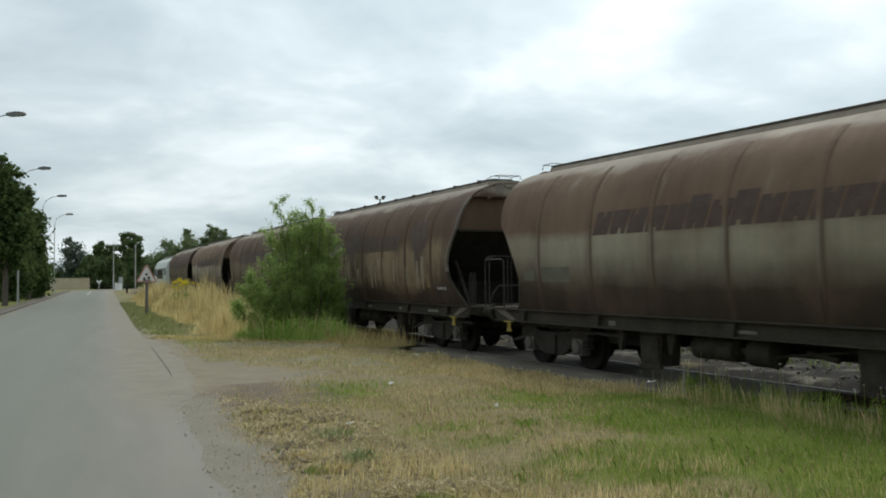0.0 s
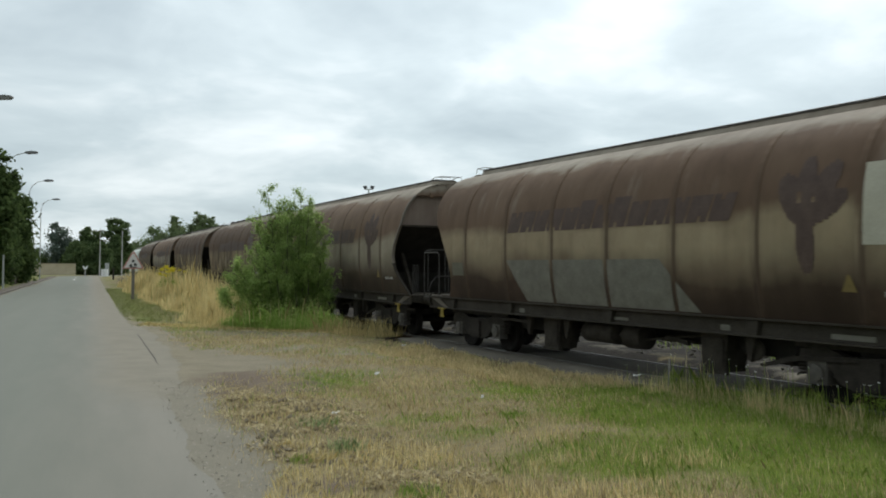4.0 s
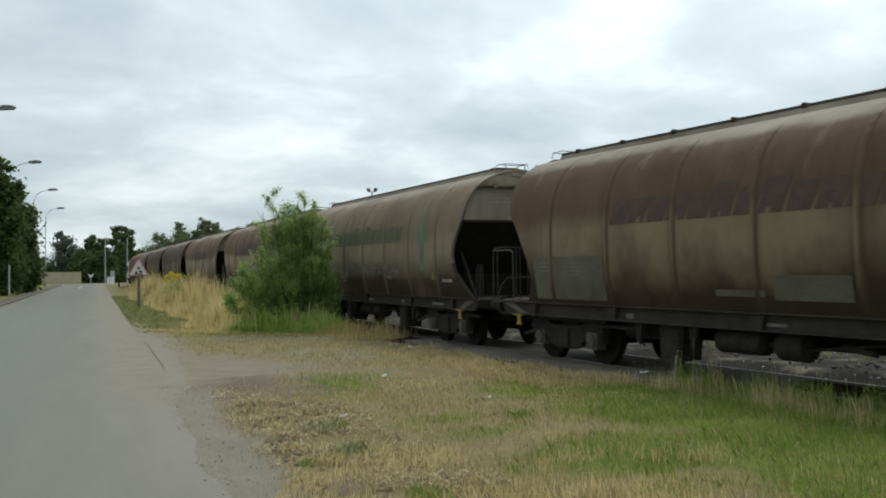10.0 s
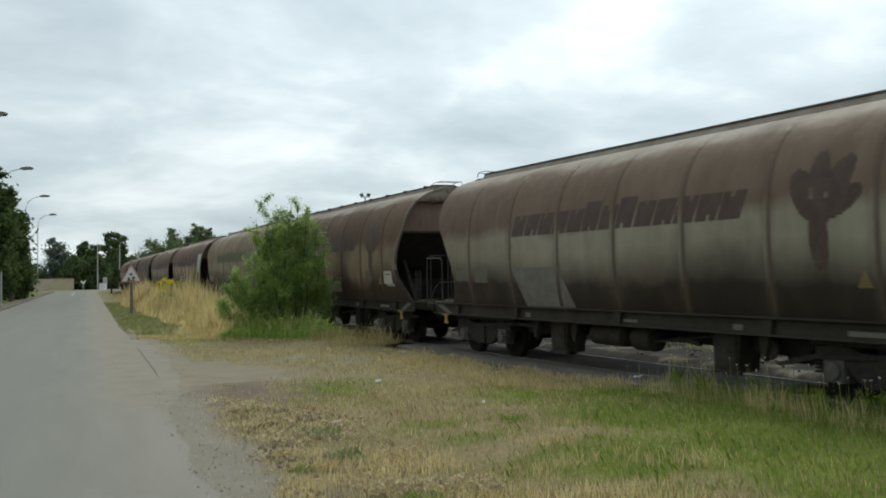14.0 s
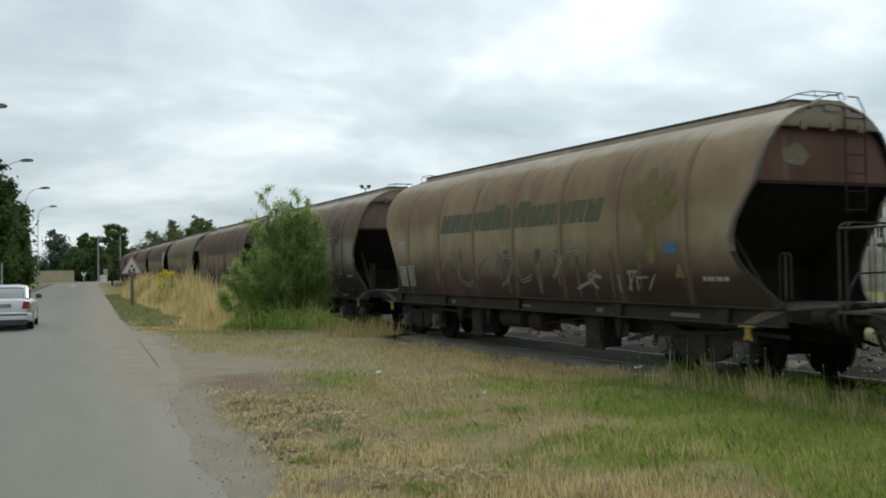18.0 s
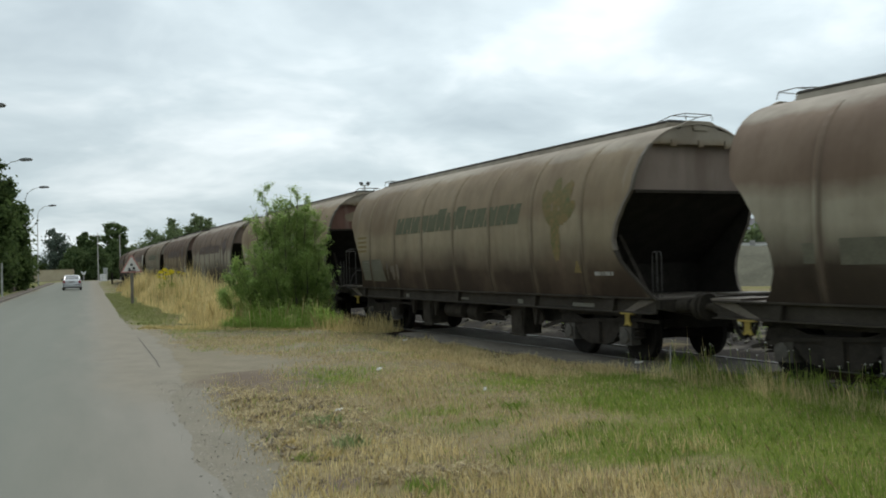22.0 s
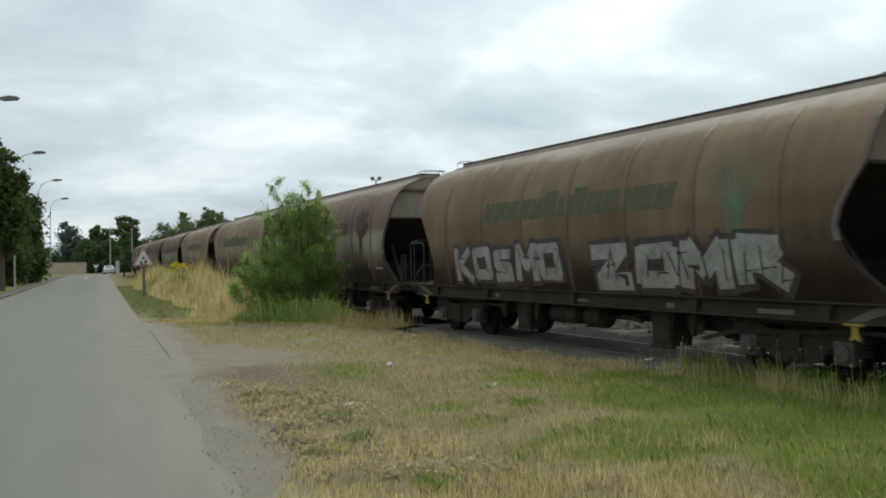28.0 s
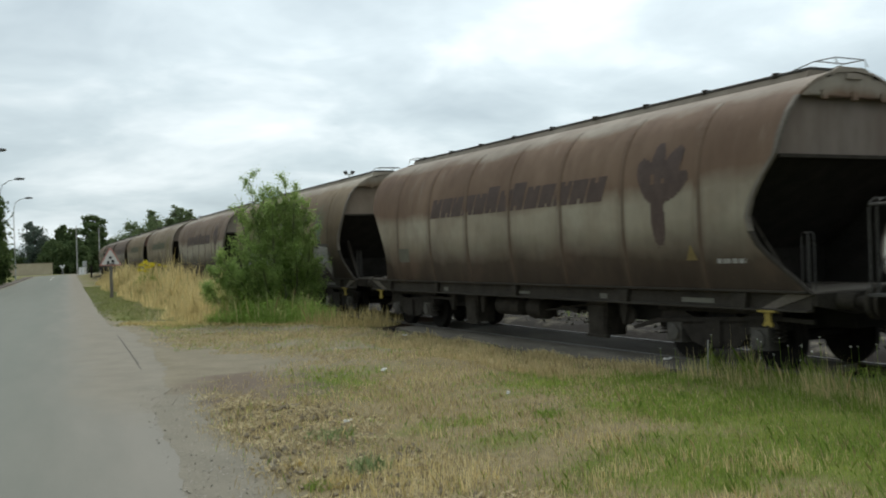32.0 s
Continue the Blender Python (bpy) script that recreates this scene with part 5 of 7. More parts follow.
def road_asphalt():
    """Smooth grey asphalt; pale dust and grit lie on the metre along its right-hand edge."""
    m, nt, b = base_mat("worn_asphalt", 0.85)
    b.inputs["Specular IOR Level"].default_value = 0.3
    pos = nt.nodes.new("ShaderNodeNewGeometry").outputs["Position"]
    mp = nt.nodes.new("ShaderNodeMapping")
    mp.inputs["Rotation"].default_value = (0, 0, -0.356)
    nt.links.new(pos, mp.inputs[0])
    sep = nt.nodes.new("ShaderNodeSeparateXYZ")
    nt.links.new(mp.outputs[0], sep.inputs[0])
    broad = noise_node(nt, mp.outputs[0], 0.35, 3, 0.5, (1.8, 0.05, 1))
    # wear and dust drawn out along the way of the wheels
    cloud, g = noise_node(nt, mp.outputs[0], 1.0, 5, 0.6, (1.6, 0.22, 1)), noise_node(nt, pos, 55, 3, 0.7)
    f = mix_node(nt, 0.3, mix_node(nt, 0.3, broad, cloud), g)
    base = ramp_node(nt, f, [(0.33, (0.122, 0.132, 0.108)), (0.5, (0.140, 0.149, 0.124)), (0.68, (0.160, 0.167, 0.141))])
    dust = ramp_node(nt, mix_node(nt, 0.4, cloud, g), [(0.3, (0.166, 0.157, 0.131)), (0.7, (0.216, 0.204, 0.172))])
    # soil carried onto it where the worn way leaves the road
    soil = ramp_node(nt, mix_node(nt, 0.5, g, noise_node(nt, pos, 1.6, 4, 0.6)), [(0.3, (0.142, 0.127, 0.096)), (0.7, (0.228, 0.208, 0.162))])
    e = nt.nodes.new("ShaderNodeMapRange")
    nt.links.new(sep.outputs[0], e.inputs[0])
    rim = (road_mid(0) + ROAD_HALF / 0.937) * 0.937
    e.inputs["From Min"].default_value, e.inputs["From Max"].default_value = rim - 2.5, rim - 0.2
    k = ramp_node(nt, mix_node(nt, 0.4, e.outputs[0], mix_node(nt, 0.7, broad, cloud)), [(0.3, (0, 0, 0)), (0.72, (1, 1, 1))])
    s = nt.nodes.new("ShaderNodeSeparateXYZ")
    nt.links.new(pos, s.inputs[0])
    way = nt.nodes.new("ShaderNodeMapRange")
    nt.links.new(s.outputs[1], way.inputs[0])
    way.inputs["From Min"].default_value, way.inputs["From Max"].default_value = 11.0, 15.0
    near = nt.nodes.new("ShaderNodeMapRange")
    nt.links.new(sep.outputs[0], near.inputs[0])
    near.inputs["From Min"].default_value, near.inputs["From Max"].default_value = rim - 1.6, rim - 0.1
    both = mix_node(nt, 1.0, way.outputs[0], near.outputs[0], "MULTIPLY")
    both = ramp_node(nt, mix_node(nt, 0.35, both, noise_node(nt, pos, 1.9, 5, 0.65)), [(0.30, (0, 0, 0)), (0.62, (1, 1, 1))])
    nt.links.new(mix_node(nt, both, mix_node(nt, k, base, dust), soil), b.inputs["Base Color"])
    bump_to(nt, b, g, 0.3, 0.008)
    return m


def build_road():
    asph = road_asphalt()
    ys = list(range(-300, 4, 8)) + [4 + 0.12 * i for i in range(250)] + list(range(34, 230, 3))
    rows = [((road_mid(y) - ROAD_HALF / 0.937, y), (road_edge(y), y), 0.0) for y in ys]
    ribbon("road", rows, asph, 0.12, "worn grey asphalt road running beside the railway", "road", fall=0.0028)
    crack = surface("dark_crack_filler", (0.05, 0.045, 0.04), (0.09, 0.082, 0.07), 8, 40, 0.9)
    rows = []
    for i in range(27):
        y = 17.9 + 0.3 * i
        x = road_mid(y) + ROAD_HALF / 0.937 + 0.05 + 0.03 * fbm(y, 3, 0.6, 4)
        w = 0.011 * (0.3 + abs(fbm(y, 1, 2.0, 8))) * min(1, i / 4, (26 - i) / 4) + 0.006
        rows.append(((x - w, y), (x + w, y), 0.003))
    ribbon("road_crack", rows, crack, 0.002, "dark ragged crack along the old asphalt edge", "crack")
    conc = surface("kerb_concrete", (0.10, 0.088, 0.073), (0.17, 0.15, 0.128), 2, 25, 0.9)
    e = ROAD_HALF / 0.937
    ribbon("kerb", [((road_mid(y) - e - 0.16, y), (road_mid(y) - e - 0.004, y), 0.12) for y in range(-60, 150, 3)], conc, 0.3, "brown-grey concrete kerb along the road", "kerb")
    pave = asphalt_mat("footpath_asphalt", (0.075, 0.065, 0.052), (0.11, 0.095, 0.078), (0.15, 0.132, 0.11))
    ribbon("pavement", [((road_mid(y) - e - 0.9, y), (road_mid(y) - e - 0.165, y), 0.115) for y in range(-60, 150, 3)], pave, 0.25, "narrow brownish footpath behind the kerb", "pavement")
    paint = surface("worn_road_paint", (0.45, 0.45, 0.42), (0.6, 0.6, 0.56), 3, 20, 0.7)
    for y0, y1 in ((118, 124), (134, 138)):
        ribbon("road_marking", [((road_mid(y) - 0.1, y), (road_mid(y) + 0.1, y), 0.004) for y in (y0, (y0 + y1) / 2, y1)], paint, 0.003, "worn white centre dash on the road", "road marking")
    # asphalt strip beside the rails at the crossing, and panels between them
    dark = asphalt_mat("dark_crossing_asphalt", (0.078, 0.069, 0.055), (0.125, 0.112, 0.091), (0.19, 0.172, 0.140), 0.9)
    rows = []
    for i in range(38):
        s = -0.7 + 0.3 * i
        w = 1.96 + 0.16 * fbm(s, 0, 0.9, 1) + 0.07 * fbm(s, 4, 4.0, 3) - 0.09 * max(0, s - 6.5) - 0.3 * max(0, 1 - (s + 0.7) / 1.2)
        a, b = line_at(s, w), line_at(s, 0.81)
        rows.append((a[:2], b[:2], -0.012))
    ribbon("crossing_strip", rows, dark, 0.12, "dark patched asphalt strip beside the rails", "pavement")
    ribbon("crossing_panel", [(line_at(-1.6 + 0.5 * i, 0.66)[:2], line_at(-1.6 + 0.5 * i, -0.66)[:2], -0.02) for i in range(27)], dark, 0.12, "dark asphalt panel between the rails", "pavement")


def build_track():
    for side in (0.754, -0.754):
        r = thing("rail", "worn steel running rail with a shiny head", "rail", "running rails")
        tagged(r, kind="structure")
        for nm, w0, w1, z0, z1, mat in (("railhead", -0.036, 0.036, -0.04, 0.0, "rail"), ("rail_web", -0.01, 0.01, -0.15, -0.04, "railside"), ("rail_foot", -0.07, 0.07, -0.17, -0.15, "railside")):
            v, f = [], []
            ss = np.arange(-60, 260, 2.0)
            for s in ss:
                a, b = line_at(s, side + w1), line_at(s, side + w0)
                v += [(a[0], a[1], z1), (b[0], b[1], z1), (b[0], b[1], z0), (a[0], a[1], z0)]
            for i in range(len(ss) - 1):
                p, q = 4 * i, 4 * i + 4
                f += [(p, p + 1, q + 1, q), (p + 1, p + 2, q + 2, q + 1), (p + 2, p + 3, q + 3, q + 2), (p + 3, p, q, q + 3)]
            me = bpy.data.meshes.new(nm)
            me.from_pydata(v, [], f)
            me.materials.append(MAT[mat])
            part(nm, me, r)
    wood = surface("weathered_sleeper_wood", (0.055, 0.045, 0.038), (0.12, 0.10, 0.085), 5, 40, 0.9)
    me = Build().box(-0.12, 0.12, -1.28, 1.28, -0.30, -0.165).mesh("sleeper", wood)
    base = thing("sleepers", "row of weathered wooden sleepers under the rails", "sleepers")
    tagged(base, kind="structure")
    for i in range(120):
        s = -40 + 0.62 * i
        if -1.8 < s < 11.8:
            continue
        x, y, th = line_at(s)
        part("sleeper", me, base, m=pose(x, y, 0, 0, 0, math.degrees(th) + 90))


build_ground()
build_road()
build_track()


# ---------- plants ----------
def fast_mesh(name, co, mat):
    """Many small separate faces: co is (n, k, 3), each row one face of k corners."""
    n, k = co.shape[:2]
    me = bpy.data.meshes.new(name)
    me.vertices.add(n * k)
    me.vertices.foreach_set("co", co.reshape(-1).astype(np.float32))
    me.loops.add(n * k)
    me.loops.foreach_set("vertex_index", np.arange(n * k, dtype=np.int32))
    me.polygons.add(n)
    me.polygons.foreach_set("loop_start", np.arange(0, n * k, k, dtype=np.int32))
    me.update(calc_edges=True)
    me.materials.append(mat)
    return me


def blades(name, x, y, z, h, w, lean, mat, label, rng, category="grass"):
    n = len(x)
    # the wind has laid most blades over one way
    a = rng.normal(1.6, 0.85, n)
    lx, ly = np.cos(a) * lean * h, np.sin(a) * lean * h
    p = a + 1.571 + rng.normal(0, 0.35, n)
    px, py = np.cos(p) * w / 2, np.sin(p) * w / 2
    co = np.zeros((n, 5, 3))
    co[:, 0] = np.stack([x - px, y - py, z - 0.02], -1)
    co[:, 1] = np.stack([x + px, y + py, z - 0.02], -1)
    co[:, 2] = np.stack([x + px * 0.7 + lx * 0.35, y + py * 0.7 + ly * 0.35, z + h * 0.55], -1)
    co[:, 3] = np.stack([x + lx, y + ly, z + h], -1)
    co[:, 4] = np.stack([x - px * 0.7 + lx * 0.35, y - py * 0.7 + ly * 0.35, z + h * 0.55], -1)
    return tagged(new(name, fast_mesh(name, co, mat)), label, category, kind="stuff")


WITHERED = foliage("withered_brown_grass", (0.27, 0.212, 0.112), (0.60, 0.49, 0.28), 1.0, 0.45)
LUSH = foliage("deep_green_grass", (0.155, 0.26, 0.045), (0.34, 0.46, 0.105), 1.0, 0.5)
COOL = foliage("blue_green_grass", (0.20, 0.28, 0.12), (0.42, 0.51, 0.25), 1.0, 0.5)
GRASS = foliage("lawn_green", (0.185, 0.275, 0.050), (0.405, 0.485, 0.118), 0.8, 0.5)
STRAW = foliage("dry_straw", (0.46, 0.375, 0.19), (0.82, 0.70, 0.41), 0.8, 0.5)
TALL = foliage("tall_dry_grass", (0.54, 0.44, 0.20), (0.92, 0.79, 0.42), 0.6, 0.55)
SEED = foliage("bleached_seed_grass", (0.58, 0.48, 0.23), (0.92, 0.79, 0.44), 0.7, 0.5)
VERGE = foliage("dull_verge_grass", (0.20, 0.245, 0.08), (0.38, 0.41, 0.17), 0.5, 0.5)
WEED = foliage("leafy_green_weeds", (0.31, 0.46, 0.105), (0.62, 0.76, 0.25), 0.9, 0.6)
REED = foliage("rank_green_grass", (0.14, 0.225, 0.036), (0.34, 0.43, 0.10), 0.8, 0.55)


def build_grass():
    rng = np.random.default_rng(4)
    n = 620000
    # more of it where it is near
    y = 6.5 + 24 * rng.random(n) ** 1.75
    x = rng.uniform(-9.5, 9.5, n)
    keep, gr = np.zeros(n, bool), np.zeros(n)
    cell = {}
    for i in range(n):
        if abs(x[i]) > 0.52 * y[i] + 0.6:
            continue
        key = (math.floor(x[i] * 5 + rng.normal(0, 0.5)), math.floor(y[i] * 5 + rng.normal(0, 0.5)))
        if key not in cell:
            cx, cy = key[0] / 5 + 0.1, key[1] / 5 + 0.1
            off, s = track_offset(cx, cy)
            ok = off > (1.95 if -1.6 < s < 11.5 else 1.6) and cx - road_edge(cy) > 0.35
            cell[key] = (*zones(cx, cy), ok)
        g, d, gy, _, e, ok = cell[key]
        keep[i] = ok and rng.random() > max(d * 1.1, e, gy * 1.15) and rng.random() < 0.62 + 0.35 * g
        gr[i] = g
    x, y, gr = x[keep], y[keep], gr[keep]
    isg = rng.random(len(x)) < np.clip(gr * 0.95 + 0.03, 0.07, 0.76)
    z = np.full(len(x), -0.035)
    # the sward is uneven: thick clumps stand higher
    tall = np.clip(0.75 + 1.5 * np.array([fbm(p, q, 1.1, 71) for p, q in zip(x[::4], y[::4])]).repeat(4)[:len(x)], 0.35, 1.7)
    far = np.clip(y / 11.0, 0.75, 1.6)
    pat = np.array([fbm(p, q, 0.85, 19) + 0.5 * fbm(p, q, 3.0, 29) for p, q in zip(x[::4], y[::4])]).repeat(4)[:len(x)]
    dull = pat + rng.normal(0, 0.22, len(x)) > np.where(isg, 0.16, 0.03)
    for m, mat, nm, lab, h0, h1 in (
            (isg & ~dull, GRASS, "lawn_grass", "short green lawn grass beside the rails", 0.03, 0.085),
            (isg & dull, LUSH, "lush_grass", "deeper green patches of lawn grass", 0.03, 0.095),
            (~isg & ~dull, STRAW, "dry_grass", "short straw-coloured dry grass on the verge", 0.02, 0.075),
            (~isg & dull, WITHERED, "withered_grass", "withered brownish grass on the verge", 0.02, 0.07)):
        k = int(m.sum())
        h = np.minimum(0.115, rng.uniform(h0, h1, k) * tall[m] * (1 + 0.7 * (rng.random(k) < 0.04)))
        blades(nm, x[m], y[m], z[m], h, rng.uniform(0.004, 0.0085, k) * far[m], rng.uniform(0.1, 0.75, k), mat, lab, rng)


def along(rng, n, s0, s1, o0, o1):
    s, o = rng.uniform(s0, s1, n), rng.uniform(o0, o1, n)
    x, y, th = np.interp(s, S, TX), np.interp(s, S, TY), np.interp(s, S, TH)
    return x - np.cos(th) * o, y - np.sin(th) * o, s, o


def build_tall_grass():
    rng = np.random.default_rng(9)
    # fringe between lawn and ballast
    for nm, mat, num, o0, o1, ha, hb, wa, wb, lean, lab in (
            ("fringe_grass", REED, 7000, 1.75, 3.1, 0.05, 0.2, 0.003, 0.006, 0.7, "rank green grass at the ballast's edge"),
            ("fringe_straw", SEED, 17000, 1.4, 2.4, 0.06, 0.40, 0.002, 0.0035, 0.4, "thin dry stalks at the ballast's edge"),
            ("seed_stalks", SEED, 1300, 1.35, 2.5, 0.25, 0.62, 0.003, 0.005, 0.3, "sparse tall seed stalks at the ballast's edge"),
            ("dark_weeds", REED, 11000, 0.95, 1.9, 0.08, 0.42, 0.004, 0.009, 0.7, "weeds in the shade beside the rail")):
        x, y, s, o = along(rng, num, -14, -0.2, o0, o1)
        cl = np.array([fbm(p, q, 1.7, 7) for p, q in zip(x, y)])
        k = cl + rng.normal(0, 0.14, num) > 0.07
        x, y, cl = x[k], y[k], cl[k]
        n = len(x)
        h = (ha + (hb - ha) * rng.random(n) ** 1.8) * (0.75 + 0.6 * np.clip(cl, 0, 1)) * (1 + 0.6 * (rng.random(n) < 0.02))
        blades(nm, x, y, np.full(n, -0.06), h, rng.uniform(wa, wb, n), rng.uniform(0.05, lean, n), mat, lab, rng)
    # leafy weeds and small white flower heads on the ballast's edge
    cen, tops = [], []
    for s, o, h in ((-1.5, 1.75, 0.16), (-2.6, 1.7, 0.2), (-3.7, 1.6, 0.3), (-4.6, 1.55, 0.36), (-5.9, 1.55, 0.32)):
        for j in range(34):
            p = line_at(s + rng.normal(0, 0.17), o + rng.normal(0, 0.14))
            cen.append((p[0], p[1], -0.05 + h * rng.random()))
        for j in range(8):
            p = line_at(s + rng.normal(0, 0.6), o + rng.normal(0.1, 0.2))
            tops.append((p[0], p[1], rng.uniform(0.28, 0.6)))
    co = leaf_cloud(rng, cen, np.full(len(cen), 0.06), 4200, 0.013, 1.0, 0.6)
    tagged(new("ballast_weeds", fast_mesh("ballast_weeds", co, REED)), "leafy green weeds on the ballast's edge", "weeds", kind="stuff")
    st = Build()
    for p in tops:
        st.tube([(p[0] + 0.03, p[1], -0.05), p], [0.004, 0.002], 4)
    tagged(new("flower_stems", st.mesh("flower_stems", REED)), "thin stems with small white flowers by the ballast", "wild flower", kind="stuff")
    co = leaf_cloud(rng, tops, np.full(len(tops), 0.018), 400, 0.010, 0.4, 0.5)
    tagged(new("white_flowers", fast_mesh("white_flowers", co, foliage("white_petals", (0.5, 0.5, 0.46), (0.8, 0.8, 0.75), 3))), "small white flower heads by the ballast", "wild flower", kind="stuff")
    # taller tan grass along the crossing's asphalt
    x, y, s, o = along(rng, 26000, -0.6, 8.2, 2.0, 3.7)
    cl = np.array([fbm(p, q, 1.2, 87) for p, q in zip(x, y)])
    k = (cl + rng.normal(0, 0.2, len(x)) > -0.08) & (o > 2.02 - 0.02 * s) & (rng.random(len(x)) < 1.15 - s / 9)
    x, y, cl, n = x[k], y[k], cl[k], int(k.sum())
    blades("crossing_straw", x, y, np.full(n, -0.04), (0.04 + 0.13 * rng.random(n) ** 1.5) * (0.8 + np.clip(cl, 0, 1)), rng.uniform(0.005, 0.01, n), rng.uniform(0.1, 0.7, n), STRAW, "tan dry grass along the crossing's asphalt", rng)
    # high straw between road and line beyond the crossing
    n = 36000
    y = 28.8 + 55 * rng.random(n) ** 1.4
    t0 = np.interp(y, TY, TX) - 2.2
    r0 = np.array([road_mid(b) + ROAD_HALF for b in y])
    q = rng.random(n)
    lo = r0 + np.clip(2.6 - (y - 26) * 0.02, 1.2, 3) + 0.9 * np.array([fbm(3, b, 0.22, 44) for b in y])
    x = lo + q * np.maximum(t0 - lo, 0.2)
    fr = np.array([fbm(a, b, 0.4, 13) for a, b in zip(x, y)])
    k = ~((x > -6.9) & (y < 31.5 + 1.6 * fr)) & (y > 30.0 + 2.5 * fr - 0.12 * (x + 8))
    x, y, lo, fr, n = x[k], y[k], lo[k], fr[k], int(k.sum())
    edge = np.clip((x - lo) / 1.2, 0, 1)
    h = (0.2 + 0.62 * edge) * (0.3 + 0.9 * rng.random(n) ** 1.5) * (1 + 1.0 * fr) * np.clip(0.68 + (y - 30) / 20, 0.68, 1.55)
    blades("high_straw", x, y, np.full(n, -0.05), h, rng.uniform(0.012, 0.03, n), rng.uniform(0.05, 0.35, n), TALL, "stand of high straw-coloured grass between road and rails", rng)
    m = rng.random(n) < 0.22
    blades("green_stalks", x[m], y[m], np.full(int(m.sum()), -0.05), 0.75 * h[m], rng.uniform(0.012, 0.026, int(m.sum())), rng.uniform(0.1, 0.5, int(m.sum())), VERGE, "green stalks among the high straw", rng)
    q, w = rng.random(1500), rng.normal(0, 0.42, 1500)
    x, y = -3.6 + 2.3 * q + 0.45 * w, 28.0 - 1.6 * q + 0.9 * w
    x, y = np.append(x, rng.normal(-6.9, 0.7, 900)), np.append(y, rng.normal(29.7, 0.3, 900))
    blades("short_straw", x, y, np.full(len(x), -0.05), 0.05 + 0.55 * rng.random(len(x)) ** 2.2, rng.uniform(0.006, 0.014, len(x)), rng.uniform(0.1, 0.45, len(x)), TALL, "dry straw at the end of the crossing", rng)
    # straw that has spread before the bush's low shoulder
    n = 2600
    q = 0.8 * rng.random(n)
    x, y = -8.4 + 3.2 * q + rng.normal(0, 0.25, n), 32.7 - 4.3 * q + rng.normal(0, 0.28, n)
    h = (0.3 + 0.8 * rng.random(n) ** 1.6) * (0.75 + 0.6 * np.array([fbm(a, b, 1.1, 15) for a, b in zip(x, y)])) * (1 - 0.45 * np.clip(q * 4 - 3, 0, 1))
    blades("straggling_straw", x, y, np.full(n, -0.05), h, rng.uniform(0.008, 0.016, n), rng.uniform(0.05, 0.35, n), TALL, "thin high straw straggling before the bush", rng)
    # trampled straw in front of the weeds
    n = 6000
    x = -9.5 + 7.9 * rng.random(n) ** 1.35
    y = 28.15 - 0.41 * (x + 4.85) + rng.normal(0, 0.32, n)
    blades("trampled_straw", x, y, np.full(n, -0.04), 0.02 + 0.10 * rng.random(n) ** 1.5, rng.uniform(0.008, 0.014, n), rng.uniform(0.6, 2.2, n), TALL, "trampled pale straw along the weeds", rng)
    n = 34000
    y = 28 + 48 * rng.random(n) ** 1.3
    r0 = np.array([road_mid(b) + ROAD_HALF for b in y])
    x = r0 + 0.15 + 4.2 * rng.random(n) ** 1.3
    cl = np.array([fbm(p, q, 0.6, 33) for p, q in zip(x, y)])
    k = y - 1.05 * np.clip(-6.8 - x, 0, 9) + 4.5 * cl + rng.normal(0, 1.3, n) > 29.4
    x, y, n = x[k], y[k], int(k.sum())
    blades("verge_grass", x, y, np.full(n, -0.05), rng.uniform(0.03, 0.13, n), rng.uniform(0.006, 0.013, n), rng.uniform(0.4, 1.3, n), VERGE, "green grass on the road's verge", rng)
    # rank green growth round the bush's foot
    n = 8500
    a, r = rng.uniform(0, 6.283, n), rng.random(n) ** 0.55
    x, y = -4.85 + 1.95 * r * np.cos(a) + rng.normal(0, 0.12, n), 28.65 - 0.78 * r * np.cos(a) + 0.55 * r * np.sin(a)
    hump = 0.55 + 0.5 * np.array([fbm(p, q, 1.4, 61) for p, q in zip(x, y)]) + 0.15 * np.sin(3 * x)
    hh = (0.15 + 0.95 * rng.random(n) ** 1.6) * (1.15 - 0.7 * r) * np.clip(hump + 0.35, 0.3, 1.5)
    blades("weeds", x, y, np.full(n, -0.05), hh, rng.uniform(0.007, 0.014, n), rng.uniform(0.2, 0.8, n), WEED, "rank green weeds round the foot of the bush", rng)
    k = rng.random(n) < 0.017
    m = int(k.sum())
    blades("weed_stalks", x[k], y[k] - 0.1, np.full(m, -0.05), rng.uniform(0.5, 1.15, m), rng.uniform(0.010, 0.016, m), rng.uniform(0.05, 0.3, m), SEED, "pale flowering stalks standing over the weeds", rng)
    k = rng.random(n) < 0.55
    co = leaf_cloud(rng, np.stack([x[k], y[k], hh[k] * rng.uniform(0.3, 0.95, int(k.sum()))], -1), np.full(int(k.sum()), 0.08), 8000, 0.045, 1.0, 0.35)
    tagged(new("weed_leaves", fast_mesh("weed_leaves", co, WEED)), "broad green weed leaves at the foot of the bush", "weeds", kind="stuff")


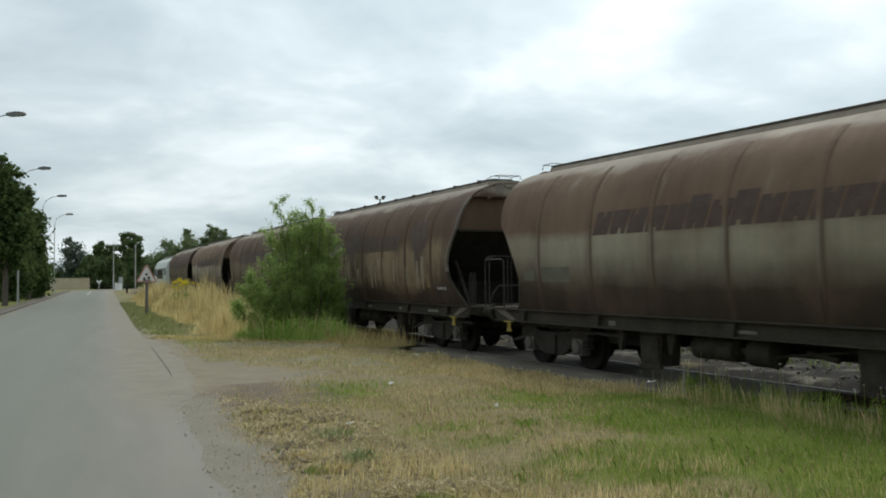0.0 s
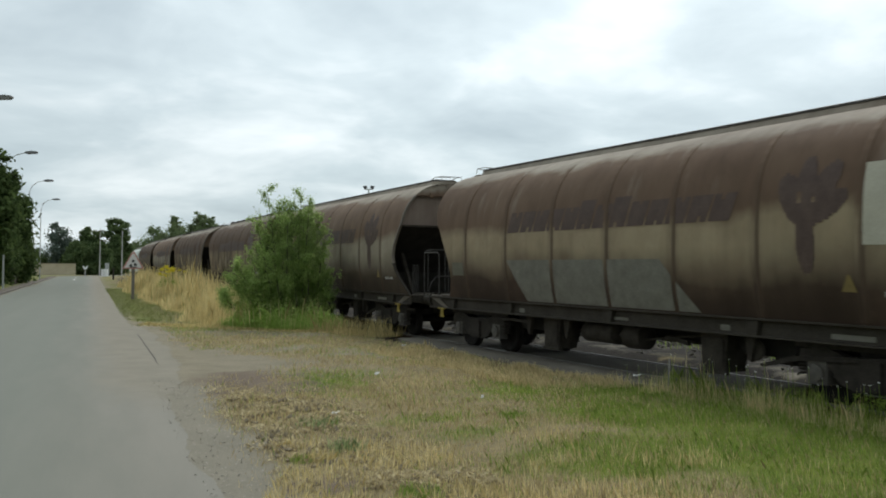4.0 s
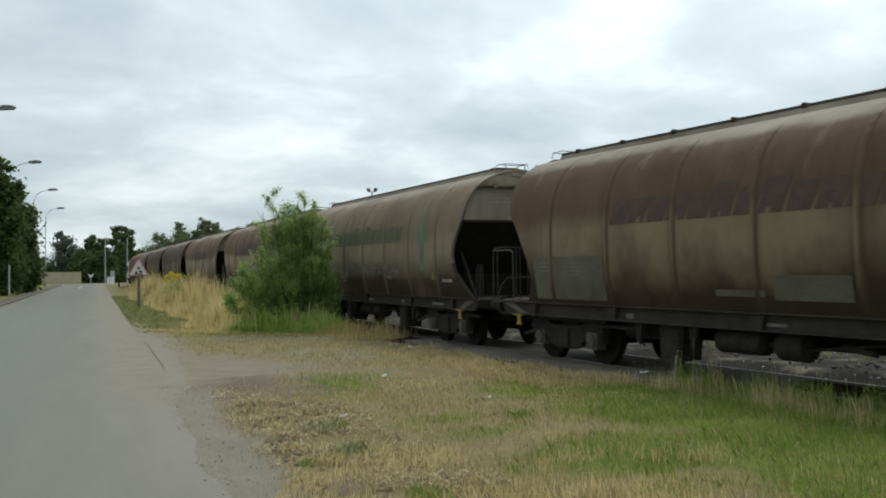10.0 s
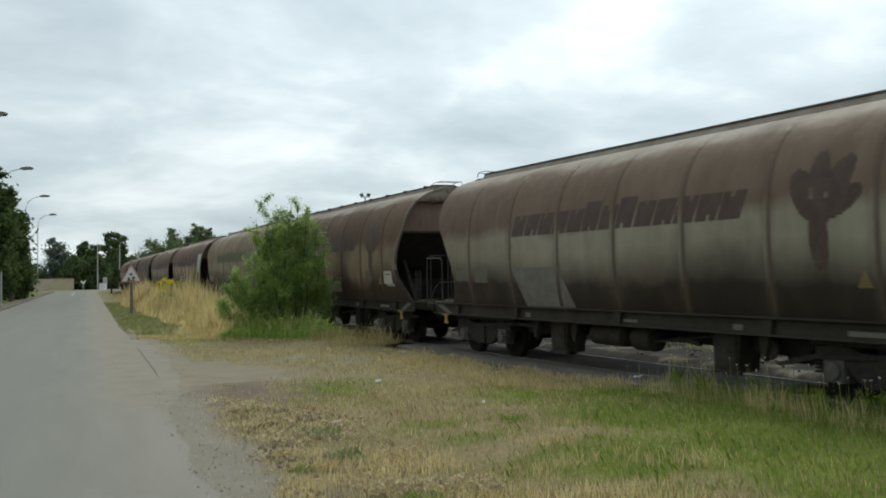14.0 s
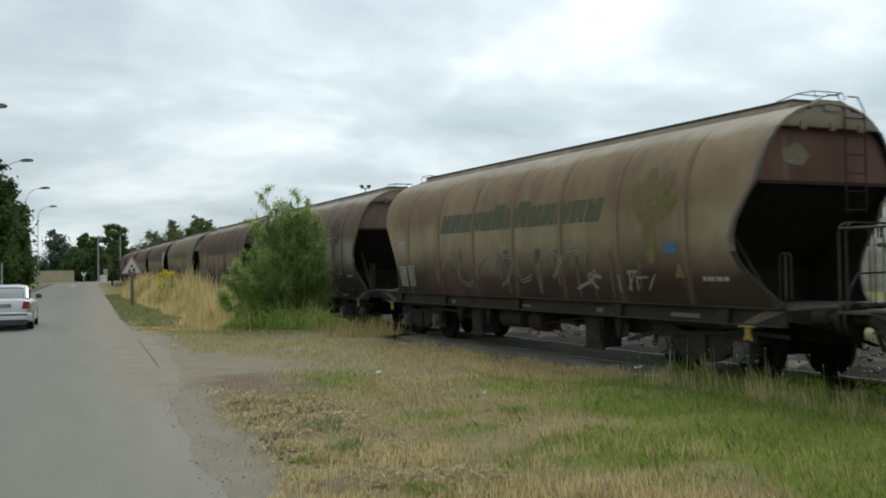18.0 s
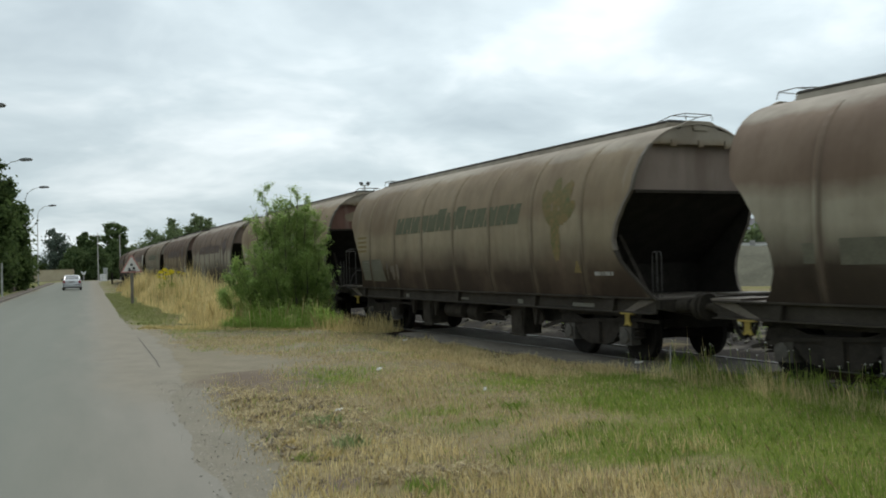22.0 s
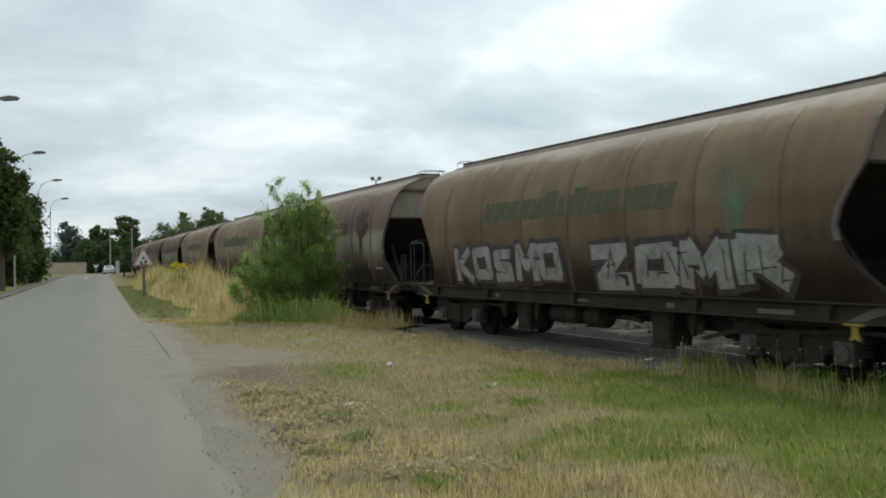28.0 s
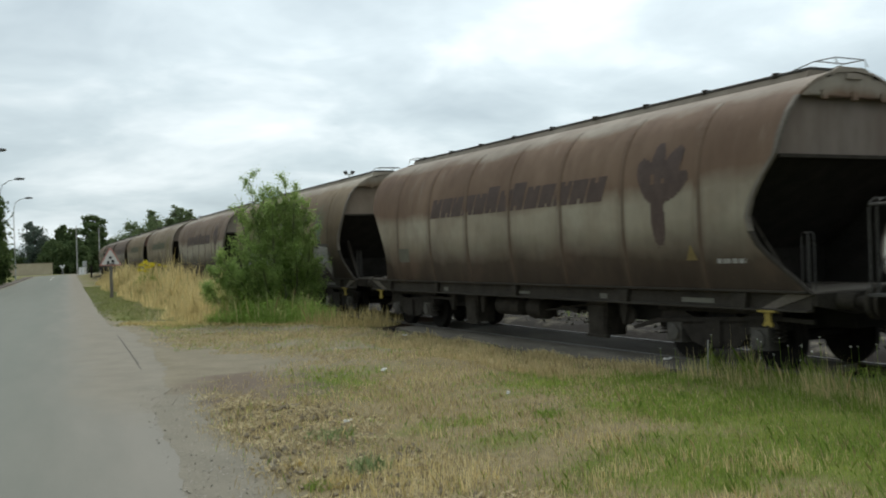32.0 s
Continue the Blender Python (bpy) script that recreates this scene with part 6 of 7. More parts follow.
def leaf_cloud(rng, centres, radii, n, size, squash=0.8, flat=1.0):
    """n small leaf faces spread over clumps."""
    c = np.array(centres)
    r = np.array(radii)
    pick = rng.choice(len(c), n, p=r**2 / (r**2).sum())
    d = rng.normal(size=(n, 3))
    d /= np.linalg.norm(d, axis=1)[:, None]
    rad = r[pick] * np.minimum(1.7, np.abs(rng.normal(0, 0.72, n)))
    p = c[pick] + d * rad[:, None] * np.array([1, 1, squash])
    u = rng.normal(size=(n, 3)) * np.array([1, 1, flat])
    u /= np.linalg.norm(u, axis=1)[:, None]
    v = np.cross(u, rng.normal(size=(n, 3)) * np.array([1, 1, 1 / flat]))
    v /= np.linalg.norm(v, axis=1)[:, None]
    s = size * rng.uniform(0.6, 1.3, n)[:, None]
    co = np.zeros((n, 4, 3))
    co[:, 0], co[:, 1], co[:, 2], co[:, 3] = p - u * s, p + v * s * 0.5, p + u * s, p - v * s * 0.5
    return co


BARK = surface("grey_brown_bark", (0.06, 0.05, 0.04), (0.13, 0.11, 0.09), 6, 40, 0.95)
LEAF_DARK = foliage("dark_tree_leaves", (0.042, 0.066, 0.024), (0.105, 0.15, 0.052), 0.25, 0.4)
LEAF_FAR = foliage("far_tree_leaves", (0.105, 0.145, 0.072), (0.205, 0.26, 0.125), 0.2, 0.4)
LEAF_GROUP = foliage("evergreen_leaves", (0.07, 0.105, 0.045), (0.15, 0.205, 0.085), 0.25, 0.4)
LEAF_CON = foliage("conifer_needles", (0.085, 0.115, 0.095), (0.16, 0.2, 0.16), 0.25, 0.4)
LEAF_BUSH = foliage("bush_leaves", (0.19, 0.28, 0.085), (0.42, 0.545, 0.185), 1.2, 0.62)


def tree(x, y, h, r, mat, seed, label, shape="round", n=3000, size=0.28, z0=0.18, category="tree"):
    rng = np.random.default_rng(seed)
    t = thing("tree", label, category, m=pose(x, y, -0.05))
    tr = Build().tube([(0, 0, -0.1), (0.05, 0, h * 0.3), (0.0, 0.08, h * 0.6), (0.03, 0, h * 0.92)], [h * 0.022, h * 0.017, h * 0.011, 0.02], 7)
    cen, rad = [], []
    for k in range(18 if shape != "column" else 14):
        f = z0 + (1 - z0) * (k + 0.5) / 18 if shape != "column" else z0 + (1 - z0) * (k + 0.5) / 14
        if shape == "round":
            w = r * math.sin(math.pi * min(1, (f - z0) / (1 - z0) * 0.85 + 0.12)) ** 0.7
        elif shape == "cone":
            w = r * (1.08 - (f - z0) / (1 - z0))
        else:
            w = r * (0.55 + 0.45 * math.sin(math.pi * (f - z0) / (1 - z0)))
        for j in range(3 if shape != "column" else 2):
            a = rng.uniform(0, 6.283)
            q = w * rng.uniform(0.25, 0.8)
            c = (q * math.cos(a), q * math.sin(a), h * f * rng.uniform(0.96, 1.02))
            cen.append(c)
            rad.append(max(0.18 * r, w * rng.uniform(0.28, 0.55)))
            if j == 0:
                tr.tube([(0, 0, c[2] * 0.72), (c[0] * 0.5, c[1] * 0.5, c[2] * 0.86), c], [h * 0.008, h * 0.005, 0.012], 5)
    part("trunk", tr.mesh("trunk", BARK, True), t)
    part("crown", fast_mesh("crown", leaf_cloud(rng, cen, rad, n, size, 0.75), mat), t)
    return t


def bush():
    rng = np.random.default_rng(31)
    t = thing("bush", "tall leafy green bush growing beside the rails", "bush", m=pose(-4.55, 29.5, -0.05))
    b = Build()
    cen, rad = [], []
    tips = ((-0.95, 0.1, 4.3), (-0.6, 0.3, 3.9), (-0.2, 0.2, 3.75), (0.2, 0.0, 4.2), (0.6, -0.2, 3.85), (0.95, 0.2, 3.4), (-1.25, -0.1, 3.3), (0.35, 0.5, 3.6), (1.2, -0.1, 2.6), (-0.2, -0.5, 3.3), (-0.75, 0.6, 2.9), (-1.35, 0.3, 2.5),
            (1.25, 0.3, 1.8), (-1.6, 0.2, 1.7), (-2.0, 0.0, 1.5), (-1.75, -0.4, 2.0), (0.65, -0.6, 2.2), (-0.6, -0.6, 2.2), (1.25, -0.2, 1.1), (-2.35, 0.1, 1.05), (0.1, -0.7, 1.5), (-1.2, -0.6, 1.3))
    for q in tips:
        q = (q[0] * (0.7 if q[0] > 0 else 1.0), q[1], q[2])
        st, tip = Vector((0.3 * q[0], 0.3 * q[1], 0)), Vector(q)
        mid = st.lerp(tip, 0.5) + Vector((0.12 * q[0] + rng.uniform(-0.1, 0.1), rng.uniform(-0.1, 0.1), 0.05))
        b.tube([st, mid, tip], [0.04, 0.025, 0.006], 5)
        for f in np.linspace(0.2, 1.0, 14):
            p = st.lerp(mid, f * 2) if f < 0.5 else mid.lerp(tip, f * 2 - 1)
            ln = (0.75 - 0.5 * f) * rng.uniform(0.7, 1.3)
            an = rng.uniform(0, 6.283)
            o = Vector((math.cos(an) * ln, math.sin(an) * ln * 0.8, ln * rng.uniform(0.35, 0.9)))
            b.tube([p, p + o], [0.009, 0.003], 3)
            for g in (0.25, 0.5, 0.75, 1.0):
                cen.append(tuple(p + o * g + Vector((rng.normal(0, 0.05), rng.normal(0, 0.05), 0))))
                rad.append(0.20 - 0.11 * g * (0.5 + 0.5 * f))
    # thin upright shoots over the crown
    for j in range(70):
        bx = rng.uniform(-1.05, 0.85)
        bz = 3.45 - 0.55 * abs(bx + 0.1) + rng.uniform(-0.7, 0.1)
        ln = rng.uniform(0.35, 0.8)
        p, o = Vector((bx, rng.uniform(-0.3, 0.4), bz)), Vector((rng.normal(0, 0.12) + 0.12 * bx, rng.normal(0, 0.1), ln))
        b.tube([p, p + o], [0.007, 0.002], 3)
        for g in (0.15, 0.35, 0.55, 0.75, 0.95):
            cen.append(tuple(p + o * g))
            rad.append(0.085 - 0.05 * g)
    # the thick inside of the bush, and the low shoulder on its road side
    for cx, cz, rx, rz, num in ((0.12, 2.3, 0.62, 1.25, 90), (0.1, 1.1, 0.85, 0.8, 60), (-1.1, 1.0, 0.85, 0.65, 40)):
        for j in range(num):
            v = rng.normal(size=3)
            v *= rng.random() ** 0.4 / np.linalg.norm(v)
            cen.append((cx + rx * v[0], 0.1 + 0.55 * v[1], cz + rz * v[2]))
            rad.append(rng.uniform(0.10, 0.2))
    part("branchwork", b.mesh("branchwork", BARK, True), t)
    part("leaves", fast_mesh("leaves", leaf_cloud(rng, cen, rad, 165000, 0.027, 1.3, 0.45), LEAF_BUSH), t)


def yellow_weed():
    rng = np.random.default_rng(17)
    t = thing("ragwort", "tall weed with yellow flower heads among the straw", "wild flower", m=pose(-14.2, 50.0, -0.05))
    b, cen = Build(), []
    for k in range(16):
        x, y, z = rng.uniform(-0.6, 0.6), rng.uniform(-0.5, 0.5), rng.uniform(1.4, 1.95)
        b.tube([(x * 0.6, y * 0.6, 0), (x, y, z)], [0.012, 0.006], 4)
        cen.append((x, y, z))
    part("stalks", b.mesh("stalks", REED), t)
    part("leaves", fast_mesh("leaves", leaf_cloud(rng, [(c[0], c[1], c[2] * 0.6) for c in cen], [0.28] * len(cen), 420, 0.05), REED), t)
    part("flowers", fast_mesh("flowers", leaf_cloud(rng, cen, [0.13] * len(cen), 1300, 0.04, 0.5), foliage("yellow_petals", (0.55, 0.46, 0.03), (0.8, 0.68, 0.06), 3)), t)


def build_litter_and_tufts():
    rng = np.random.default_rng(23)
    n = 26000
    x, y = rng.uniform(-3.9, 0.9, n), 8.0 + 6.4 * rng.random(n) ** 1.2
    e = np.array([(p - road_mid(q)) * 0.937 - ROAD_HALF for p, q in zip(x, y)])
    cl = np.array([fbm(p, q, 1.5, 41) for p, q in zip(x, y)])
    k = (e > 0.35) & (e < 1.75 + 0.8 * cl) & (cl + rng.normal(0, 0.2, n) > 0.06)
    x, y = x[k], y[k]
    cen = np.stack([x, y, rng.uniform(-0.035, 0.025, len(x)) + 0.08 * np.clip(cl[k], 0, 1)], -1)
    co = leaf_cloud(rng, cen, np.full(len(x), 0.035), len(x), 0.024, 0.6, 0.6)
    mat = foliage("dead_leaf_bits", (0.30, 0.245, 0.145), (0.66, 0.57, 0.36), 1.5, 0.45)
    tagged(new("leaf_litter", fast_mesh("leaf_litter", co, mat)), "crumbled dry leaf litter and clods beside the road", "leaf litter", kind="stuff")
    # crumbling clods of soil
    b = Build()
    for j in range(700):
        q = 7.6 + 6.0 * rng.random() ** 1.2
        p = road_mid(q) + (ROAD_HALF + rng.uniform(0.55, 2.0)) / 0.937
        r = rng.uniform(0.012, 0.034) * (1.5 if rng.random() < 0.08 else 1)
        if fbm(p, q, 1.6, 77) < -0.05:
            continue
        c = rng.uniform(0.6, 1.25, 6) * r
        i = len(b.v)
        b.v += [(p + c[0], q, -0.01), (p, q + c[1], -0.012), (p - c[2], q, -0.01), (p, q - c[3], -0.012), (p + 0.3 * c[4] - 0.2 * r, q, -0.02 + c[5] * 1.3), (p, q, -0.05)]
        for m in range(4):
            b.f += [(i + m, i + (m + 1) % 4, i + 4), (i + (m + 1) % 4, i + m, i + 5)]
    tagged(new("clods", b.mesh("clods", surface("dry_soil_clods", (0.15, 0.122, 0.084), (0.33, 0.275, 0.19), 3, 40, 0.95))), "small dry clods of brown soil in the litter", "clods", kind="stuff")
    n = 900
    y = 7.5 + 8 * rng.random(n) ** 1.3
    x = np.array([road_mid(q) + (ROAD_HALF + rng.uniform(-0.28, 0.5)) / 0.937 for q in y])
    cen = np.stack([x, y, np.full(n, 0.0)], -1)
    co = leaf_cloud(rng, cen, np.full(n, 0.01), n, 0.014, 0.6, 0.25)
    tagged(new("gravel", fast_mesh("gravel", co, surface("pale_gravel", (0.20, 0.187, 0.158), (0.42, 0.40, 0.35), 6, 40, 0.9))), "loose pale gravel on the road's shoulder", "gravel", kind="stuff")
    n = 17000
    x, y = rng.uniform(-1.4, 4.6, n), 7.0 + 4.2 * rng.random(n) ** 1.3
    cl = np.array([fbm(p, q, 0.9, 51) for p, q in zip(x, y)])
    k = cl + rng.normal(0, 0.16, n) + 0.16 * (9.2 - y) - 0.13 * np.clip(x - 0.4, 0, 4) > 0.12
    m = int(k.sum())
    blades("wispy_straw", x[k], y[k], np.full(m, -0.03), 0.05 + 0.11 * rng.random(m) ** 1.4, rng.uniform(0.0035, 0.0065, m), rng.uniform(0.1, 0.7, m), SEED, "wispy pale grass stalks standing in the lawn", rng)
    for tx, ty, h, m, wide, sd in ((-1.42, 11.15, 0.12, COOL, 0.28, 1), (-0.97, 9.7, 0.15, COOL, 0.2, 2), (-1.15, 9.2, 0.12, TALL, 0.16, 3), (-0.16, 7.75, 0.13, LUSH, 0.2, 4), (-1.35, 9.1, 0.1, REED, 0.12, 5), (1.9, 8.6, 0.1, GRASS, 0.16, 6), (-1.6, 9.9, 0.08, TALL, 0.16, 8), (0.9, 12.1, 0.09, LUSH, 0.2, 9)):
        r2 = np.random.default_rng(sd)
        k = int(520 * wide)
        ang, rad = r2.uniform(0, 6.283, k), wide * r2.random(k) ** 0.7
        blades("grass_tuft", tx + rad * np.cos(ang), ty + rad * np.sin(ang), np.full(k, -0.03), h * r2.uniform(0.5, 1.1, k), r2.uniform(0.005, 0.009, k), r2.uniform(0.2, 1.1, k), m, "small tuft of coarse grass on the verge", r2)


def build_trees():
    dark = "tall dark broadleaf tree beyond the footpath"
    for x, y, h, r, sd, n, z0 in ((-30.9, 64.6, 10.2, 2.1, 2, 15000, 0.24), (-38.6, 85.2, 9.6, 1.65, 3, 11000, 0.24), (-37.5, 78, 10.8, 2.2, 9, 9000, 0.15), (-51.5, 107, 9.0, 3.0, 4, 6000, 0.08)):
        tree(x, y, h, r, LEAF_DARK, sd, dark, n=n, size=0.19, z0=z0)
    for x, y, h, r, sd in ((-48.4, 103, 7.2, 1.7, 10), (-52.9, 117, 5.6, 2.0, 5), (-54.6, 121, 6.4, 2.3, 6), (-58, 124, 6.8, 3.0, 8), (-40.7, 90.5, 5.0, 1.9, 61), (-36.9, 78.5, 4.6, 2.0, 62), (-48.6, 104.5, 6.2, 1.7, 63), (-79.5, 187, 5.2, 2.8, 64), (-75.6, 187, 4.6, 2.8, 65), (-71.8, 187, 5.0, 2.8, 66)):
        tree(x, y, h, r, LEAF_DARK, sd, "dark shrub in the hedge beyond the footpath", n=6000, size=0.2, z0=0.05, category="shrub")
    tree(-74.4, 183, 10.2, 3.3, LEAF_CON, 11, "blue-grey spreading conifer behind the wall", "round", 7000, 0.25, 0.06)
    for x, y, h, r, sd, sh in ((-72.4, 190, 8.6, 2.0, 12, "cone"), (-70.6, 188, 9.6, 2.1, 13, "cone"), (-68.6, 187, 8.8, 1.9, 14, "column"), (-66.2, 190, 11.1, 1.9, 15, "column"), (-64.9, 191, 11.3, 1.7, 16, "column"), (-70, 181, 6.4, 2.3, 17, "round"), (-66.2, 182, 6.3, 2.3, 18, "round"), (-64.2, 186, 8.2, 1.7, 19, "cone")):
        tree(x, y, h, r * 1.1, LEAF_GROUP, sd, "dark evergreen in a dense group", sh, 15000, 0.30, 0.03)
    for x, y, h, r, sd, sh in ((-79, 238, 6.4, 4.5, 20, "round"), (-74.5, 235, 8.2, 4.2, 21, "round"), (-70, 236, 13.0, 4.6, 22, "round"), (-65.5, 240, 14.2, 4.6, 23, "round"), (-61.5, 236, 13.2, 4.2, 27, "round"), (-66.8, 244, 16.2, 2.0, 24, "column"),
                               (-57.8, 240, 15.6, 3.8, 25, "round"), (-59.2, 236, 17.0, 2.0, 26, "column"), (-54.5, 236, 13.5, 3.8, 28, "round"), (-56.4, 229, 15.6, 1.6, 29, "column"), (-54.6, 231, 15.2, 1.5, 30, "column"), (-50, 236, 12.5, 3.6, 31, "round"), (-45, 240, 11.5, 4, 32, "round")):
        tree(x - 2.0, y, h * 0.93, r * 1.12, LEAF_FAR, sd, "grey-green tree on the far side of the line", sh, 9000, 0.27, 0.08)
    rng = np.random.default_rng(77)
    t = thing("bare_shrub", "leafless twiggy shrub behind the line", "shrub", m=pose(-9.3, 47, -0.05))
    b = Build()
    for k in range(22):
        a = rng.uniform(-0.9, 0.9)
        z = rng.uniform(3.4, 4.6)
        b.tube([(a * 0.2, 0, 0), (a * 0.5, rng.uniform(-0.2, 0.2), z * 0.6), (a, rng.uniform(-0.4, 0.4), z)], [0.03, 0.018, 0.006], 4)
        b.tube([(a * 0.6, 0, z * 0.7), (a * 0.6 + rng.uniform(-0.4, 0.4), 0.2, z * 0.95)], [0.012, 0.005], 3)
    part("twigs", b.mesh("twigs", surface("dry_twig", (0.16, 0.14, 0.12), (0.26, 0.24, 0.21), 5, 30, 0.9)), t)


build_grass()
build_tall_grass()
bush()
yellow_weed()
build_litter_and_tufts()
build_trees()


# ---------- street furniture ----------
GALV = surface("grey_galvanised_steel", (0.30, 0.31, 0.30), (0.42, 0.43, 0.42), 4, 40, 0.5, 0.2)
PALE = surface("pale_concrete", (0.34, 0.335, 0.315), (0.48, 0.47, 0.44), 3, 30, 0.85)
CONC = surface("weathered_concrete", (0.24, 0.235, 0.22), (0.38, 0.37, 0.345), 3, 30, 0.9)


def street_lamp():
    t = thing("street_lamp", "tall grey steel street lamp with a curved arm", "street lamp", "street lamps along the road")
    part("post", Build().tube([(0, 0, -0.1), (0, 0, 4), (0, 0, 8.2)], [0.075, 0.06, 0.045], 10).mesh("post", GALV, True), t)
    part("arm", Build().tube([(0, 0, 8.2), (0.05, 0, 8.9), (0.3, 0, 9.5), (0.8, 0, 9.85), (1.5, 0, 10.0)], [0.045, 0.04, 0.035, 0.03, 0.028], 8).mesh("arm", GALV, True), t)
    part("lantern", Build().prism([(1.4, 9.95), (1.5, 10.08), (1.9, 10.14), (2.3, 10.1), (2.35, 10.02), (2.25, 9.93), (1.6, 9.9)], -0.14, 0.14, "y").mesh("lantern", surface("lantern_housing", (0.12, 0.12, 0.12), (0.2, 0.2, 0.2), 4, 30, 0.5)), t)
    return t


def place_lamps():
    yaw = -20.4
    first = street_lamp()
    spots = [(-23.4, 46.0), (-31.8, 68.5), (-40.0, 91.2), (-49.8, 117.0)]
    first.matrix_basis = pose(*spots[0], 0, 0, 0, yaw + 20)
    for x, y in spots[1:]:
        copy_thing(first, pose(x, y, 0, 0, 0, yaw + 20))


def poles():
    for x, y, h in ((-62.3, 172.0, 8.6), (-57.6, 170.0, 8.2)):
        t = thing("utility_pole", "slim grey concrete utility pole", "utility pole", "utility poles")
        t.matrix_basis = pose(x, y, 0)
        part("pole", Build().tube([(0, 0, -0.2), (0, 0, h)], [0.13, 0.07], 8).mesh("pole", PALE, True), t)
        part("bracket", Build().box(-0.25, 0.25, -0.04, 0.04, h - 0.4, h - 0.32).mesh("bracket", GALV), t)


def floodlight_mast():
    t = thing("floodlight_mast", "slim mast with two floodlights behind the train", "floodlight mast", m=pose(-7.05, 90, 0))
    part("mast", Build().tube([(0, 0, -0.1), (0, 0, 9.38)], [0.13, 0.07], 8).mesh("mast", GALV, True), t)
    part("crossarm", Build().box(-0.4, 0.4, -0.05, 0.05, 9.34, 9.42).mesh("crossarm", GALV), t)
    hous = surface("floodlight_housing", (0.06, 0.06, 0.06), (0.12, 0.12, 0.12), 4, 30, 0.5)
    for s in (1, -1):
        part("floodlight", Build().prism([(s * 0.12, 9.5), (s * 0.42, 9.38), (s * 0.55, 9.66), (s * 0.22, 9.72)], -0.18, 0.18, "y").mesh("floodlight", hous), t)


def warning_sign():
    t = thing("warning_sign", "red-bordered triangular warning sign on a grey post", "road sign", m=pose(-17.0, 52, 0, 0, 0, 12))
    part("post", Build().box(-0.08, 0.08, 0.03, 0.13, -0.2, 2.4).mesh("post", surface("weathered_post_wood", (0.10, 0.092, 0.078), (0.19, 0.175, 0.15), 4, 30, 0.9)), t)
    tri = lambda r: [(-r * 0.866, 2.02 - r * 0.5), (r * 0.866, 2.02 - r * 0.5), (r * 0.08, 2.02 + r * 0.94), (-r * 0.08, 2.02 + r * 0.94)]
    part("panel", Build().prism(tri(0.66), 0.0, 0.03, "y").mesh("panel", surface("faded_sign_red", (0.36, 0.16, 0.14), (0.48, 0.25, 0.21), 4, 30, 0.6)), t, "faded red border")
    part("face", Build().prism(tri(0.53), -0.006, -0.001, "y").mesh("face", surface("sign_white", (0.52, 0.5, 0.47), (0.62, 0.61, 0.58), 3, 30, 0.6)), t, "white face")
    ink = surface("sign_black", (0.02, 0.02, 0.02), (0.05, 0.05, 0.05), 4, 30, 0.7)
    part("symbol", Build().disc(-0.12, 1.88, [(-0.012, 0.075), (-0.007, 0.075)], 10).disc(0.12, 1.92, [(-0.012, 0.085), (-0.007, 0.085)], 10).disc(0.0, 2.12, [(-0.012, 0.075), (-0.007, 0.075)], 10).box(-0.2, 0.22, -0.012, -0.007, 1.76, 1.81).mesh("symbol", ink), t, "small black symbol")
    part("clamp", Build().box(-0.07, 0.07, 0.02, 0.1, 1.7, 1.76).box(-0.07, 0.07, 0.02, 0.1, 2.2, 2.26).mesh("clamp", GALV), t)


def far_roadside():
    wh = surface("white_painted_metal", (0.62, 0.62, 0.6), (0.78, 0.78, 0.76), 3, 30, 0.5)
    t = thing("roadside_cabinet", "white roadside cabinet at the bend", "utility cabinet", m=pose(-58.9, 165, 0))
    part("cabinet", Build().box(-0.5, 0.5, -0.3, 0.3, 0, 1.15).mesh("cabinet", wh), t)
    part("top", Build().box(-0.54, 0.54, -0.34, 0.34, 1.15, 1.22).mesh("top", wh), t)
    part("door_seam", Build().box(-0.01, 0.01, -0.31, -0.302, 0.1, 1.1).mesh("door_seam", MAT["under"]), t)
    t = thing("grey_bollard_box", "grey box behind the white cabinet", "utility box", m=pose(-59.2, 167, 0))
    part("box", Build().box(-0.28, 0.28, -0.25, 0.25, 0, 2.3).mesh("box", GALV), t)
    t = thing("direction_post", "pale Y-shaped marker post at the roadside", "road sign", m=pose(-62.5, 165.5, 0))
    part("post", Build().box(-0.08, 0.08, -0.06, 0.06, -0.1, 1.2).mesh("post", CONC), t)
    part("board", Build().prism([(-0.18, 1.15), (0.18, 1.15), (0.5, 1.75), (0.25, 1.75), (0, 1.4), (-0.25, 1.75), (-0.5, 1.75)], -0.04, 0.04, "y").mesh("board", wh), t)
    t = thing("marker_post", "short dark marker post on the verge", "post", m=pose(-45.2, 130, 0))
    part("post", Build().tube([(0, 0, -0.1), (0, 0, 1.45), (0, 0, 1.5)], [0.12, 0.12, 0.06], 8).mesh("post", MAT["sole"], True), t)
    sand = surface("sandy_wall_render", (0.36, 0.30, 0.21), (0.50, 0.43, 0.32), 0.8, 12, 0.95)
    t = thing("garden_wall", "sandy beige boundary wall under the trees", "wall", m=pose(-71.5, 176, 0, 0, 0, -4))
    part("wall", Build().box(-8.3, 3.3, -0.15, 0.15, -0.1, 2.15).mesh("wall", sand), t)
    part("coping", Build().box(-8.35, 3.35, -0.2, 0.2, 2.15, 2.22).mesh("coping", surface("wall_coping", (0.16, 0.13, 0.09), (0.24, 0.2, 0.14), 2, 20, 0.9)), t)


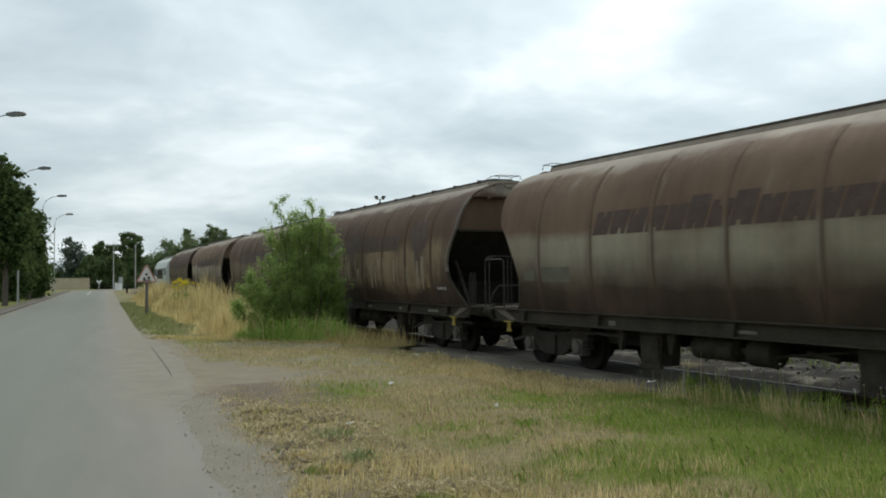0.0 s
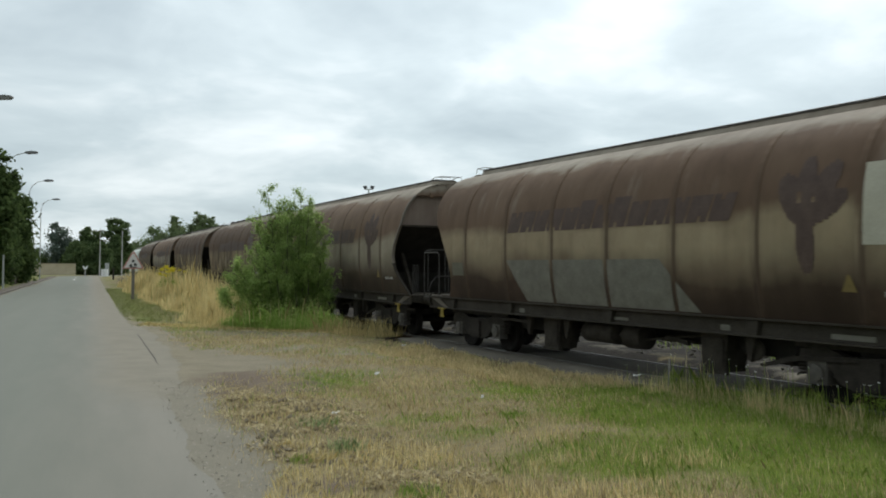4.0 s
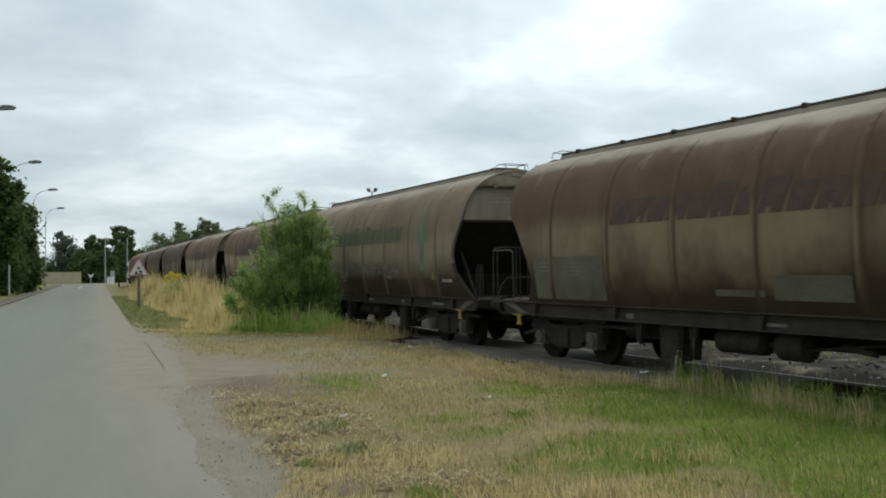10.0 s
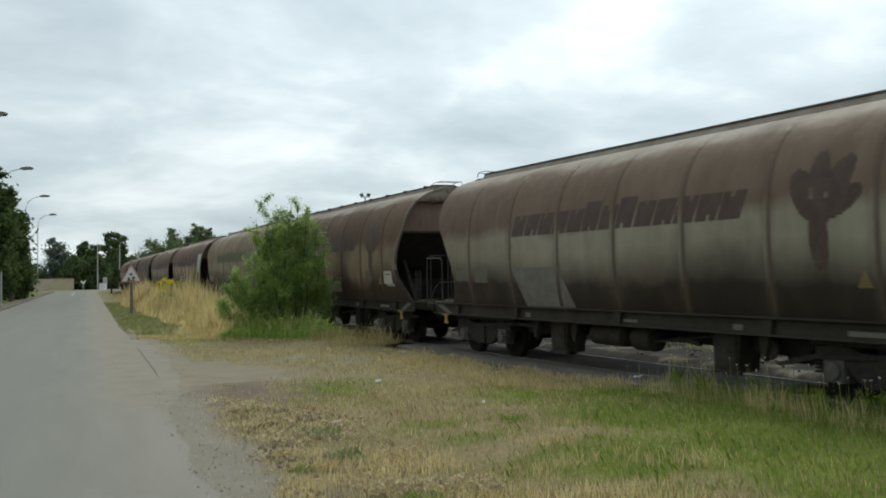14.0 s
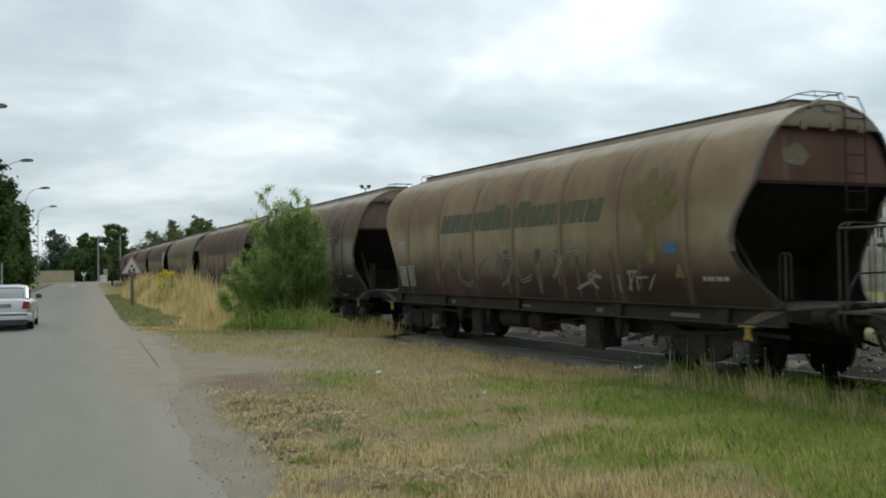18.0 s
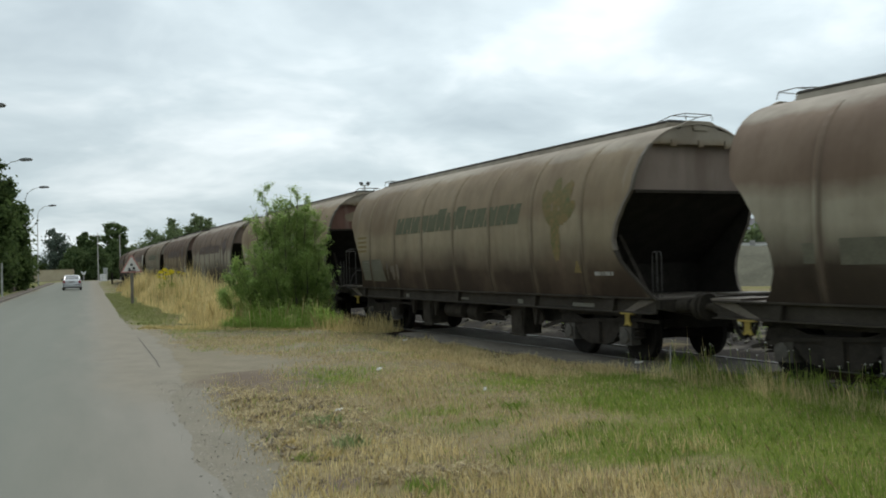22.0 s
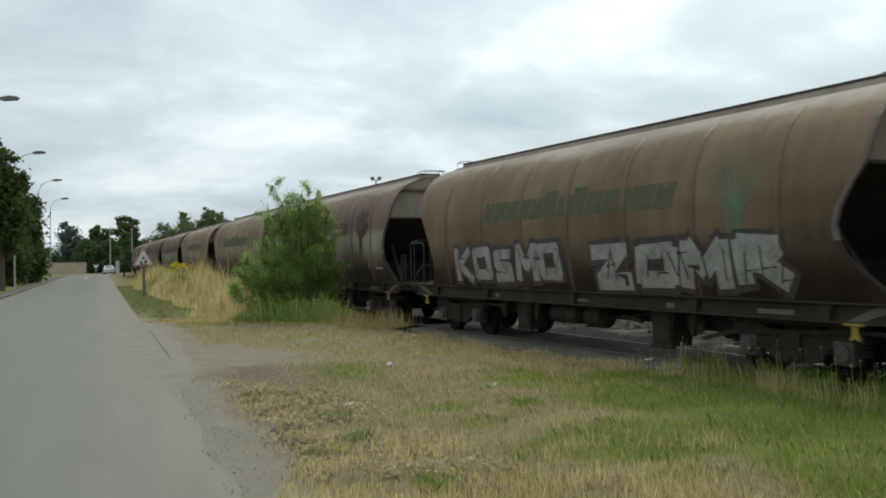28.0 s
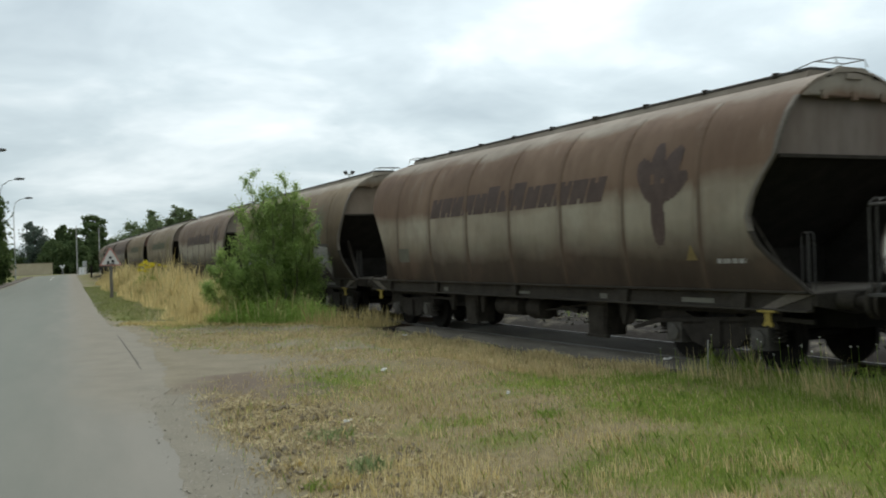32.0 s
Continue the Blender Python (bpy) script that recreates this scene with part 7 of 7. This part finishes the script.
def litter():
    wh = surface("scrap_paper", (0.55, 0.54, 0.5), (0.75, 0.74, 0.7), 4, 30, 0.8, bump=0)
    for x, y, a, w in ((-1.33, 11.98, 20, 0.05), (-1.11, 16.49, 70, 0.055), (3.44, 16.6, 5, 0.07), (0.6, 13.6, 80, 0.03), (-0.9, 22.6, 10, 0.06)):
        me = Build().prism([(-w, 0.0), (-w * 0.5, 0.03), (w * 0.1, 0.015), (w, 0.035), (w * 0.9, 0.02), (w * 0.1, 0.0)], -w * 0.6, w * 0.6, "y").mesh("scrap", wh)
        tagged(new("litter_scrap", me), "crumpled white scrap of litter in the grass", "litter", "litter scraps").matrix_basis = pose(x, y, 0.005, 0, 0, a)
    t = thing("marker_stake", "thin pale stake at the line's edge", "stake", m=pose(3.63, 15.1, -0.1))
    part("stake", Build().tube([(0, 0, 0), (0.02, 0, 0.55)], 0.012, 5).mesh("stake", MAT["white"]), t)


# ---------- beyond the line ----------
def behind_line():
    wallm = surface("pale_house_plaster", (0.40, 0.385, 0.35), (0.52, 0.50, 0.46), 1.2, 20, 0.9)
    roofm = surface("slate_roof", (0.07, 0.072, 0.08), (0.13, 0.13, 0.14), 2, 30, 0.8)
    glass = surface("dark_window_glass", (0.03, 0.035, 0.04), (0.06, 0.065, 0.07), 2, 20, 0.2, bump=0)
    white = surface("white_shutter_paint", (0.6, 0.6, 0.57), (0.75, 0.75, 0.72), 3, 20, 0.6)
    h = thing("house", "pale three-storey house with white shutters and slate roof", "house", m=pose(68, 138, 0, 0, 0, 10))
    for x0, x1, z0, z1 in ((-11, 11, 0, 1.9), (-11, 11, 3.4, 4.9), (-11, 11, 6.4, 7.9), (-11, 11, 9.4, 10.2)):
        part("wall", Build().box(x0, x1, 0, 0.35, z0, z1).mesh("wall", wallm), h)
    xs = [-9.2 + 2.63 * i for i in range(8)]
    for z0, z1 in ((1.9, 3.4), (4.9, 6.4), (7.9, 9.4)):
        ed = [-11] + [e for x in xs for e in (x - 0.5, x + 0.5)] + [11]
        for i in range(0, len(ed), 2):
            part("wall", Build().box(ed[i], ed[i + 1], 0, 0.35, z0, z1).mesh("wall", wallm), h)
        for x in xs:
            wd = part("window", Build().box(x - 0.5, x + 0.5, 0.18, 0.22, z0, z1).mesh("pane", glass), h)
            part("frame", Build().box(x - 0.03, x + 0.03, 0.12, 0.18, z0, z1).box(x - 0.5, x + 0.5, 0.12, 0.18, z0 + 0.7, z0 + 0.75).mesh("frame", white), wd)
            for s in (-1, 1):
                part("shutter", Build().box(x + s * 0.78 - 0.24, x + s * 0.78 + 0.24, -0.05, -0.003, z0, z1).mesh("shutter", white), wd)
    part("side_wall", Build().box(-11, -10.7, 0.36, 8, 0, 10.2).box(10.7, 11, 0.36, 8, 0, 10.2).box(-11, 11, 8, 8.3, 0, 10.2).mesh("side_wall", wallm), h)
    part("roof", Build().prism([(-0.5, 10.2), (8.8, 10.2), (4.15, 13.0)], -11.4, 11.4, "x").mesh("roof", roofm), h)
    for x in (-6, 5):
        part("chimney", Build().box(x - 0.4, x + 0.4, 3.7, 4.6, 12.2, 14.0).mesh("chimney", wallm), h)
    fm = surface("pale_sheet_fence", (0.36, 0.355, 0.33), (0.5, 0.49, 0.46), 1.0, 12, 0.7)
    s = thing("yard_shed", "pale sheet-walled yard shed with a window and green shrubs behind", "shed", m=pose(27, 47, 0, 0, 0, -20))
    part("walls", Build().box(-4, 4, 0, 5, 0, 2.5).mesh("walls", fm), s)
    part("roof", Build().prism([(-0.3, 2.5), (5.3, 2.5), (5.3, 2.75), (-0.3, 2.65)], -4.3, 4.3, "x").mesh("roof", MAT["under"]), s)
    for x in (-2.2, 1.6):
        w = part("window", Build().box(x - 0.6, x + 0.6, -0.03, -0.002, 1.2, 2.1).mesh("pane", glass), s)
        part("frame", Build().box(x - 0.66, x + 0.66, -0.05, -0.031, 2.05, 2.14).box(x - 0.66, x + 0.66, -0.05, -0.031, 1.15, 1.22).box(x - 0.04, x + 0.04, -0.05, -0.031, 1.22, 2.05).mesh("frame", white), w)
    for x, y, hh, sd in ((29, 78, 7, 57), (36.5, 88, 8, 58), (40, 60, 6, 52), (12, 60, 5, 54), (48, 66, 7, 55)):
        tree(x, y, hh, 2.6, LEAF_FAR, sd, "leafy garden tree beyond the yard", n=1800, size=0.3)
    bankm = surface("dry_grass_bank", (0.058, 0.058, 0.040), (0.125, 0.122, 0.086), 0.5, 6, 0.95, bump=0.6)
    b = Build()
    prof = [(0.0, -0.1), (2.5, 1.05), (5.0, 2.05), (7.0, 2.5), (10.0, 2.55), (16.0, -0.1)]
    for i in range(41):
        for y, z in prof:
            b.v.append((-30 + 1.5 * i, y + 0.8 * fbm(i, y, 0.3, 5), z + (0.22 * fbm(i, y, 0.4, 7) if z > 0 else 0)))
    for i in range(40):
        for j in range(5):
            b.f.append((6 * i + j, 6 * i + 6 + j, 6 * i + 7 + j, 6 * i + 1 + j))
    tagged(new("yard_bank", b.mesh("yard_bank", bankm, True)), "low bank of dry grass beyond the railway yard", "bank", kind="structure").matrix_basis = pose(24, 55, 0, 0, 0, -22)
    wl = thing("white_yard_wall", "long low white wall with piers on the bank", "wall", m=pose(27, 63, 2.35, 0, 0, -22))
    part("wall", Build().box(-24, 22, 0, 0.25, 0, 0.36).mesh("wall", white), wl)
    part("coping", Build().box(-24.05, 22.05, -0.05, 0.3, 0.36, 0.42).mesh("coping", CONC), wl)
    for i in range(16):
        part("pier", Build().box(-24 + 3 * i, -23.65 + 3 * i, -0.06, 0.31, 0, 0.55).mesh("pier", CONC), wl)
    vn = thing("parked_van", "white van with a dark side window parked on the bank", "van", m=pose(26.2, 65.5, 2.4, 0, 0, -22))
    part("body", Build().prism([(-1.3, 0.3), (1.4, 0.3), (1.4, 1.55), (1.25, 1.75), (-0.7, 1.75), (-1.15, 1.3), (-1.3, 1.1)], 0.0, 1.7, "y").mesh("body", wallm), vn)
    part("side_window", Build().prism([(-0.85, 1.05), (0.3, 1.05), (0.3, 1.5), (-0.6, 1.5)], -0.02, -0.002, "y").mesh("side_window", glass), vn)
    for x in (-0.8, 0.95):
        wh = Build().disc(x, 0.3, [(0.02, 0.22), (-0.04, 0.3), (-0.05, 0.18)], 14)
        part("wheel", wh.mesh("wheel", MAT["black"], True), vn)
    ct = thing("cottage", "small white cottage with a grey slate roof", "house", m=pose(33.5, 100, 0, 0, 0, 5))
    for x0, x1 in ((-3.5, -2.2), (-1.2, 1.2), (2.2, 3.5)):
        part("wall", Build().box(x0, x1, 0, 0.3, 0, 4.6).mesh("wall", white), ct)
    for x in (-1.7, 1.7):
        part("wall", Build().box(x - 0.5, x + 0.5, 0, 0.3, 0, 2.9).box(x - 0.5, x + 0.5, 0, 0.3, 4.2, 4.6).mesh("wall", white), ct)
        part("window", Build().box(x - 0.5, x + 0.5, 0.15, 0.2, 2.9, 4.2).mesh("window", glass), ct)
    part("side_wall", Build().box(-3.5, -3.2, 0.31, 5, 0, 4.6).mesh("side_wall", white), ct)
    part("side_wall", Build().box(3.2, 3.5, 0.31, 5, 0, 4.6).mesh("side_wall", white), ct)
    part("roof", Build().prism([(-0.4, 4.6), (5.4, 4.6), (2.5, 5.9)], -3.8, 3.8, "x").mesh("roof", roofm), ct)
    for x, y, hh, rr, sd in ((20, 92, 5.0, 3.2, 81), (26, 94, 5.6, 3.4, 82), (33, 95, 5.2, 3.2, 83)):
        tree(x, y, hh, rr, LEAF_FAR, sd, "grey-green shrub behind the white wall", n=3500, size=0.3, z0=0.05, category="shrub")
    rng = np.random.default_rng(3)
    # low heaps of broken stone beyond the far rail
    x, y, s_, o = along(rng, 2200, -16, 15, -4.8, -2.0)
    heap = np.array([fbm(a, b, 0.7, 19) for a, b in zip(x, y)])
    v, fc = [], []
    for a, b, hp in zip(x, y, heap):
        if hp < 0.0:
            continue
        r0 = rng.uniform(0.02, 0.07)
        z0 = rng.uniform(-0.1, 0.02) + 0.55 * max(0, hp) * rng.random()
        n0 = len(v)
        for dx, dy, dz in ((-1, 0, 0), (0, -1, 0), (1, 0, 0), (0, 1, 0), (0, 0, 0.9), (0, 0, -0.9)):
            v.append((a + r0 * (dx + rng.normal(0, 0.28)), b + r0 * (dy + rng.normal(0, 0.28)), z0 + r0 * (0.75 * dz + rng.normal(0, 0.2))))
        for i in range(4):
            fc += [(n0 + i, n0 + (i + 1) % 4, n0 + 4), (n0 + (i + 1) % 4, n0 + i, n0 + 5)]
    me = bpy.data.meshes.new("rubble")
    me.from_pydata(v, [], fc)
    me.materials.append(surface("grey_rubble", (0.062, 0.058, 0.046), (0.15, 0.143, 0.115), 2.5, 25, 0.95))
    tagged(new("rubble", me), "low heaps of broken grey stone beyond the far rail", "rubble", kind="stuff")
    x, y, s_, o = along(rng, 1300, -12, 14, -7.5, -3.4)
    blades("yard_weeds", x, y, np.full(len(x), -0.05), rng.uniform(0.05, 0.3, len(x)), rng.uniform(0.01, 0.02, len(x)), rng.uniform(0.1, 0.7, len(x)), REED, "thin weeds in the gravel beyond the rails", rng)


# ---------- the car ----------
def saloon_car():
    c = thing("saloon_car", "silver-grey saloon car driving away along the road", "car")
    m, nt, b = base_mat("silver_car_paint", 0.3, 0.6)
    b.inputs["Base Color"].default_value = (0.55, 0.56, 0.57, 1)
    glass = surface("car_glass", (0.07, 0.08, 0.085), (0.11, 0.12, 0.125), 2, 20, 0.06, bump=0, spec=1.0)
    red = surface("tail_lamp_red", (0.22, 0.015, 0.015), (0.32, 0.03, 0.03), 4, 20, 0.25, bump=0)
    dark = surface("dark_bumper", (0.04, 0.04, 0.042), (0.07, 0.07, 0.072), 4, 20, 0.6)

    def loft(stations, n=14):
        """Rounded cross-sections along x: (x, half width, foot, top, squareness)."""
        bb = Build()
        for x, w, z0, z1, e in stations:
            for j in range(n):
                a = math.pi * j / (n - 1)
                c, d = math.cos(a), math.sin(a)
                bb.v.append((x, w * math.copysign(abs(c) ** e, c), z0 + (z1 - z0) * abs(d) ** e))
        for i in range(len(stations) - 1):
            for j in range(n - 1):
                bb.f.append((i * n + j, i * n + j + 1, (i + 1) * n + j + 1, (i + 1) * n + j))
            bb.f.append((i * n, (i + 1) * n, (i + 1) * n + n - 1, i * n + n - 1))
        bb.f += [tuple(range(n)), tuple(range(len(stations) * n - 1, len(stations) * n - n - 1, -1))]
        return bb
    hull = [(-2.33, 0.74, 0.34, 0.86, 0.28), (-2.28, 0.81, 0.30, 0.97, 0.25), (-2.1, 0.855, 0.28, 1.01, 0.25), (-1.6, 0.87, 0.27, 1.03, 0.26), (0.0, 0.875, 0.27, 1.0, 0.28), (1.1, 0.87, 0.27, 0.97, 0.3), (1.8, 0.85, 0.28, 0.86, 0.32), (2.2, 0.78, 0.3, 0.72, 0.35), (2.33, 0.66, 0.34, 0.6, 0.4)]
    part("body", loft(hull).mesh("body", m, True), c)
    cab = [(-1.85, 0.70, 0.95, 0.99, 0.4), (-1.45, 0.72, 0.95, 1.24, 0.36), (-1.05, 0.72, 0.95, 1.39, 0.36), (-0.5, 0.73, 0.95, 1.43, 0.36), (0.1, 0.73, 0.95, 1.42, 0.36), (0.6, 0.72, 0.95, 1.30, 0.38), (1.2, 0.70, 0.93, 0.97, 0.4)]
    part("cabin", loft(cab).mesh("cabin", glass, True), c, "dark glazed cabin")
    part("roof", loft([(-1.12, 0.60, 1.25, 1.395, 0.5), (-0.95, 0.655, 1.24, 1.435, 0.45), (-0.5, 0.665, 1.24, 1.46, 0.45), (0.1, 0.66, 1.24, 1.45, 0.45), (0.42, 0.6, 1.25, 1.385, 0.5)]).mesh("roof", m, True), c)
    for s in (1, -1):
        part("pillar", Build().tube([(-1.95, s * 0.70, 0.99), (-1.48, s * 0.665, 1.23), (-1.0, s * 0.62, 1.38)], [0.07, 0.075, 0.06], 8).mesh("pillar", m, True), c)
        part("tail_lamp", Build().prism([(0.58 * s, 0.70), (0.80 * s, 0.70), (0.81 * s, 0.92), (0.62 * s, 0.94)], -2.345, -2.2, "x").mesh("tail_lamp", red), c, "red tail lamp")
        part("wing_mirror", Build().box(0.75, 0.95, s * 0.85, s * 1.02, 0.95, 1.1).mesh("wing_mirror", dark), c)
        for x in (-1.35, 1.4):
            w = part("wheel", Build().disc(0, 0, [(-0.1, 0.24), (-0.1, 0.31), (0.1, 0.31), (0.1, 0.24)], 18).mesh("tyre", MAT["black"], True), c, m=pose(x, s * 0.77, 0.31))
            part("rim", Build().disc(0, 0, [(-0.11, 0.2), (0.11, 0.2)], 12).mesh("rim", GALV, True), w)
            CAR_WHEELS.append((w, x, s))
    part("bumper", loft([(-2.43, 0.7, 0.36, 0.56, 0.4), (-2.39, 0.82, 0.33, 0.6, 0.35), (-2.2, 0.875, 0.3, 0.6, 0.3)]).mesh("bumper", m, True), c)
    part("bumper_strip", Build().box(-2.445, -2.42, -0.74, 0.74, 0.49, 0.54).box(-2.40, -2.2, -0.74, 0.74, 0.2, 0.34).mesh("bumper_strip", dark), c, "dark bumper strip")
    part("number_plate", Build().box(-2.36, -2.30, -0.26, 0.26, 0.74, 0.86).mesh("number_plate", MAT["white"]), c, "blank number plate")
    part("exhaust", Build().tube([(-2.45, 0.45, 0.27), (-2.1, 0.45, 0.27)], 0.03, 8).mesh("exhaust", GALV), c)
    return c


CAR_WHEELS = []
place_lamps()
poles()
floodlight_mast()
warning_sign()
far_roadside()
litter()
behind_line()
CAR = saloon_car()


# ---------- what moves ----------
def motions():
    times = list(range(0, 33))
    for k, w in WAGONS.items():
        walk(w, [(t, on_line(gone(t) - k * PITCH + (0.6 if k == -5 else 0))) for t in times])
    # wheels roll by the way gone
    steps = [4 * i / FPS for i in range(241)]
    turn = [(t, gone(t) / 0.46) for t in steps]
    for w, a in SPINNING:
        walk(w, [(t, pose(a, 0, 0.46, 0, math.degrees(q), 0)) for t, q in turn])
    # the car: seconds, how far along the road it is, and how far right of its middle
    drive = ((0, -294, -0.8), (6, -185, -0.8), (12, -76, -0.8), (16, -4, -0.8), (17, 14.2, -0.85), (17.5, 23.4, -0.82), (18, 32.3, -0.7), (18.5, 41.1, -0.42), (19, 49.8, -0.2), (20, 65.6, 0), (21, 80, 0), (22, 93.5, 0.4), (23, 104.5, 0.9), (24, 115, 1.4), (25, 126, 1.8), (26, 138, 2), (27, 150, 2), (27.5, 157, 2), (28, 163, 2), (28.5, 168, 2), (29.5, 178, 2), (31, 194, 2), (32, 204, 2))
    rows = []
    for t, y, dx in drive:
        th = math.degrees(math.atan2(4.0, road_mid(y + 2) - road_mid(y - 2)))
        rows.append((t, pose(road_mid(y) + dx, y, 0, 0, 0, th)))
    walk(CAR, rows)


motions()
